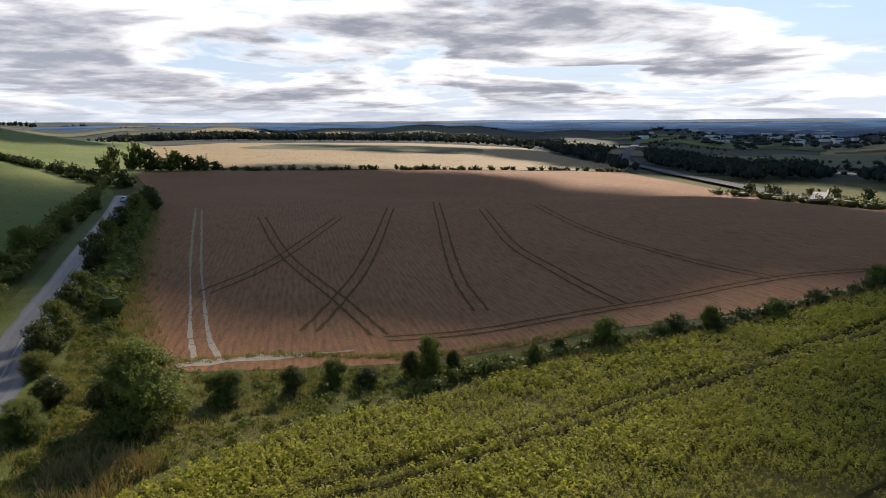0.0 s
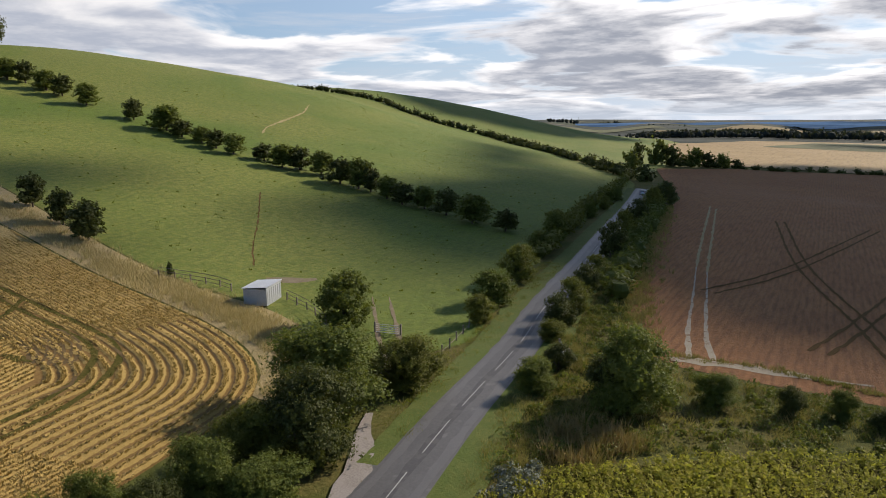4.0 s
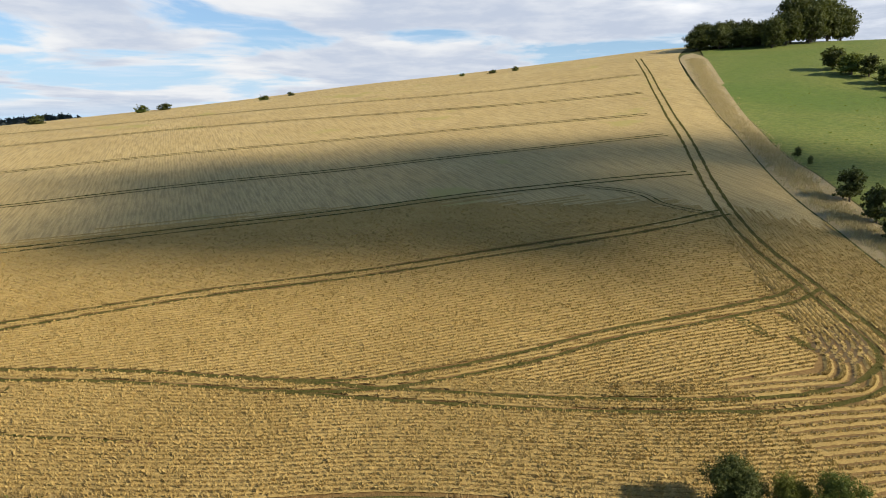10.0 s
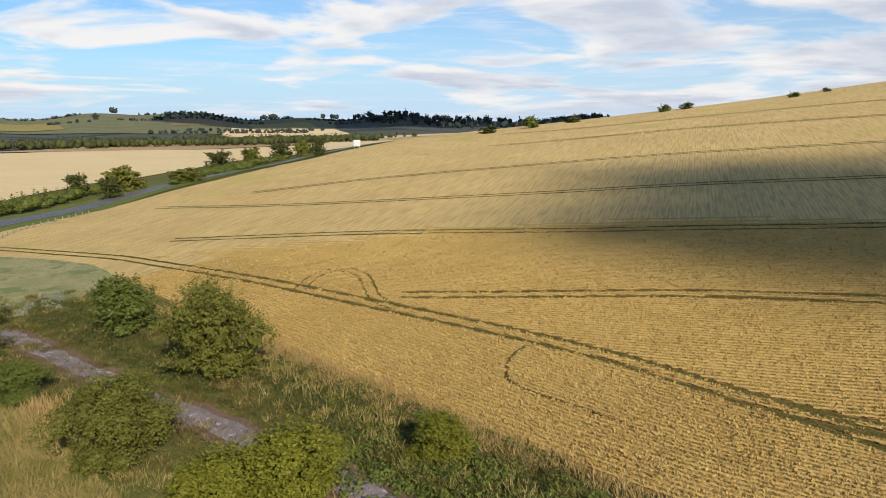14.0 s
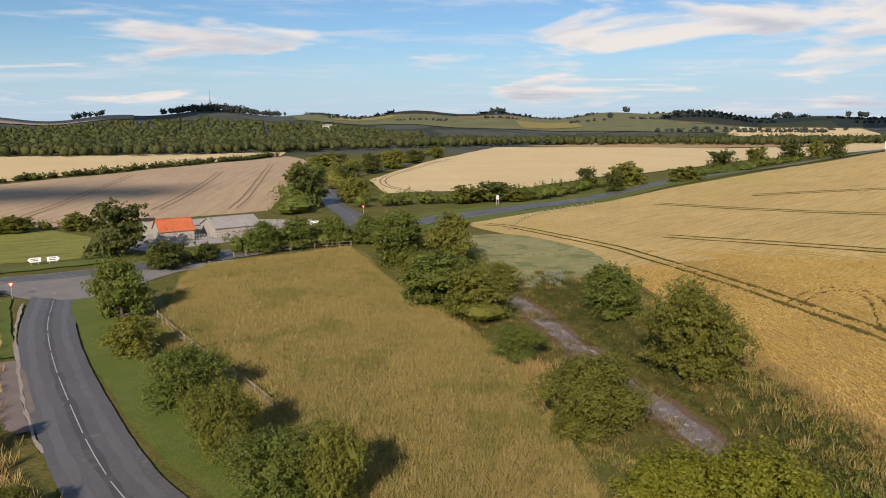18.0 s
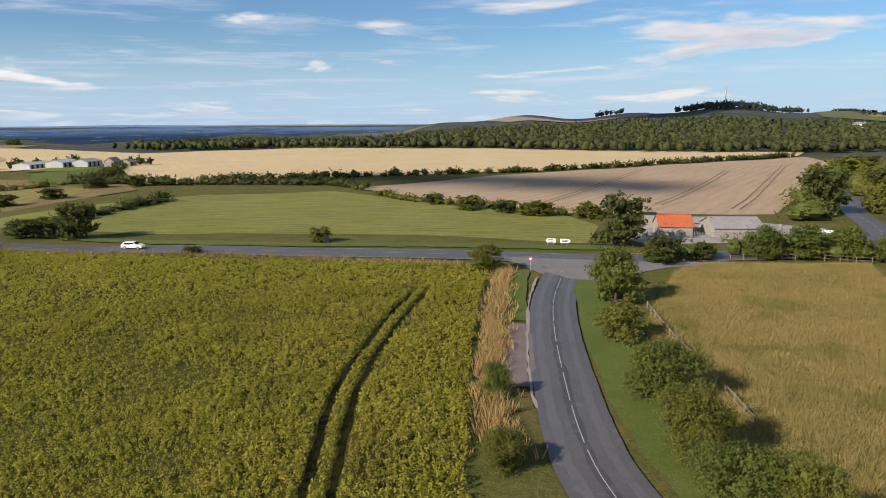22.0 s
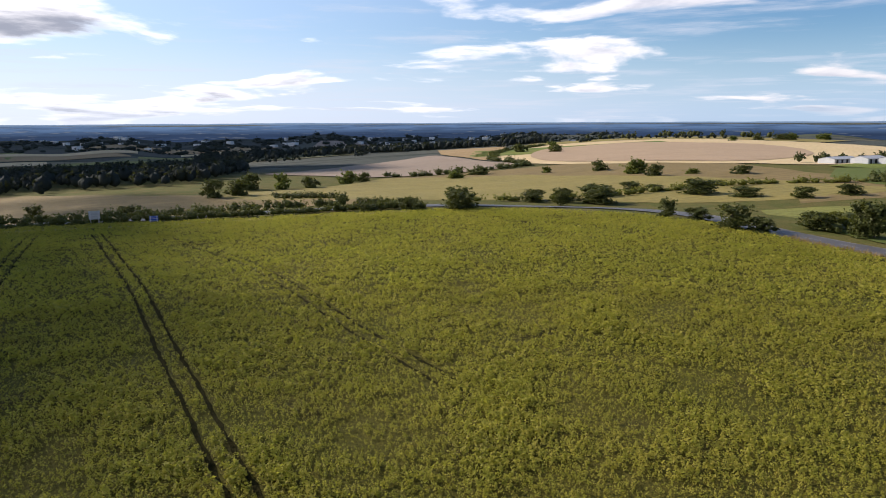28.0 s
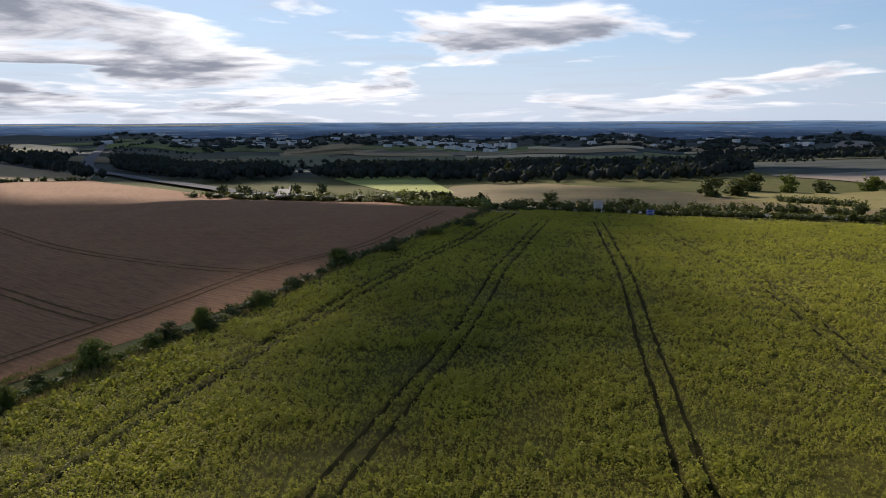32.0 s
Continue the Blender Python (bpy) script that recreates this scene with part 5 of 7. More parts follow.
def strip(name, line, half, dens, blade, material, label, n=9, width=0.075):
    c = curve_through(line, 0.5)
    s = sideways(c)
    k = int(len(c) * half * dens)
    i = rng.randint(0, len(c), k)
    xy = c[i] + s[i] * rng.normal(0, half * 0.5, k)[:, None] + rng.normal(0, 0.2, (k, 2))
    return stuff(name, blades(xy, n, 0.3, blade, width, rng, rng.uniform(0.6, 1.3, k), lean=0.4, top=0.2), material, label, "grass")


PALEBLADE = surface("pale_blades", ((0.56, 0.43, 0.22), (0.47, 0.36, 0.17), (0.62, 0.49, 0.28)), (3, 0.5), rough=0.8, leaf=0.3, piece=0.35, gloss=0.15)
strip("tall_grass", [(-320, 44), (-215, 39), (-143, 40), (-110, 42.5), (-85, 44.2), (-70, 44.5), (-60, 44), (-52, 41)], 3.2, 4.2, 0.7, PALEBLADE, "long bleached grass between wheat and pasture", width=0.05)
strip("tall_grass", [(-100, 43), (-86, 44), (-70, 45.2), (-60, 44), (-52, 40), (-48.5, 35)], 3.0, 7.0, 0.7, PALEBLADE, "long bleached grass at the wheat corner", width=0.035)
strip("tall_grass", [(63.8, -91.5), (57, -80), (49, -68), (43, -59.5), (39.5, -53.5)], 1.6, 6.0, 0.8, STRAWBLADE, "tall straw-coloured grass on the lane verge")
strip("tall_grass", [(39.5, -53.5), (34, -46.5), (30, -42), (26, -38)], 1.5, 6.0, 0.8, STRAWBLADE, "tall straw-coloured grass on the lane verge")
strip("tall_grass", [(66, -89.8), (90, -80), (118, -64), (146, -44)], 1.4, 2.4, 0.8, STRAWBLADE, "dry grass along the main road")
strip("tall_grass", [(10, 68.5), (30, 80.5), (46, 89.5), (79, 105.5), (128, 127)], 1.3, 2.2, 0.8, STRAWBLADE, "dry grass in the field boundary")
strip("tall_grass", [(-28, -26), (-27.5, -38), (-27, -52), (-27.5, -66), (-25, -86)], 2.2, 1.6, 0.7, MEADOWBLADE, "dry grass below the wheat")
strip("tall_grass", [(-30, 66), (-45, 98), (-62, 142), (-80, 190)], 2.6, 2.0, 0.8, MEADOWBLADE, "yellow grass between hedge and brown field")
strip("tall_grass", [(-24, 40), (-22, 46), (-27, 44)], 2.0, 6.0, 0.9, STRAWBLADE, "dry grass clump on the verge")
strip("tall_grass", [(-8, -66), (-9, -58), (-11, -52)], 1.4, 6.0, 0.9, STRAWBLADE, "dry grass at the track side")


def tufts(name, ring, dens, height, material, label, n=12, width=0.032, lean=0.6):
    """Tangled grass over a piece of ground."""
    r = np.array(ring)
    k = int(dens * (np.ptp(r[:, 0]) * np.ptp(r[:, 1])))
    xy = ringed(k, ring, rng)
    grow = np.array([0.8 + 0.9 * noise.noise((a / 3, b / 3, 5)) for a, b in xy]) * rng.uniform(0.6, 1.3, len(xy))
    return stuff(name, blades(xy, n, 0.35, height, width, rng, np.clip(grow, 0.25, 1.7), lean=lean, top=0.2), material, label, "grass")


GREENBLADE = surface("verge_blades", ((0.15, 0.19, 0.028), (0.21, 0.215, 0.042), (0.10, 0.14, 0.018)), (5, 0.5), rough=0.8, leaf=0.4, piece=0.35, gloss=0.15)
WEEDBLADE = surface("weed_blades", ((0.055, 0.072, 0.012), (0.085, 0.088, 0.016), (0.115, 0.075, 0.028)), (4, 0.6), rough=0.8, leaf=0.15, piece=0.4, gloss=0.15)
BANK = [(-33, -22), (-36, -4), (-38, 10), (-31, 16), (-27, 10), (-24, -8), (-20, -24), (-14, -36), (-10, -48), (-8, -60), (-4, -74), (2, -86), (-6, -98), (-14, -108), (-24, -106), (-26, -92), (-29.5, -66), (-31, -50), (-32.5, -36)]
tufts("rough_grass", BANK, 0.7, 0.5, MEADOWBLADE, "tangled dry grass around the cinder track")
tufts("rough_grass", BANK, 4.0, 0.45, WEEDBLADE, "green weeds and grass around the cinder track")
tufts("rough_grass", [(-35, -30), (-33, -52), (-31, -66), (-28, -90), (-24, -90), (-27, -66), (-29, -50), (-30, -30)], 5.0, 0.6, STRAWBLADE, "bleached grass along the foot of the wheat")
LANE_W = [(-38, 36), (-43, 48), (-48, 62), (-54, 76), (-62, 98), (-58, 98), (-50, 74), (-44, 58), (-38, 43), (-34, 36)]
LANE_E = [(-24, 26), (-28, 36), (-33, 46), (-38, 60), (-44, 76), (-54, 104), (-50, 104), (-38, 74), (-31, 58), (-24, 48), (-20, 40), (-16, 28)]
LANE_S = [(0, -31), (10, -40), (18, -48), (26, -59), (36, -74), (46, -90), (43, -92), (33, -77), (23, -62), (14, -51), (4, -41), (-5, -32)]
tufts("verge_grass", LANE_E, 5.0, 0.4, MEADOWBLADE, "long seeding grass between the lane and the brown field")
for ring in (LANE_W, LANE_E, LANE_S):
    tufts("verge_grass", ring, 5.0, 0.22, GREENBLADE, "short green grass on the lane verge", n=6, width=0.05)
    tufts("verge_grass", ring, 1.6, 0.35, MEADOWBLADE, "seeding dry grass on the lane verge", n=8, width=0.03)
tufts("rough_grass", [(-26, 36), (-30, 48), (-38, 66), (-31, 64), (-18, 66), (0, 70), (14, 76), (31, 84), (31, 80), (12, 70.5), (-5, 59), (-13, 53), (-21, 44)], 2.6, 0.6, MEADOWBLADE, "tall mixed grass of the field boundary")
tufts("rough_grass", [(-15, -16), (-9, -14), (2, -28), (10, -40), (4, -40), (-4, -36), (-9, -42), (-10, -50), (-15, -44), (-19, -30)], 6.0, 0.5, MEADOWBLADE, "long dry grass at the near end of the paddock")
strip("tall_grass", [(-28, 68), (-18, 72), (-5, 72.5), (8, 77), (20, 84)], 0.8, 5.0, 0.4, MEADOWBLADE, "grass margin of the brown field")

# weeds and trodden straw in the wheat's wheel lines
_r = RUT_POINTS["wheat"]
_r = _r[np.hypot(_r[:, 0], _r[:, 1]) < 125]
_r = np.vstack([_r + rng.normal(0, 0.24, _r.shape) for _ in range(3)])
stuff("rut_weeds", blades(_r, 3, 0.12, 0.16, 0.06, rng, rng.uniform(0.5, 1.3, len(_r)), lean=0.5, top=0.2), WEEDBLADE, "green weeds and trodden straw in the wheel lines", "weeds")
strip("tall_grass", [(-38.5, 12), (-37.8, -4), (-35, -20), (-33, -34), (-31.3, -50), (-30, -66), (-27, -88)], 1.3, 7.0, 0.45, STRAWBLADE, "straw-coloured grass at the foot of the wheat")


# ---- verges, tracks and hard ground ----
ribbon("lane_verge", [(-98, 222), (-85, 190), (-66, 138), (-53, 102), (-43, 74), (-37.3, 60.5), (-31.5, 43.5), (-26.5, 31.5), (-21, 17), (-13, 1), (-4, -13), (9, -25), (20, -35)], (4, 3.5), VERGE, 0.145, "short green grass verge of the lane", "grass", edge=0.15)
ribbon("lane_verge", [(-108, 226), (-92, 186), (-74, 138), (-60.5, 102), (-50.5, 74), (-45, 60.5), (-39.2, 45), (-36, 37), (-33.6, 31.5)], 2.6, VERGE, 0.145, "short green grass verge of the lane", "grass", edge=0.15)
ribbon("lane_verge", [(54, -97), (45, -85), (36, -71), (27, -58.5), (20.5, -50), (14.5, -44), (4, -34), (-8, -21)], (4.4, 5.0), VERGE, 0.145, "short green grass verge of the lane", "grass", edge=0.15)
ribbon("junction_verge", [(61.5, -92.3), (56, -82.5), (50.5, -73.5), (46.8, -68)], (2.5, 4.4), VERGE, 0.12, "mown grass corner by the junction", "grass", edge=0.15)
ribbon("main_verge", [(160, -58), (128, -74), (100, -93), (82, -104), (60, -121)], 4.5, VERGE, 0.11, "green verge of the main road", "grass", edge=0.4)
for off in (-7.4, 7.4):
    _c = curve_through(MAINROAD[12:], 6.0)
    ribbon("main_verge", _c + sideways(_c) * off, 6.0, VERGE, 0.10, "mown green verge of the main road", "grass", step=4.0, edge=0.5)
ribbon("lay_by", [(45, -67.5), (42, -62), (38, -56.5), (33.5, -51)], (2.0, 4.6, 4.2, 1.2), LAYBY, 0.14, "pinkish gravel lay-by beside the lane", "gravel", edge=0.25)
ribbon("kerb_dust", [(57, -90), (51.5, -79.5), (45, -69), (39.5, -60.7), (34.6, -53.5), (30, -47.5)], 0.3, GRAVEL, 0.16, "pale worn edge of the lane", "road", edge=0.15)
ribbon("apron", [(-29.5, 24), (-33.8, 30), (-37.8, 34.5), (-40.5, 37.5)], (2.3, 2.2, 1.7, 0.6), GRAVEL, 0.145, "pale gravel apron off the lane", "gravel", edge=0.15)
for off in (-0.8, 0.8):
    ribbon("pasture_track", [(-44.5 + off, 46 + off), (-51 + off, 51 + off), (-57 + off, 56 + off), (-66 + off, 64 + off)], (0.7, 0.5, 0.35, 0.15), EARTH, 0.12, "muddy wheel rut into the pasture", "track", edge=0.2)
ribbon("cattle_path", [(-134, 93), (-115, 79), (-98, 66), (-89, 60)], 0.22, BROWNRUT, 0.10, "thin trodden path across the pasture", "track", edge=0.15)
ribbon("terrace_bank", [(-196, 138), (-206, 148), (-217, 164), (-230, 182), (-246, 198)], (0.4, 0.9, 0.7, 0.3), DRYGRASS, 0.12, "pale chalk terrace on the down", "bank", edge=0.4)
ribbon("trampled_ground", [(-82, 57), (-79.5, 60), (-78, 63)], (1.2, 2.8, 1.2), EARTH, 0.11, "bare trampled earth behind the shelter", "ground", edge=0.5)
CINDER = [(-30, 14), (-27, -4), (-23.5, -24), (-21, -40), (-18.9, -51.3), (-16.3, -60), (-13.6, -71), (-11.2, -82), (-7.9, -95.9)]
ribbon("track_bed", CINDER, 4.0, REDEARTH, 0.115, "reddish bare earth beside the cinder track", "track", edge=0.45)
ribbon("cinder_track", CINDER, 2.3, TRACKDIRT, 0.135, "purple-grey cinder track with pale stones", "track", edge=0.3)
ribbon("chalk_rut", [(-25.8, 69), (-29.5, 78), (-32.9, 87.6), (-38, 102), (-43.4, 117)], (0.7, 0.45, 0.3, 0.2), CHALK, 0.125, "white chalk rut through brown wheat", "track", edge=0.1)
ribbon("chalk_rut", [(-23.8, 70.3), (-26.5, 76), (-29.8, 84.5), (-35, 99), (-40.8, 115)], (0.7, 0.45, 0.3, 0.2), CHALK, 0.125, "white chalk rut through brown wheat", "track", edge=0.1)
ribbon("dry_rut", [(-43.4, 117), (-55, 151), (-71.7, 201.5)], 0.5, DRYGRASS, 0.125, "pale worn rut through brown wheat", "track", edge=0.15)
ribbon("dry_rut", [(-40.8, 115), (-52, 148), (-68.5, 197)], 0.5, DRYGRASS, 0.125, "pale worn rut through brown wheat", "track", edge=0.15)
ribbon("chalk_patch", [(-27, 67), (-24.5, 68.6), (-21, 70.4), (-16.5, 72), (-10, 74.4)], (0.8, 2.4, 1.5, 0.5), CHALK, 0.13, "bare chalk where the ruts turn", "track", edge=0.4)
ribbon("chalk_bank", [(45, 90.8), (79, 107.2), (105, 118), (131, 129)], 1.4, DRYGRASS, 0.14, "bleached bank of the field boundary", "grass", edge=0.4)
ribbon("field_path", [(128, 130), (150, 94.5), (166, 66), (181, 36)], 1.6, CHALK, 0.14, "chalky edge between field and road", "track", edge=0.4)
JUNCTION = smooth_ring([(50, -92), (44.5, -109.5), (36, -122), (62, -106), (82, -93.5), (67, -97), (58.5, -93)], 1.0)
field("junction", JUNCTION, PALEROAD, 0.23, "pale worn asphalt of the junction mouth", "road")


# painted lines
def dashes(name, line, width, on, off, label, start=0.0, up=0.2):
    c = curve_through(line, 0.5)
    s = np.concatenate([[0], np.cumsum(np.linalg.norm(np.diff(c, axis=0), axis=1))])
    a = start
    while a + on < s[-1]:
        p = np.column_stack([np.interp([a, a + on / 2, a + on], s, c[:, k]) for k in (0, 1)])
        ribbon(name, p, width, PAINT, up, label, "road marking", step=1.0, cols=1)
        a += on + off


dashes("centre_line", LANE[9:], 0.08, 7.0, 1.2, "worn white centre line", 4.0)
dashes("centre_line", LANE[:9], 0.08, 6.0, 3.0, "faded white centre dash", 2.0)
dashes("centre_line", MAINROAD[5:16], 0.16, 4.0, 4.0, "white centre dash of the main road", 0.0, 0.21)
for off in (-3.9, 3.9):
    c = curve_through(MAINROAD, 4.0)
    q = c + sideways(c) * off
    ribbon("edge_line", q[::2], 0.16, PAINT, 0.17, "white edge line of the main road", "road marking", step=3.0, cols=1)
dashes("centre_line", FARROAD, 0.14, 4.0, 3.0, "white dash of the side road")


# ---- low scrub: nettle, bramble and rough growth ----
def scrub(name, ring, count, height, size, material, label, box=None, n=22):
    xy = ringed(count, ring, rng, box)
    n = int(n * 2.1)
    c = np.repeat(xy, n, 0)
    k = len(c)
    g = np.repeat(rng.uniform(0.5, 1.3, len(xy)), n)
    d = rng.normal(size=(k, 3))
    d[:, 2] = np.abs(d[:, 2])
    d /= np.linalg.norm(d, axis=1, keepdims=True)
    x, y = c[:, 0] + d[:, 0] * height * 0.8 * g, c[:, 1] + d[:, 1] * height * 0.8 * g
    p = np.column_stack([x, y, land(x, y) + d[:, 2] * height * g * rng.uniform(0.7, 1.1, k)])
    nrm = d + rng.normal(0, 0.5, (k, 3))
    nrm /= np.linalg.norm(nrm, axis=1, keepdims=True)
    u = np.cross(nrm, rng.normal(size=(k, 3)))
    u /= np.linalg.norm(u, axis=1, keepdims=True)
    w = np.cross(nrm, u)
    s = size * rng.uniform(0.6, 1.4, (k, 1))
    return stuff(name, np.stack([p - u * s, p + u * s * 0.8 - w * s * 0.7, p + u * s * 0.8 + w * s * 0.7], 1), material, label, "scrub")


CORNER = [(-31, 16), (-36, 27), (-41, 37), (-46, 44), (-49, 38), (-46, 31), (-42, 22), (-39, 12), (-37, -4), (-34, -20), (-30, -20), (-31, 0)]
scrub("bramble_scrub", CORNER, 700, 1.2, 0.115, LEAF, "bramble and nettle scrub at the field corner", n=34)
scrub("nettle_bed", CORNER, 500, 0.7, 0.115, LEAF_DARK, "dark nettles under the scrub", n=24)
VERGE_E = [(-30, 42), (-36, 60), (-44, 84), (-41, 86), (-30, 64), (-18, 66), (0, 70), (12, 75), (30, 83), (31, 80), (12, 70.5), (-5, 59), (-13, 53), (-21, 44), (-26, 36)]
scrub("bramble_scrub", VERGE_E, 1500, 0.75, 0.115, LEAF, "bramble, nettle and rough growth on the verge", n=26)
scrub("nettle_bed", VERGE_E, 1600, 0.5, 0.115, LEAF_OLIVE, "olive rough growth on the verge", n=20)
TRACK_S = [(-22, -34), (-25, -55), (-24, -75), (-20, -98), (-14, -104), (-12, -96), (-15, -80), (-19, -62), (-22, -48), (-25, -30), (-30, -24), (-34, -30), (-31, -52), (-29, -66), (-26, -84), (-20, -104)]
# nettles in the dark leaf colour, which also stands in for tree shade
scrub("nettle_bed", TRACK_S, 4200, 0.6, 0.085, LEAF_DARK, "nettles and weeds beside the cinder track", n=20)
scrub("bramble_scrub", [(-33, -22), (-30, -20), (-22, -30), (-19, -40), (-24, -44), (-31, -42)], 260, 0.9, 0.115, LEAF, "bramble below the wheat", n=28)
scrub("bramble_scrub", [(16, -138), (-3, -128), (-12, -104), (-7, -92), (1, -86), (6, -100), (12, -118)], 260, 1.6, 0.12, LEAF_OLIVE, "dense bramble thicket behind the paddock", n=90)
scrub("bramble_scrub", [(47, -100), (40, -90), (26, -65), (15, -50), (4, -38), (1, -42), (12, -54), (24, -70), (38, -94), (42, -104)], 160, 0.9, 0.115, LEAF, "bramble under the lane hedge", n=28)
GREY = surface("grey_leaf", ((0.20, 0.215, 0.16), (0.25, 0.26, 0.21), (0.16, 0.175, 0.125)), (2, 0.2), rough=0.7, leaf=0.15, piece=0.4)
scrub("willow_scrub", [(-26.5, 35), (-24.6, 38.4), (-22.6, 37.4), (-23.2, 34), (-25, 32.5)], 34, 0.9, 0.11, GREY, "grey-green sallow bush on the verge", n=60)
scrub("rough_growth", [(-33, -22), (-36, -4), (-38, 10), (-31, 14), (-29, 0), (-25, -20), (-22, -34), (-26, -40)], 700, 0.6, 0.115, LEAF, "nettles and rough growth under the wheat edge", n=22)
scrub("rough_growth", [(-34, -30), (-31.5, -52), (-29.5, -66), (-26.5, -86), (-22, -84), (-25, -66), (-26, -50), (-28, -30)], 700, 0.5, 0.115, LEAF_OLIVE, "olive weeds under the wheat edge", n=20)
scrub("thistle_patch", [(-18, -108), (-13, -104), (-11, -100), (-16, -99)], 30, 0.8, 0.15, GREY, "grey thistle patch by the track", n=24)

# hedges: long dense runs of clipped or wild thorn
def hedge(name, line, height, width, size, material, label, per=34, gap=0.0, seed=1):
    rnd = np.random.RandomState(seed)
    c = curve_through(line, width * 0.45)
    c = c[rnd.uniform(0, 1, len(c)) >= gap]
    lumps = []
    for x, y in c:
        g = rnd.uniform(0.6, 1.25)
        r = width * 0.5 * rnd.uniform(0.8, 1.25)
        lumps.append((x + rnd.normal(0, width * 0.15), y + rnd.normal(0, width * 0.15), float(land(x, y)) + height * g * 0.45, r, height * g * 0.55))
    me = crown_mesh(name, lumps, 2 * per * len(lumps), size * 0.75, material, seed, 0.66)
    return tagged(new(name, me), label, "hedge")


hedge("hedge", [(-430, 330), (-400, 384), (-360, 379), (-320, 377), (-280, 374.6), (-225, 338), (-172.3, 299), (-140, 272), (-124, 256)], 4.5, 5.5, 0.7, LEAF_DARK, "dark hedge climbing between two pastures", 40, 0.06, 2)
hedge("hedge", [(-150, 362), (-112, 360), (-65, 402), (20, 448), (124, 489)], 2.8, 4, 0.7, LEAF_DARK, "gappy dark hedge between wheat fields", 30, 0.45, 3)
hedge("hedge", [(-42, 84), (-50, 104), (-60, 130), (-74, 168), (-84, 195), (-98, 232)], 3.4, 4.2, 0.36, LEAF, "wild hedge along the lane", 60, 0.05, 4)
hedge("hedge", [(-64, 100), (-78, 134), (-92, 168), (-104, 205), (-118, 240), (-128, 268)], 3.2, 3.6, 0.36, LEAF_OLIVE, "hedge between lane and pasture", 50, 0.12, 5)
hedge("hedge", [(-6, -205), (-25, -212), (-48, -240), (-62, -246)], 4.2, 6, 0.45, LEAF, "hedge along the main road", 60, 0.1, 6)
hedge("hedge", [(31, -212), (33, -236), (46, -275), (50, -330), (46, -400), (34, -458), (8, -512)], 5.5, 8, 0.5, LEAF_OLIVE, "tall wild hedge along the side road", 70, 0.05, 31)
hedge("hedge", [(41, -180), (49, -224), (60, -300), (68, -395)], 6.0, 9, 0.5, LEAF, "tall wild hedge along the side road", 70, 0.05, 32)
hedge("hedge", [(26, -196), (6, -204), (-9, -209), (-25, -221)], 4.0, 6, 0.4, LEAF, "dark thick hedge below the stubble", 90, 0.0, 33)
hedge("hedge", [(38, -131), (27, -140), (13, -140), (7, -131)], 3.4, 5, 0.2, LEAF, "leafy hedge at the back of the paddock", 220, 0.0, 34)
hedge("hedge", [(8, -130), (4, -114), (0, -102), (-3, -90), (-4, -83)], 4.6, 8, 0.125, LEAF_OLIVE, "dense bramble and thorn thicket", 900, 0.0, 35)
hedge("hedge", [(-72, -229), (-100, -262), (-118, -280)], 2.6, 5, 0.45, LEAF, "low hedge between the main road and the wheat", 60, 0.0, 36)
hedge("hedge", [(-80, -250), (-120, -290), (-150, -306)], 3.0, 5, 0.5, LEAF, "low hedge along the main road", 50, 0.1, 7)
hedge("hedge", [(47, -116), (38, -127), (30, -133), (20, -139), (13, -140)], 3.4, 4, 0.34, LEAF, "green hedge at the back of the paddock", 60, 0.1, 8)
hedge("hedge", [(184, -170), (160, -160), (135, -155), (92, -157), (80, -158)], 2.6, 4, 0.4, LEAF_OLIVE, "gappy hedge between crop and stubble", 40, 0.45, 9)
hedge("hedge", [(300, -120), (262, -140), (230, -165), (210, -178), (186, -174)], 3.2, 6, 0.5, LEAF_DARK, "thick dark hedge across the fields", 50, 0.05, 10)
hedge("hedge", [(232, -208), (205, -240), (190, -270), (160, -360), (124, -500)], 3.2, 5, 0.6, LEAF_DARK, "dark leafy hedge between two stubble fields", 34, 0.25, 11)
hedge("hedge", [(270, -140), (250, -176), (232, -208)], 3.2, 5, 0.55, LEAF_DARK, "dark leafy hedge between two stubble fields", 40, 0.1, 12)
hedge("hedge", [(205, -110), (180, -70), (158, -58)], 3.0, 6, 0.45, LEAF_DARK, "dark leafy hedge beside the main road", 50, 0.2, 13)
hedge("hedge", [(300, -120), (290, -70), (262, -30), (240, 0), (225, 30)], 2.6, 5, 0.5, LEAF_OLIVE, "hedge beyond the main road", 36, 0.3, 14)
hedge("hedge", [(190, 38), (178, 62), (163, 88), (148, 112), (134, 133)], 2.0, 3.4, 0.34, LEAF_DARK, "dark hedge past the bean field", 80, 0.04, 15)
hedge("hedge", [(206, 44), (196, 70), (182, 96), (164, 124), (148, 142)], 2.6, 4, 0.4, LEAF_DARK, "dark hedge past the bean field", 70, 0.08, 23)
hedge("hedge", [(134, 134), (150, 185), (170, 225), (206, 262)], 2.4, 6, 0.5, LEAF, "overgrown hedge above the cutting", 50, 0.1, 16)
hedge("hedge", [(29, 80.8), (46, 90), (60, 97), (79, 105.5), (104, 115), (128, 128)], 1.5, 2.2, 0.26, LEAF_DARK, "low gappy hedge beside the beans", 34, 0.3, 17)
hedge("hedge", [(150, 190), (165, 262), (150, 330), (138, 350)], 4, 8, 0.6, LEAF_DARK, "belt of trees along the cutting", 60, 0.1, 18)
hedge("hedge", [(-2, 62.5), (4, 67.5), (14, 73), (24, 78.5)], 1.3, 2.0, 0.22, LEAF, "low brambly hedge beside the beans", 40, 0.2, 19)
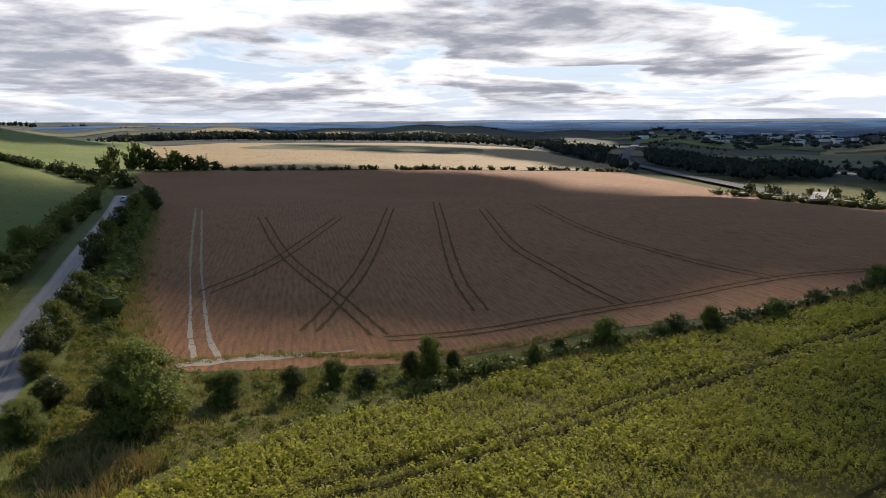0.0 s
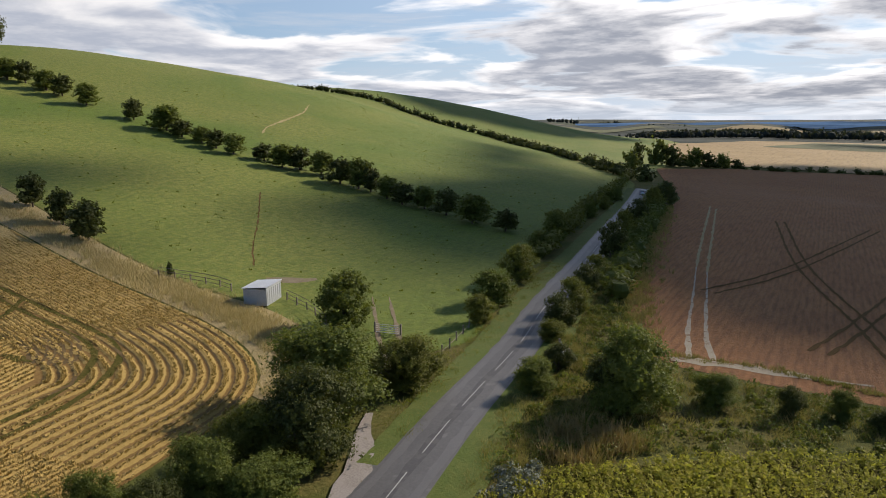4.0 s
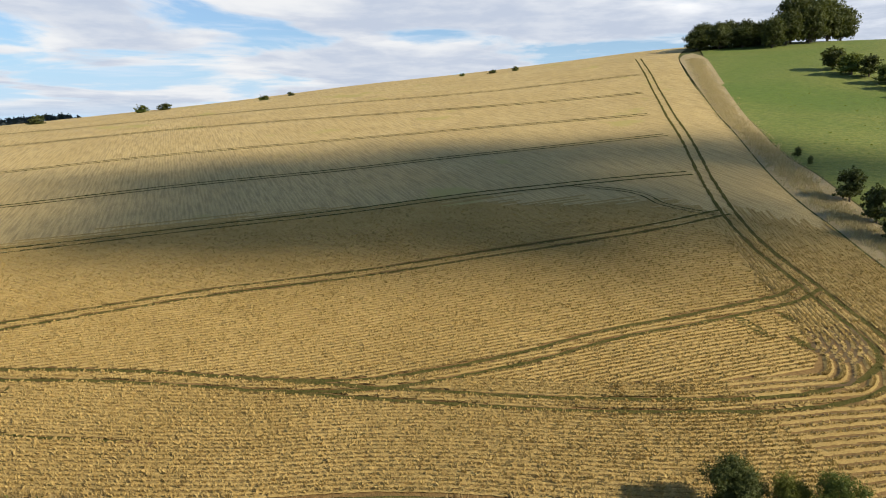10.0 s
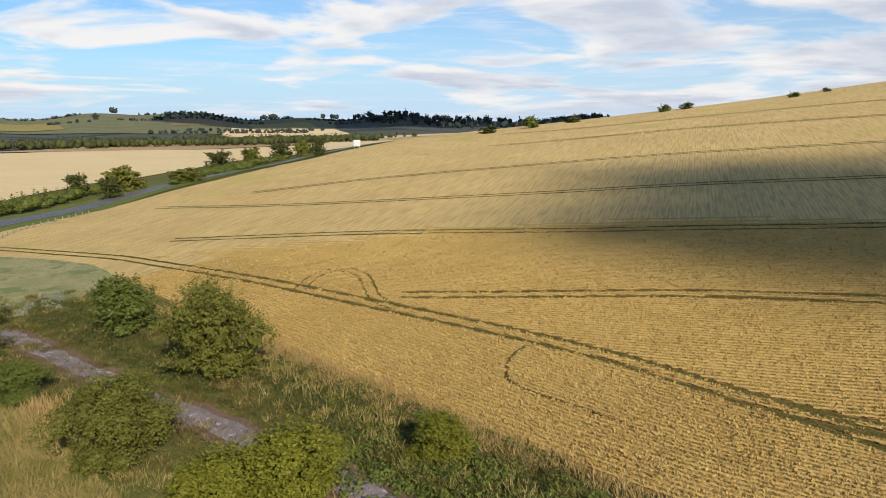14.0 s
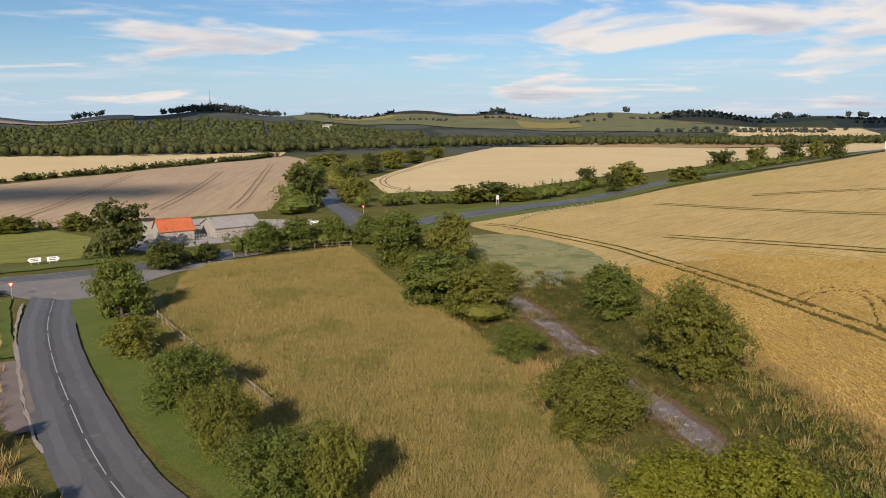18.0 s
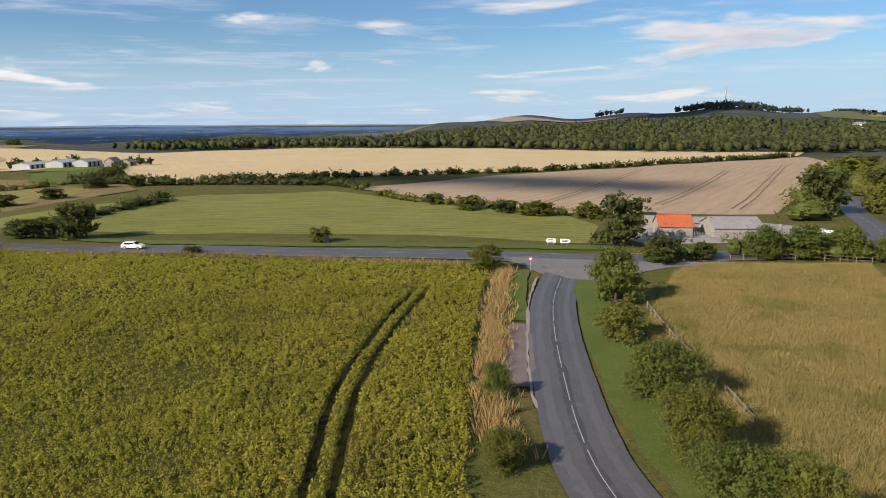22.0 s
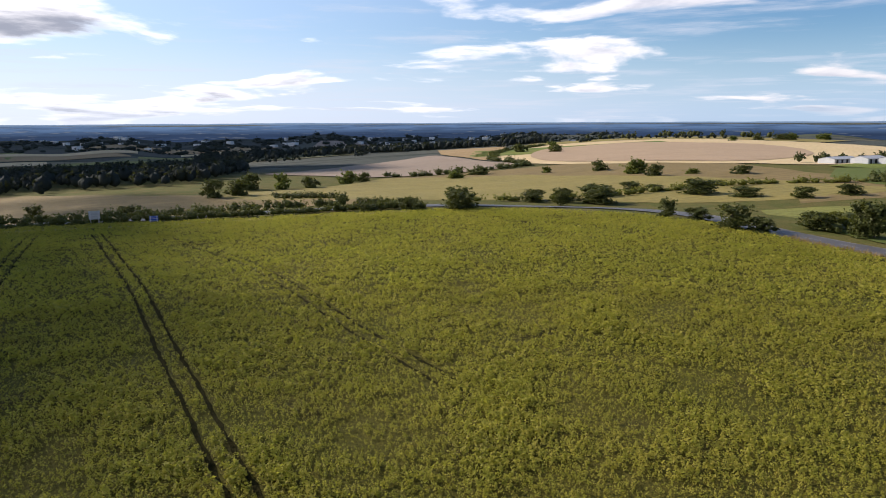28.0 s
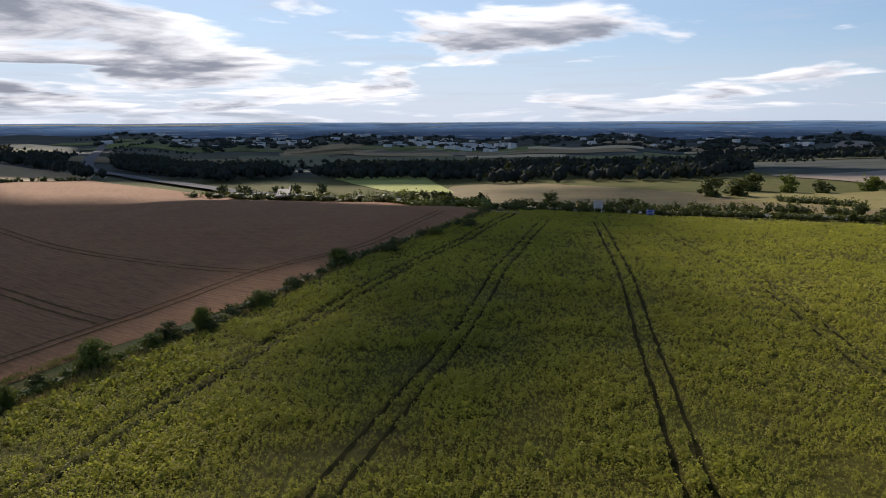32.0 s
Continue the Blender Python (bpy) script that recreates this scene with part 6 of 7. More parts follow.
hedge("hedge", [(400, -190), (330, -150), (300, -120)], 3.2, 6, 0.6, LEAF_DARK, "dark hedge between distant fields", 40, 0.15, 20)
hedge("hedge", [(256, 110), (252, 96), (248, 80)], 2.4, 4, 0.4, LEAF_DARK, "hedge between two fields in the vale", 60, 0.0, 21)
hedge("hedge", [(420, 110), (440, 74), (500, 24), (592, 58), (740, 62), (850, 24)], 4.0, 7, 0.7, LEAF_DARK, "row of hedge trees along the rise", 44, 0.45, 22)


# ---- distant woods, hills and the vale ----
def pol(bearing, r):
    return (-math.sin(radians(bearing)) * r, math.cos(radians(bearing)) * r)


FOREST = surface("wood_canopy", ((0.036, 0.047, 0.016), (0.052, 0.063, 0.022), (0.078, 0.086, 0.03)), (40, 4), rough=0.8, leaf=0.12, piece=0.6, gloss=0.15)
# canopy for far trees, with the blue-grey of distance haze mixed into the colour
FOREST_HAZE = surface("hazed_wood_canopy", ((0.026, 0.034, 0.034), (0.034, 0.043, 0.042), (0.044, 0.054, 0.048)), (90, 6), rough=0.9, leaf=0.1, piece=0.4, gloss=0.1)


def wood(name, xy, height, material, label, seed, n=26, size=1.3, kind="stuff", wide=0.62):
    """Many tree crowns: leaves in clumps over a rough dark core, standing on the land."""
    rnd = np.random.RandomState(seed)
    xy = np.asarray(xy)
    z = land(xy[:, 0], xy[:, 1])
    lumps = []
    for (x, y), g in zip(xy, z):
        h = height * rnd.uniform(0.7, 1.25)
        lumps.append((x, y, g + h * 0.5, h * wide * rnd.uniform(0.8, 1.2) * 0.8, h * 0.52))
    rnd2 = np.random.RandomState(seed + 1)
    v = leaf_cloud(rnd2, lumps, 2 * n * len(lumps), size * 0.75)
    f = [np.arange(len(v)).reshape(-1, 3)]
    parts = [v]
    k = len(v)
    for l in lumps:
        cv, cf = core_ball(l, 0.72, rnd2, 3, 5)
        parts.append(np.array(cv))
        q = np.array(cf) + k
        f += [q[:, [0, 1, 2]], q[:, [0, 2, 3]]]
        k += len(cv)
    me = mesh_of(name, np.vstack(parts), np.vstack(f), material)
    return tagged(new(name, me), label, "wood", kind=kind)


MOTORWAY = [(172, 300), (163, 350), (162, 395), (160, 507), (172, 662), (245, 950), (330, 1230), (459, 1655), (560, 2050)]


def grove(count, ring, seed):
    xy = ringed(count, ring, np.random.RandomState(seed))
    return xy[line_distance(np.array(MOTORWAY, float), xy) > 24]


BELT = [(650, -290), (570, -300), (510, -405), (388, -487), (232, -502), (120, -560), (40, -640), (-60, -690), (-170, -700), (-330, -640), (-430, -640), (-450, -700), (-250, -770), (0, -790), (200, -680), (400, -590), (640, -440)]
wood("woodland", grove(8000, BELT, 1), 8.5, FOREST, "dense green wood beyond the stubble fields", 40, 13, 0.85, wide=0.72)
SLOPE = [pol(184, 760), pol(198, 720), pol(214, 700), pol(226, 760), pol(222, 1150), pol(205, 1350), pol(190, 1300), pol(182, 1000)]
wood("woodland", grove(2600, SLOPE, 2), 9.5, FOREST, "wood climbing the far hillside", 41, 12, 1.3, wide=0.75)
wood("woodland", grove(240, [pol(194, 1640), pol(197.5, 1560), pol(200, 1580), pol(203, 1700), pol(198.5, 1800), pol(193, 1760)], 3), 13.0, FOREST_HAZE, "dark wood crowning the mast hill", 42, 14, 2.4)
wood("woodland", grove(420, [pol(127, 1250), pol(136, 1150), pol(147, 1350), pol(149, 1800), pol(128, 1850)], 4), 14.0, FOREST_HAZE, "dark wood on the western ridge", 43, 12, 2.4)
wood("woodland", grove(200, [pol(143, 900), pol(152, 860), pol(164, 820), pol(163, 880), pol(150, 920), pol(143, 960)], 5), 7.0, FOREST, "belt of trees at the foot of the hills", 44, 22, 1.6)
for b, r, k in ((176, 1830, 9), (155, 1860, 10), (150.5, 1860, 8), (141, 1880, 14), (166, 1840, 4), (207, 1780, 12), (31, 2500, 14), (27.5, 2500, 12)):
    for q in range(k):
        wood("skyline_tree", [pol(b + random.uniform(-0.5, 0.5) * k / 6, r + random.uniform(-20, 20))], 15.0, FOREST_HAZE, "dark round tree in a skyline clump", int(b * 10) + q, 16, 2.4, kind="")
field("hill_pasture", [pol(150, 1100), pol(165, 1150), pol(181, 1250), pol(192, 1420), pol(193, 1820), pol(181, 1840), pol(150, 1840)], HILLGRASS, 0.3, "olive hillside pasture", "field")
field("hill_stubble", [pol(148, 1000), pol(159, 1020), pol(158, 1300), pol(150, 1260)], STUBBLE, 0.8, "cream stubble on a hillside", "field")
field("hill_stubble", [pol(133, 780), pol(147, 700), pol(149, 880), pol(138, 1060), pol(131, 1100)], STUBBLE, 0.3, "cream stubble over a low rise", "field")
field("hill_stubble", [pol(157, 402), pol(150, 374), pol(143, 388), pol(135, 424), pol(128, 485), pol(127, 900), pol(140, 1020), pol(150, 980), pol(152.5, 660)], STUBBLE, 0.3, "cream stubble rolling away behind the wheat", "field")
field("hill_stubble", [pol(104, 470), pol(131, 480), pol(135, 640), pol(128, 800)], STUBBLE, 0.3, "cream stubble behind the crest", "field")
field("brown_hill", [pol(204, 1480), pol(215, 1420), pol(217, 1650), pol(211, 1880), pol(204, 1800)], DUSTY, 0.6, "bare brown hillside field", "field")
field("hill_pasture", [pol(181, 1500), pol(185, 1520), pol(185, 1800), pol(181, 1800)], OLIVEGRASS, 0.5, "dry pale hillside field", "field")
field("north_stubble", [(-62, -660), (-300, -580), (-420, -560), (-520, -600), (-420, -800), (-200, -780)], WHEAT_FAR, 0.2, "pale stubble before the trees", "field")

hill = []
hr = np.random.RandomState(77)
for k in range(26):
    b, r = hr.uniform(150, 193), hr.uniform(1120, 1760)
    c, t = np.array(pol(b, r)), radians(b + hr.choice([0, 0, 80]) + hr.uniform(-15, 15))
    for i in range(hr.randint(8, 34)):
        hill.append(c + np.array([math.cos(t), math.sin(t)]) * i * 9 + hr.normal(0, 3, 2))
wood("hill_hedges", hill, 6.0, FOREST_HAZE, "dark hedges and copses across the hillside", 61, 8, 2.0, wide=0.9)
for b, r, tone, lab in ((172, 1350, LEY, "olive crop on the hillside"), (160, 1420, OLIVEGRASS, "olive grass field on the hillside"), (154, 1380, LEY, "pale olive field on the hillside"), (187, 1560, LEY, "olive crop on the hillside"), (177, 1600, OLIVEGRASS, "dry grass field on the hillside")):
    field("hill_field", [pol(b - 2.6, r - 90), pol(b + 2.2, r - 110), pol(b + 2.8, r + 90), pol(b - 2.0, r + 120)], tone, 0.9, lab, "field")

# fields between the main road and the vale
field("farm_grass", [(268, -120), (322, -112), (375, -133), (395, -178), (356, -164), (322, -150)], VERGE, 0.2, "small green paddocks below the farm", "field")
field("dark_crop", [(372, -150), (398, -182), (412, -160), (390, -132)], PASTURE, 0.35, "dark green root crop by the farm", "field")
field("tan_slope", smooth_ring([(452, -95), (510, -6), (600, 26), (740, 16), (800, -70), (700, -180), (560, -180), (480, -146)], 12.0), FAWN, 0.45, "tan unploughed middle of the stubble rise", "field")
field("hilltop_ley", [(790, 60), (860, 20), (910, -70), (870, -190), (770, -262), (880, -330), (1020, -240), (1060, -80), (980, 40)], LEY, 0.3, "olive grass along the top of the rise", "field")
field("vale_slope", [(592, 64), (752, 130), (900, 160), (900, 70), (740, 68)], WHEAT_FAR, 0.3, "pale field falling to the vale", "field")
field("vale_slope", [(434, 195), (543, 177), (752, 138), (590, 68), (500, 20), (440, 80), (410, 120)], DUSTY, 0.2, "dull brown field falling to the vale", "field")
for b0, b1, r0, r1, tone, lab in ((309, 317, 1130, 1230, STUBBLE, "cream stubble strip in the vale"), (301, 308.5, 1080, 1160, GREENCROP, "green field strip in the vale"), (293, 300, 1400, 1520, STUBBLE, "cream stubble strip in the vale"), (296, 303, 1250, 1330, GREENCROP, "green field strip in the vale"), (318, 326, 1180, 1290, WHEAT_FAR, "pale field strip in the vale"), (328, 335, 1120, 1230, HILLGRASS, "dull green field strip in the vale"), (303, 312, 1450, 1560, STUBBLE, "cream stubble strip in the vale")):
    field("vale_strip", [pol(b0, r0), pol(b1, r0 + 8), pol(b1, r1), pol(b0, r1 + 12)], tone, 0.6, lab, "field")
rnd = np.random.RandomState(8)
TONES = [OLIVEGRASS, HILLGRASS, WHEAT_FAR, PASTURE, DUSTY, HILLGRASS, HILLGRASS]
for k in range(30):
    b, r = rnd.uniform(268, 388), rnd.uniform(700, 2000)
    c, s = pol(b, r), rnd.uniform(60, 150) * (1 + r / 2500)
    t = radians(b + rnd.uniform(-25, 25))
    ux, uy = np.array([math.cos(t), math.sin(t)]), np.array([-math.sin(t), math.cos(t)])
    q = [tuple(np.array(c) + ux * a * s + uy * d * s * 0.7) for a, d in ((-1, -0.8), (0.9, -1), (1.1, 0.8), (-0.8, 1))]
    field("vale_field", q, TONES[rnd.randint(len(TONES))], 0.3, "small hedged field in the vale", "field")
lines = []
for k in range(190):
    b, r = rnd.uniform(262, 392), 430 * math.exp(rnd.uniform(0, 1.95))
    if 352 < b and r < 960:
        continue
    c, t, n = np.array(pol(b, r)), radians(b + rnd.choice([0, 90, 0]) + rnd.uniform(-20, 20)), rnd.randint(8, 30)
    for i in range(n):
        lines.append(c + np.array([math.cos(t), math.sin(t)]) * i * 8.5 * (0.8 + r / 2500) + rnd.normal(0, 2.5, 2))
lines = np.array(lines)
rr = np.hypot(lines[:, 0], lines[:, 1])
bb = np.degrees(np.arctan2(-lines[:, 0], lines[:, 1])) % 360
strips = (bb > 292) & (bb < 336) & (rr > 1060) & (rr < 1570)
clear = ~strips & (rr < 2330) & (line_distance(np.array(MOTORWAY, float), lines) > 24) & ((rr > 900) | ((bb > 296) & (bb < 340) & (rr > 620)))
wood("vale_hedges", lines[clear], 5.0, FOREST_HAZE, "dark hedgerow trees criss-crossing the vale", 50, 10, 1.9, wide=0.8)
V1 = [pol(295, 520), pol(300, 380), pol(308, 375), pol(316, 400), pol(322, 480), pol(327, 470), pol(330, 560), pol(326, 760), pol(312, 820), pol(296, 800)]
wood("vale_wood", grove(2400, V1, 6), 9.0, FOREST_HAZE, "dark wood at the foot of the slope", 51, 16, 1.7)
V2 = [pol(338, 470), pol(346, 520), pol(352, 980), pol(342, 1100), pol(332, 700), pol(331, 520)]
wood("vale_wood", grove(1500, V2, 7), 10.0, FOREST_HAZE, "dark wood along the motorway cutting", 52, 16, 1.7)
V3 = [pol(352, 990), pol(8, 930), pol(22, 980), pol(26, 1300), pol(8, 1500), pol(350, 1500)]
wood("vale_wood", grove(2600, V3, 8), 10.0, FOREST_HAZE, "wide dark wood beyond the wheat", 53, 12, 2.2)
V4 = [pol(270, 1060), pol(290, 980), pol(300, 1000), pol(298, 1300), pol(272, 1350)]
wood("vale_wood", grove(1200, V4, 9), 11.0, FOREST_HAZE, "dark wood in the vale", 54, 12, 2.0)
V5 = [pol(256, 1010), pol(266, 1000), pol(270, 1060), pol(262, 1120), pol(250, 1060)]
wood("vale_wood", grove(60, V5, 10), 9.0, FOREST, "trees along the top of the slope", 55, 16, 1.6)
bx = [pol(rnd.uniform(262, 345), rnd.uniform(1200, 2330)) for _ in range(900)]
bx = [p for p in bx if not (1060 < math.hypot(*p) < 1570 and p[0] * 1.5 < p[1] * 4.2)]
wood("vale_wood", bx, 9.0, FOREST_HAZE, "scattered far woods in the blue vale", 56, 9, 3.0, wide=1.8)
for i, (x, y, h, wd) in enumerate([(256, 136, 8, 10), (266, 130, 7, 11), (302, 142, 9, 13), (308, 128, 8, 9), (317, 118, 6, 11), (354, 112, 7, 12), (372, 108, 6, 10), (408, 9, 4, 7), (405, -20, 7, 11), (369, -36, 8, 14), (349, -44, 7, 10), (353, -61, 3, 8), (347, -83, 5, 12), (250, -12, 5, 11), (273, -26, 4, 9), (269, -34, 3, 8), (257, -48, 6, 14), (244, -60, 4, 11), (236, -75, 4, 8), (244, -92, 4, 9), (271, -118, 5, 10), (266, -131, 5, 8), (231, 0, 5, 8), (237, 10, 4, 9), (198, 29, 6, 9), (232, -11, 6, 13), (424, 50, 6, 14), (400, 60, 5, 12), (716, 43, 10, 18), (736, 10, 9, 14), (680, 7, 8, 14), (820, -183, 6, 12), (874, -247, 9, 22), (885, -262, 9, 20), (840, -215, 8, 14), (958, -322, 9, 22), (191, 161, 5, 6), (192, 129, 4, 8)]):
    plant(("far", "far2")[i % 2] if math.hypot(x, y) > 300 else "mid", x, y, h, wd, "round dark hedge tree in the fields beyond the main road", "field trees", sink=0.1 * h)
wood("cutting_scrub", [(x, y) for x, y in zip(np.linspace(140, 204, 30) + rnd.normal(0, 3, 30), np.linspace(146, 240, 30) + rnd.normal(0, 7, 30))], 2.6, FOREST, "leafy scrub above the road cutting", 58, 60, 0.7)
wood("cutting_scrub", [(x, y) for x, y in zip(np.linspace(150, 186, 14) + rnd.normal(0, 3, 14), np.linspace(352, 312, 14) + rnd.normal(0, 5, 14))], 5.0, FOREST, "leafy scrub below the brown field", 59, 60, 0.8)
# motorway in its cutting, and pale roofs of a far town
ribbon("motorway", MOTORWAY, (12, 16), FARROADMAT, 1.2, "grey motorway curving away through woods", "road", step=12)
WHITEWALL = surface("pale_wall", ((0.72, 0.71, 0.68), (0.66, 0.65, 0.62), (0.6, 0.59, 0.56)), (3, 0.3), 0, 0.1, 0.8)


def block(bm, x0, y0, z0, x1, y1, z1):
    v = [bm.verts.new(p) for p in ((x0, y0, z0), (x1, y0, z0), (x1, y1, z0), (x0, y1, z0), (x0, y0, z1), (x1, y0, z1), (x1, y1, z1), (x0, y1, z1))]
    for q in ((3, 2, 1, 0), (4, 5, 6, 7), (0, 1, 5, 4), (1, 2, 6, 5), (2, 3, 7, 6), (3, 0, 4, 7)):
        bm.faces.new([v[i] for i in q])


bm = bmesh.new()
for k in range(150):
    if k < 60:
        x, y = pol(rnd.uniform(313, 324), rnd.uniform(1500, 1900))
    else:
        x, y = pol(rnd.uniform(268, 345), rnd.uniform(1700, 2320))
    g, s = float(land(x, y)), rnd.uniform(4, 9) * (1 if k < 60 else 1.6)
    block(bm, x - s, y - s * 0.6, g, x + s, y + s * 0.6, g + rnd.uniform(5, 9))
me = bpy.data.meshes.new("far_town")
bm.to_mesh(me)
bm.free()
me.materials.append(WHITEWALL)
tagged(new("far_town", me), "pale buildings of a distant town", "building", kind="stuff")


# glowing upright sheets on the far horizon, the blue of haze painted in
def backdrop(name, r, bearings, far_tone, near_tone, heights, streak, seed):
    """A glowing sheet with distance haze in its colour; heights: of the paler top and of the darker foot."""
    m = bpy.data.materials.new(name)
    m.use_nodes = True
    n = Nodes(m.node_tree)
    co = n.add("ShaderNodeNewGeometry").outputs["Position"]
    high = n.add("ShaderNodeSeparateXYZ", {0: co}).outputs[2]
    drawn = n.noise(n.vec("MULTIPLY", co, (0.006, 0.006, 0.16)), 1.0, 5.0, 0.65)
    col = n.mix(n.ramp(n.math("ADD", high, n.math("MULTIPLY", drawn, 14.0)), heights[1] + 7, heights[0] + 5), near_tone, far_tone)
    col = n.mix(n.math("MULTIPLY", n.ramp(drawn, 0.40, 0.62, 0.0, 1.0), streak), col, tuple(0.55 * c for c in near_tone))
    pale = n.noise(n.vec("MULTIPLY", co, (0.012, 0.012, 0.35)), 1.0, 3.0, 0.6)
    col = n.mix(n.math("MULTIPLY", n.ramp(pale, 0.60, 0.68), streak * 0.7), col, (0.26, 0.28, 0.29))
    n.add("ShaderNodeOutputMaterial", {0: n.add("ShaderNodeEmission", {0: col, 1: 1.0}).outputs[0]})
    v = []
    for k in range(721):
        b = bearings[0] + (bearings[1] - bearings[0]) * k / 720
        x, y = pol(b, r)
        h = heights[0] + 5 * noise.noise((x / 600, y / 600, seed)) + 2 * noise.noise((x / 120, y / 120, seed))
        v += [(x, y, -120), (x, y, h)]
    f = [(2 * k, 2 * k + 2, 2 * k + 3, 2 * k + 1) for k in range(720)]
    setting(name, v, f, m, "glowing sheet painted as hazy blue hills on the far horizon", "backdrop")


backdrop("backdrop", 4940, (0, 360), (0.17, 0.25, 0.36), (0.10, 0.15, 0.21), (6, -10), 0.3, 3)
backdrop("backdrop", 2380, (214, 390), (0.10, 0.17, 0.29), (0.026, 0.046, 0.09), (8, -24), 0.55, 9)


# ---- farm yard, shed, signs, vehicles, fences ----
TIN = surface("grey_tin", ((0.40, 0.42, 0.45), (0.34, 0.36, 0.39), (0.46, 0.47, 0.48)), (2, 0.2), 0.01, 0.2, 0.55, metal=0.3)
TINWHITE = surface("white_tin_roof", ((0.78, 0.79, 0.8), (0.7, 0.71, 0.72), (0.62, 0.62, 0.6)), (1.5, 0.15), 0.01, 0.2, 0.5)
REDROOF = surface("orange_roof", ((0.42, 0.10, 0.042), (0.36, 0.085, 0.036), (0.48, 0.14, 0.06)), (2, 0.25), 0.02, 0.15, 0.8, spots=((0.24, 0.07, 0.04), 0.8, 0.36))
GREYROOF = surface("asbestos_roof", ((0.25, 0.235, 0.235), (0.205, 0.19, 0.19), (0.31, 0.29, 0.285)), (2.5, 0.3), 0.03, 0.3, 0.85, spots=((0.15, 0.135, 0.12), 1.5, 0.36))
BLOCKWALL = surface("rendered_block", ((0.36, 0.335, 0.30), (0.31, 0.285, 0.25), (0.24, 0.22, 0.195)), (2, 0.3), 0.01, 0.1, 0.9)
CONCRETE = surface("yard_concrete", ((0.27, 0.25, 0.24), (0.22, 0.205, 0.20), (0.33, 0.31, 0.29)), (5, 0.5), 0.02, 0.2, 0.9, spots=((0.16, 0.145, 0.12), 3.0, 0.38))
DARK = surface("dark_opening", ((0.02, 0.02, 0.02), (0.03, 0.03, 0.03), (0.025, 0.025, 0.025)), (2, 0.2))
TIMBER = surface("weathered_timber", ((0.22, 0.18, 0.14), (0.28, 0.24, 0.2), (0.16, 0.13, 0.1)), (0.6, 0.08), 0.01, 0.05, 0.9)
STEEL = surface("galvanised_steel", ((0.5, 0.51, 0.52), (0.44, 0.45, 0.46), (0.56, 0.57, 0.58)), (0.8, 0.1), 0, 0.1, 0.45, metal=0.6)
SIGNRED = surface("sign_red", ((0.6, 0.03, 0.03), (0.55, 0.03, 0.03), (0.6, 0.05, 0.04)), (1, 0.2), rough=0.5)
SIGNWHITE = surface("sign_white", ((0.8, 0.8, 0.8), (0.75, 0.75, 0.75), (0.78, 0.78, 0.78)), (1, 0.2), rough=0.5)
SIGNBLUE = surface("sign_blue", ((0.02, 0.08, 0.42), (0.025, 0.09, 0.4), (0.02, 0.07, 0.36)), (1, 0.2), rough=0.5)
CARWHITE = surface("white_car_paint", ((0.8, 0.8, 0.8), (0.78, 0.78, 0.78), (0.75, 0.75, 0.76)), (2, 0.3), rough=0.25, gloss=0.5)

GLASS = surface("dark_glass", ((0.01, 0.012, 0.014), (0.012, 0.014, 0.016), (0.01, 0.012, 0.014)), (2, 0.3), rough=0.06, gloss=0.6)
RUBBER = surface("tyre_rubber", ((0.02, 0.02, 0.02), (0.025, 0.025, 0.025), (0.018, 0.018, 0.018)), (1, 0.1), rough=0.9)


def stand(name, x, y, turn, label, category, group=""):
    ob = tagged(new(name), label, category, group)
    ob.matrix_basis = pose(x, y, float(land(x, y)), 0, 0, turn)
    return ob


def build(fn, *args):
    bm = bmesh.new()
    fn(bm, *args)
    return bm


def corrugated(bm, x0, y0, x1, y1, z0, z1, pitch=0.25):
    """A ribbed sheet from y0 at height z0 to y1 at height z1."""
    n = int((x1 - x0) / pitch * 2)
    lo, hi = [], []
    for i in range(n + 1):
        x, d = x0 + (x1 - x0) * i / n, 0.035 * (i % 2)
        lo.append(bm.verts.new((x, y0, z0 + d)))
        hi.append(bm.verts.new((x, y1, z1 + d)))
    for i in range(n):
        bm.faces.new((lo[i], lo[i + 1], hi[i + 1], hi[i]))
    a = [bm.verts.new(p) for p in ((x0, y0, z0 - 0.06), (x1, y0, z0 - 0.06), (x1, y1, z1 - 0.06), (x0, y1, z1 - 0.06))]
    bm.faces.new(a[::-1])


# field shelter in the pasture corner: tin walls, white mono-pitch roof
shelter = stand("field_shelter", -74.2, 51.0, 120, "grey tin field shelter with a white roof in the pasture corner", "shed")
for nm, b in (("back_wall", (-2.2, 1.48, 0, 2.2, 1.55, 2.1)), ("front_wall", (-2.2, -1.55, 0, 2.2, -1.48, 2.4)), ("side_wall", (-2.2, -1.48, 0, -2.13, 1.48, 2.1)), ("side_wall", (2.13, -1.48, 0, 2.2, 1.48, 2.1))):
    part(nm, build(block, *b), TIN, shelter)
part("roof", build(corrugated, -2.4, -1.75, 2.4, 1.75, 2.45, 2.2), TINWHITE, shelter, "white corrugated roof")
for k in range(7):
    for sy in (-1.6, 1.56):
        part("wall_rib", build(block, -2.0 + 0.62 * k, sy, 0.1, -1.92 + 0.62 * k, sy + 0.04, 2.05), STEEL, shelter)


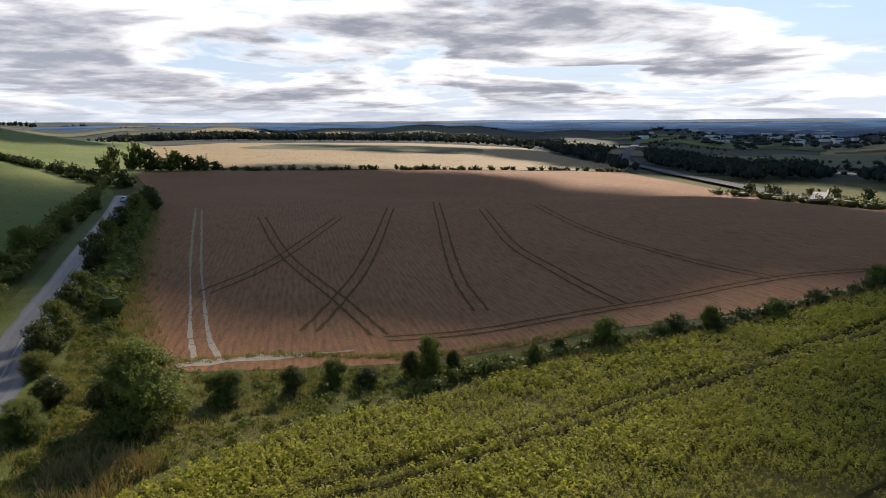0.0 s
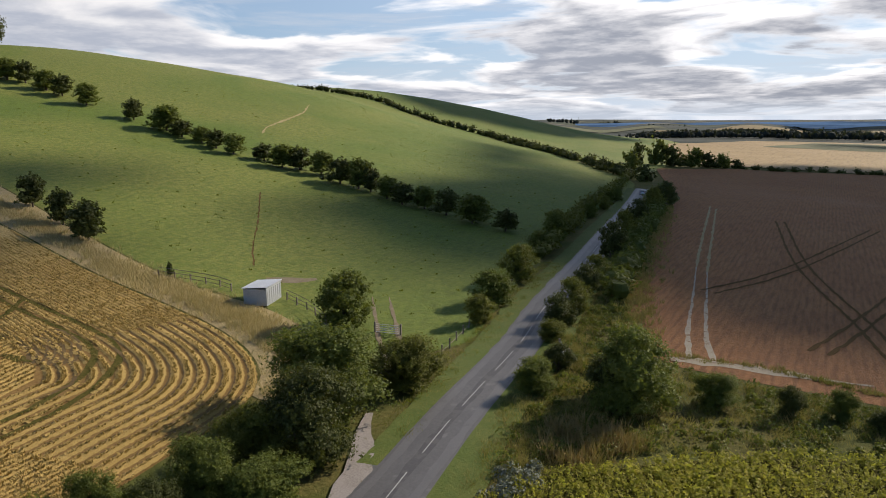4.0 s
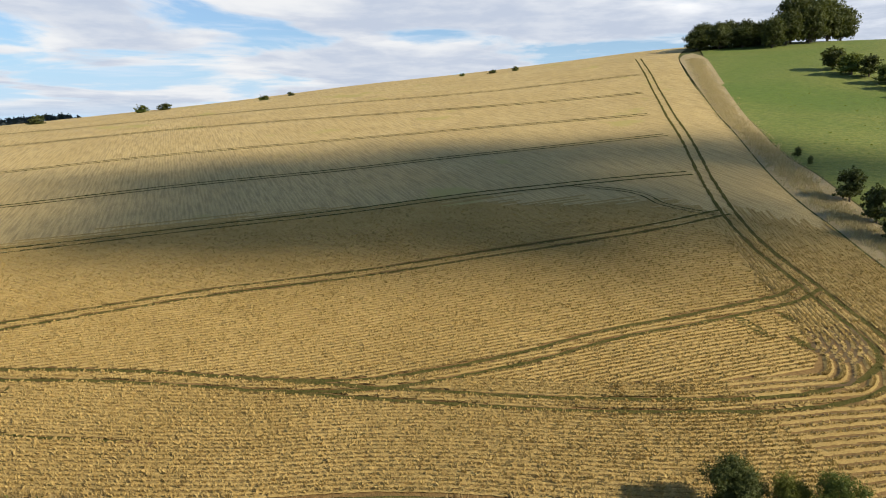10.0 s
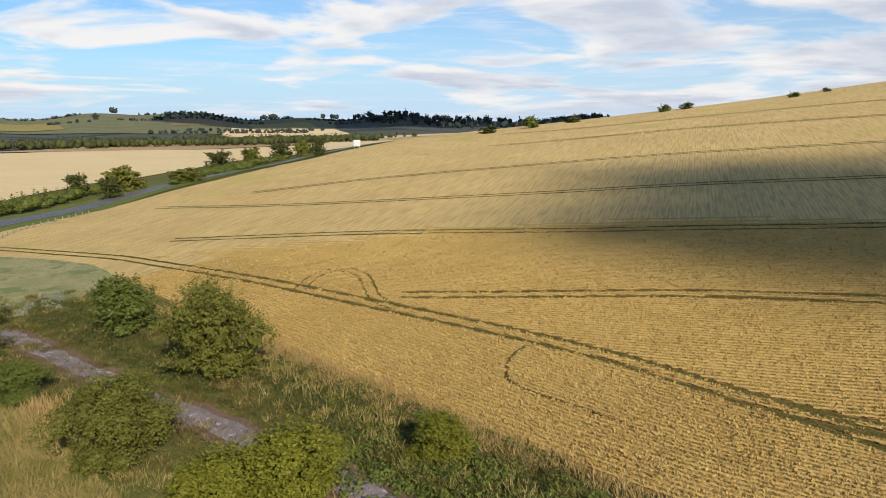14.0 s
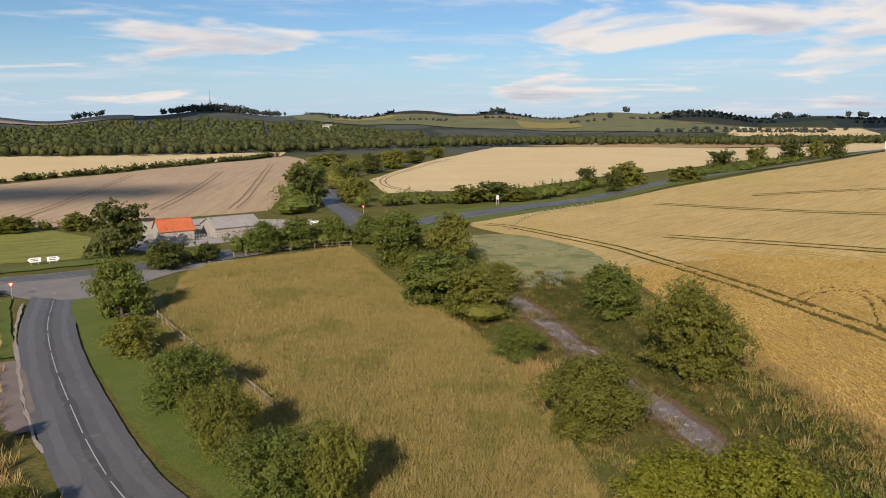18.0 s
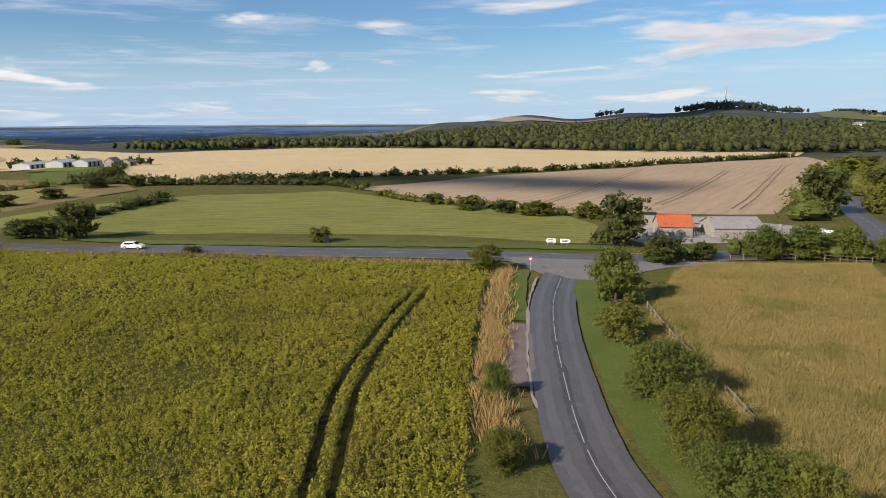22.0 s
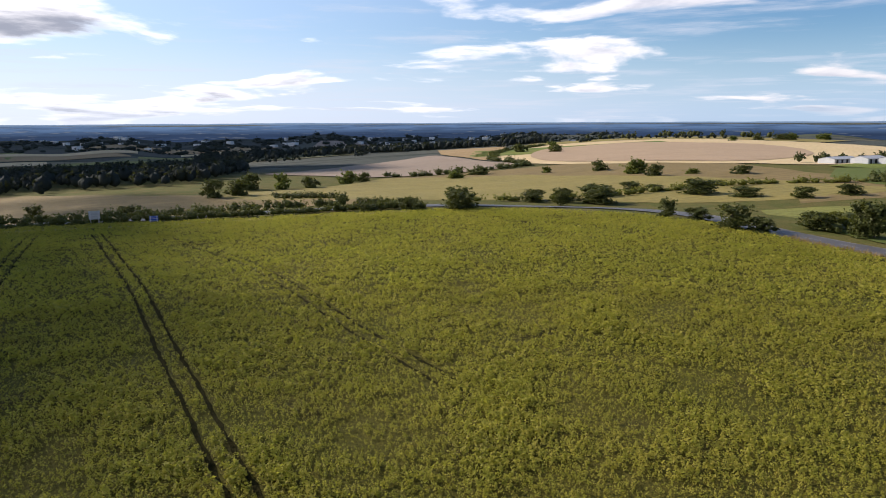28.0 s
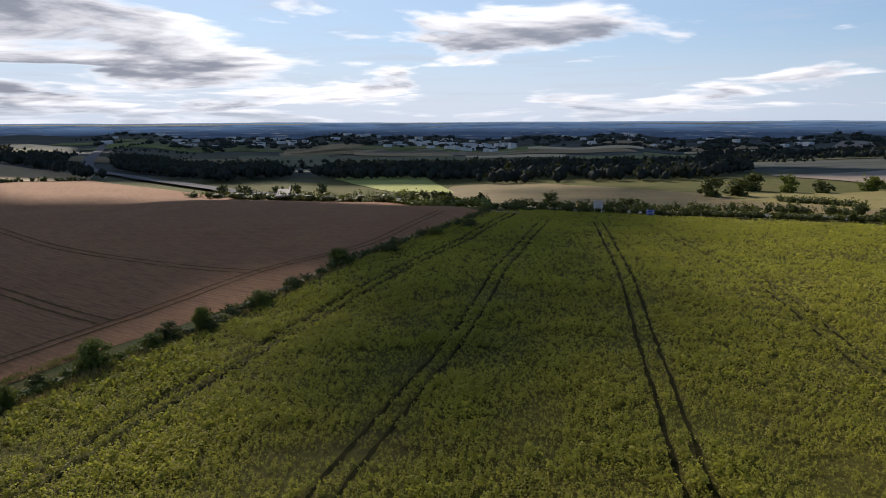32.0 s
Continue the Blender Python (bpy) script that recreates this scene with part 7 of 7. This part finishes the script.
def fence(points, label, rails=2, height=1.15, gap=2.4, group=""):
    c = curve_through(points, 0.3)
    s = np.concatenate([[0], np.cumsum(np.linalg.norm(np.diff(c, axis=0), axis=1))])
    at = [np.array([np.interp(d, s, c[:, k]) for k in (0, 1)]) for d in np.arange(0, s[-1], gap)]
    f = tagged(new("fence"), label, "fence", group)
    f.location = (*at[0], float(land(*at[0])))
    bpy.context.view_layer.update()
    org = Vector(f.location)
    post = None
    for i, p in enumerate(at):
        q = Vector((*p, float(land(*p)))) - org
        if post is None:
            post = part("post", build(block, -0.07, -0.07, -0.3, 0.07, 0.07, height), TIMBER, f)
        else:
            post = new("post", post.data)
            post.parent = f
        post.location = q
        post.rotation_euler = (random.uniform(-0.05, 0.05), random.uniform(-0.05, 0.05), random.uniform(0, 1))
        if i + 1 < len(at):
            e = Vector((*at[i + 1], float(land(*at[i + 1])))) - org
            for k in range(rails):
                up = Vector((0, 0, height * (0.4 + 0.45 * k)))
                bm = bmesh.new()
                limb(bm, q + up, e + up, 0.04, 0.04, 4)
                part("rail", bm, TIMBER, f)
    return f


fence([(-91, 46), (-84, 49.5), (-79, 50.2)], "weathered post-and-rail fence by the field shelter", 3)
fence([(-72.5, 53.5), (-66, 52.5), (-60, 49.8)], "weathered post-and-rail fence by the field shelter", 3)
fence([(-45.4, 52.6), (-47.5, 58), (-50, 64), (-54, 73), (-58.5, 84)], "old post-and-wire fence beside the lane", 1)
fence([(36.5, -84), (28.5, -73), (21, -63.8), (13.4, -53.6)], "broken timber fence along the paddock hedge", 2)
fence([(38.5, -122), (29.3, -131.6), (18.5, -136.2)], "low timber fence at the back of the paddock", 2)
fence([(-12.5, -150), (-20, -170), (-40, -190)], "thin fence at the wheat corner", 1)


def field_gate(x, y, turn, label, material):
    g = stand("field_gate", x, y, turn, label, "gate")
    for sx in (-1.6, 1.6):
        part("gate_post", build(block, sx - 0.09, -0.09, -0.3, sx + 0.09, 0.09, 1.4), TIMBER, g)
    for k in range(5):
        part("bar", build(block, -1.5, -0.03, 0.2 + 0.23 * k, 1.5, 0.03, 0.26 + 0.23 * k), material, g)
    bm = bmesh.new()
    limb(bm, (-1.5, 0, 0.2), (1.5, 0, 1.15), 0.03, 0.03, 5)
    part("brace", bm, material, g)
    return g


field_gate(-54.6, 53.9, 20, "grey metal field gate standing at the pasture gateway", STEEL)
field_gate(-35.3, 60.0, -42, "pale metal gate leaning in brambles beside the lane", SIGNWHITE)


# give-way signs: red-edged white triangle, point down
def give_way(x, y, turn):
    s = stand("give_way_sign", x, y, turn, "red and white give-way triangle on a grey post", "road sign", "give-way signs")
    bm = bmesh.new()
    limb(bm, (0, 0, -0.2), (0, 0, 2.0), 0.04, 0.04, 8)
    part("post", bm, STEEL, s)
    for nm, r, d, mat in (("plate", 0.45, 0.0, SIGNRED), ("face", 0.29, 0.022, SIGNWHITE)):
        bm = bmesh.new()
        tri = [(-r, 0.52 * r + 2.1), (r, 0.52 * r + 2.1), (0, 2.1 - 1.18 * r)]
        a = [bm.verts.new((px, -0.05 - d, pz)) for px, pz in tri]
        b = [bm.verts.new((px, -0.03 - d, pz)) for px, pz in tri]
        bm.faces.new(a)
        bm.faces.new(b[::-1])
        for i in range(3):
            bm.faces.new((a[i], a[(i + 1) % 3], b[(i + 1) % 3], b[i]))
        part(nm, bm, mat, s)
    return s


give_way(60.4, -93.2, 213)
give_way(22.5, -180, 187)


def board_sign(name, x, y, turn, wide, high, foot, label, face, back=STEEL, bars=3):
    s = stand(name, x, y, turn, label, "road sign")
    for sx in (-0.36, 0.36):
        bm = bmesh.new()
        limb(bm, (sx * wide, 0, -0.3), (sx * wide, 0, foot + high), 0.06, 0.06, 8)
        part("post", bm, STEEL, s)
    part("board", build(block, -wide / 2, -0.09, foot, wide / 2, -0.06, foot + high), face, s)
    for k in range(bars):
        z = foot + high * (0.2 + 0.6 * k / max(1, bars - 1))
        part("stiffener", build(block, -wide / 2, 0.06, z - 0.04, wide / 2, 0.1, z + 0.04), back, s)
    return s


board_sign("direction_sign", -153, -248, 150, 2.8, 2.6, 1.2, "large grey back of a direction sign by the main road", TIN)
board_sign("direction_sign", 147, 108, 120, 2.4, 2.0, 1.6, "large grey-blue back of a direction board on two posts", TIN)
board_sign("direction_sign", 152, 96, 120, 2.0, 1.3, 0.8, "small blue direction board on two posts", SIGNBLUE)
board_sign("road_board", -13.5, -199, 20, 0.9, 1.2, 1.4, "small pale sign on a post by the main road", SIGNWHITE)
board_sign("road_board", 106.5, -90, 230, 1.0, 1.4, 0.4, "dark notice board on the main road verge", DARK)

# arrow-ended direction boards at the junction
for x, y, side in ((70.6, -116.0, -1), (68.2, -117.3, 1)):
    t = stand("direction_arrow", x, y, 211, "white arrow-ended direction board on two grey posts", "road sign", "junction arrows")
    for nm, k, d, mat in (("border", 1.0, 0.0, DARK), ("board", 0.94, 0.012, SIGNWHITE)):
        bm = bmesh.new()
        prof = [(-1.0 * side * k, 1.0 - 0.42 * k), (0.75 * side * k, 1.0 - 0.42 * k), (1.15 * side * k, 1.0), (0.75 * side * k, 1.0 + 0.42 * k), (-1.0 * side * k, 1.0 + 0.42 * k)]
        fr = [bm.verts.new((px, -0.07 - d, pz)) for px, pz in prof]
        bk = [bm.verts.new((px, -0.05 - d, pz)) for px, pz in prof]
        bm.faces.new(fr)
        bm.faces.new(bk[::-1])
        for i in range(5):
            bm.faces.new((fr[i], fr[(i + 1) % 5], bk[(i + 1) % 5], bk[i]))
        bmesh.ops.recalc_face_normals(bm, faces=bm.faces[:])
        part(nm, bm, mat, t)
    for z in (0.82, 1.1):
        part("lettering_bar", build(block, -0.62, -0.092, z, 0.5, -0.086, z + 0.12), DARK, t)
    for sx in (-0.6, 0.55):
        bm = bmesh.new()
        limb(bm, (sx, 0, -0.3), (sx, 0, 1.4), 0.045, 0.045, 8)
        part("post", bm, STEEL, t)


# vehicles
def car(name, x, y, turn, paint, label):
    c = stand(name, x, y, turn, label, "car")
    prof = [(-2.05, 0.35), (-2.1, 0.75), (-1.95, 0.95), (-1.55, 1.42), (0.35, 1.46), (1.05, 0.98), (1.95, 0.82), (2.1, 0.55), (2.05, 0.32)]
    bm = bmesh.new()
    ring = []
    for sy, k in ((-0.82, 0), (0.82, 1)):
        ring.append([bm.verts.new((px, sy * (0.86 if pz > 1.2 else 1.0), pz)) for px, pz in prof])
    bm.faces.new(ring[0])
    bm.faces.new(ring[1][::-1])
    for i in range(len(prof)):
        j = (i + 1) % len(prof)
        bm.faces.new((ring[0][j], ring[0][i], ring[1][i], ring[1][j]))
    bmesh.ops.recalc_face_normals(bm, faces=bm.faces[:])
    bmesh.ops.bevel(bm, geom=bm.edges[:], offset=0.06, segments=2, affect="EDGES")
    part("body", bm, paint, c)
    for nm, pts in (("windscreen", [(0.42, 1.40), (1.0, 1.0)]), ("rear_window", [(-1.62, 1.38), (-1.9, 1.02)])):
        bm = bmesh.new()
        out = 0.03 if nm == "windscreen" else -0.03
        (xa, za), (xb, zb) = pts
        v = [bm.verts.new(p) for p in ((xa + out, -0.62, za + 0.02), (xa + out, 0.62, za + 0.02), (xb + out, 0.7, zb + 0.02), (xb + out, -0.7, zb + 0.02))]
        bm.faces.new(v)
        r = bmesh.ops.extrude_face_region(bm, geom=bm.faces[:])
        for e in r["geom"]:
            if isinstance(e, bmesh.types.BMVert):
                e.co.z -= 0.02
        part(nm, bm, GLASS, c)
    for sy in (-1, 1):
        part("side_window", build(block, -1.4, sy * 0.765 - 0.03, 1.0, 0.5, sy * 0.765 + 0.03, 1.32), GLASS, c)
        for sx in (-1.3, 1.3):
            bm = bmesh.new()
            limb(bm, (sx, sy * 0.62, 0.33), (sx, sy * 0.86, 0.33), 0.33, 0.33, 16)
            tyre = part("wheel", bm, RUBBER, c)
            bm = bmesh.new()
            limb(bm, (sx, sy * 0.84, 0.33), (sx, sy * 0.875, 0.33), 0.2, 0.18, 12)
            part("rim", bm, STEEL, tyre)
        part("headlight", build(block, 1.96, sy * 0.6 - 0.16, 0.62, 2.1, sy * 0.6 + 0.16, 0.76), SIGNWHITE, c)
        part("tail_light", build(block, -2.13, sy * 0.65 - 0.1, 0.72, -2.02, sy * 0.65 + 0.1, 0.88), SIGNRED, c)
    return c


for c, up in ((car("car", 131.0, -62.8, 215, CARWHITE, "small white hatchback on the main road"), 0.22), (car("car", -97.3, 212, 112, CARWHITE, "pale car far down the lane"), 0.3)):
    c.location.z += up

# the yard beside the main road
field("yard", [(64, -133), (56, -128), (44, -140), (30, -156), (36, -172), (56, -176), (68, -158)], CONCRETE, 0.16, "grey concrete farm yard", "yard")


def barn(name, x, y, turn, L, W, eaves, ridge, wall, roof, label, door=2.6):
    b = stand(name, x, y, turn, label, "barn")
    for sy in (-1, 1):
        part("side_wall", build(block, -L / 2, sy * W / 2 - 0.1, -0.1, L / 2, sy * W / 2 + 0.1, eaves), wall, b)
    for sx in (-1, 1):
        bm = bmesh.new()
        x0, x1 = sx * L / 2 - 0.1, sx * L / 2 + 0.1
        prof = [(-W / 2 + 0.1, -0.1), (W / 2 - 0.1, -0.1), (W / 2 - 0.1, eaves), (0, ridge - 0.05), (-W / 2 + 0.1, eaves)]
        a = [bm.verts.new((x0, py, pz)) for py, pz in prof]
        c = [bm.verts.new((x1, py, pz)) for py, pz in prof]
        bm.faces.new(a)
        bm.faces.new(c[::-1])
        for i in range(5):
            bm.faces.new((a[i], a[(i + 1) % 5], c[(i + 1) % 5], c[i]))
        part("gable_wall", bm, wall, b)
    for sy in (-1, 1):
        bm = bmesh.new()
        corrugated(bm, -L / 2 - 0.3, sy * (W / 2 + 0.3), L / 2 + 0.3, 0.0, eaves - 0.05, ridge + 0.05, 0.4)
        part("roof_slope", bm, roof, b)
    part("ridge", build(block, -L / 2 - 0.3, -0.14, ridge + 0.03, L / 2 + 0.3, 0.14, ridge + 0.14), roof, b)
    for k in range(max(1, int(L // 4))):
        dx = -L / 2 + 2 + k * 4
        if dx + 1 < L / 2:
            part("opening", build(block, dx - 0.8, -W / 2 - 0.14, 0.1, dx + 0.8, -W / 2 - 0.08, min(door, eaves - 0.3)), DARK, b)
    return b


barn("red_shed", 57.2, -142.6, 35, 6.6, 6.4, 2.2, 4.3, BLOCKWALL, REDROOF, "low shed with a bright orange-red sheet roof")
barn("grey_barn", 47.6, -149.5, 38, 9.5, 9.0, 2.3, 4.0, BLOCKWALL, GREYROOF, "old barn with a weathered grey sheet roof")
barn("lean_to", 52, -155, 38, 16, 5.0, 2.2, 3.0, BLOCKWALL, GREYROOF, "long low outbuilding with a grey roof")
cabin = stand("site_cabin", 65.3, -149.5, 30, "two-storey white cabin with dark windows in the yard", "cabin")
part("cabin_wall", build(block, -1.1, -1.1, 0, 1.1, 1.1, 3.2), BLOCKWALL, cabin)
part("cabin_roof", build(block, -1.4, -1.4, 3.2, 1.4, 1.4, 3.45), DARK, cabin)
for z in (0.5, 1.9):
    for a in (-0.55, 0.55):
        part("window", build(block, a - 0.4, -1.16, z, a + 0.4, -1.08, z + 0.85), GLASS, cabin)
pal = tagged(new("palisade_fence"), "grey steel palisade fence in front of the yard", "fence")
pal.location = (54, -137, 0)
pale = None
for k in range(60):
    p = np.array([61.0, -132.5]) * (1 - k / 59) + np.array([36.0, -150.0]) * k / 59
    if pale is None:
        pale = part("pale", build(block, -0.035, -0.02, 0, 0.035, 0.02, 1.7), TIMBER, pal)
    else:
        pale = new("pale", pale.data)
        pale.parent = pal
    pale.location = (p[0] - 54, p[1] + 137, float(land(*p)))
for z in (0.4, 1.5):
    bm = bmesh.new()
    limb(bm, (7, 4.5, z), (-18, -13, z), 0.04, 0.04, 4)
    part("rail", bm, STEEL, pal)
for k in range(9):
    x, y = 36 + random.uniform(-4, 8), -166 + random.uniform(-6, 6)
    p = stand("rubble_pile", x, y, random.uniform(0, 360), "pale heap of rubble in the yard", "rubble", "yard rubble")
    bm = bmesh.new()
    for i in range(7):
        a = random.uniform(0.2, 0.6)
        cx, cy = random.uniform(-1, 1), random.uniform(-1, 1)
        block(bm, cx - a, cy - a * 0.7, 0, cx + a, cy + a * 0.7, a * random.uniform(0.5, 1.2))
    part("rubble", bm, (BLOCKWALL, CONCRETE, SIGNWHITE)[k % 3], p)

# farm on the rise
for x, y, L, W, e, rd, roof in ((420, -150, 20, 10, 2.8, 3.8, TIN), (411, -162, 16, 10, 3.2, 4.4, TIN), (404, -172, 14, 9, 3.4, 4.6, GREYROOF), (397, -183, 8, 6, 3, 5.2, GREYROOF), (393, -190, 7, 5, 2.6, 4.2, BLOCKWALL)):
    barn("farm_building", x, y, -55, L, W, e, rd, TIN if L > 10 else BLOCKWALL, roof, "distant farm building with a pale wall and sheet roof", 3.5)
wood("farm_trees", [(424, -140), (427, -132), (430, -146), (428, -155), (425, -164), (420, -172), (392, -196), (388, -200), (402, -196)], 6.0, FOREST, "dark trees round the distant farm", 60, 60, 0.8)
barn("white_house", 205, -1183, 20, 16, 9, 5, 8, WHITEWALL, GREYROOF, "white house among trees on the far hillside")
mast = stand("radio_mast", *pol(198.6, 1650), 0, "slim lattice radio mast on the wooded hill", "mast")
for a in range(3):
    bm = bmesh.new()
    p = (1.2 * math.cos(a * 2.1), 1.2 * math.sin(a * 2.1))
    limb(bm, (*p, 0), (p[0] * 0.3, p[1] * 0.3, 44), 0.6, 0.4, 5)
    part("mast_leg", bm, STEEL, mast)
for k in range(8):
    z = 3 + 4.2 * k
    q = 1 - 0.7 * z / 38
    part("mast_ring", build(block, -1.2 * q, -1.2 * q, z, 1.2 * q, 1.2 * q, z + 0.3), STEEL, mast)
bm = bmesh.new()
for sx in (-1, 1):
    limb(bm, (sx * 3, 0, -3), (sx * 3, 0, 3.5), 0.5, 0.5, 6)
bridge = stand("road_bridge", 168, 306, 60, "pale concrete bridge parapet over the motorway", "bridge")
part("pier", bm, CONCRETE, bridge)
part("parapet", build(block, -16, -0.3, 3.2, 16, 0.3, 4.6), BLOCKWALL, bridge)
part("deck", build(block, -16, 0.3, 2.6, 16, 6, 3.4), CONCRETE, bridge)

# small tussocks and molehills on the pasture
xy = ringed(1500, [(-62, 52), (-54, 68), (-64, 94), (-92, 158), (-190, 250), (-300, 260), (-250, 60), (-140, 50), (-84, 52)], rng)
TUSSOCK = surface("tussock", ((0.17, 0.20, 0.03), (0.21, 0.22, 0.04), (0.14, 0.17, 0.025)), (8, 1), rough=0.85, leaf=0.35, piece=0.35, gloss=0.15)
stuff("tussocks", blades(xy, 5, 0.3, 0.22, 0.18, rng, rng.uniform(0.5, 1.3, len(xy)), lean=0.6, top=0.25), TUSSOCK, "low tussocks in the grazed pasture", "grass")
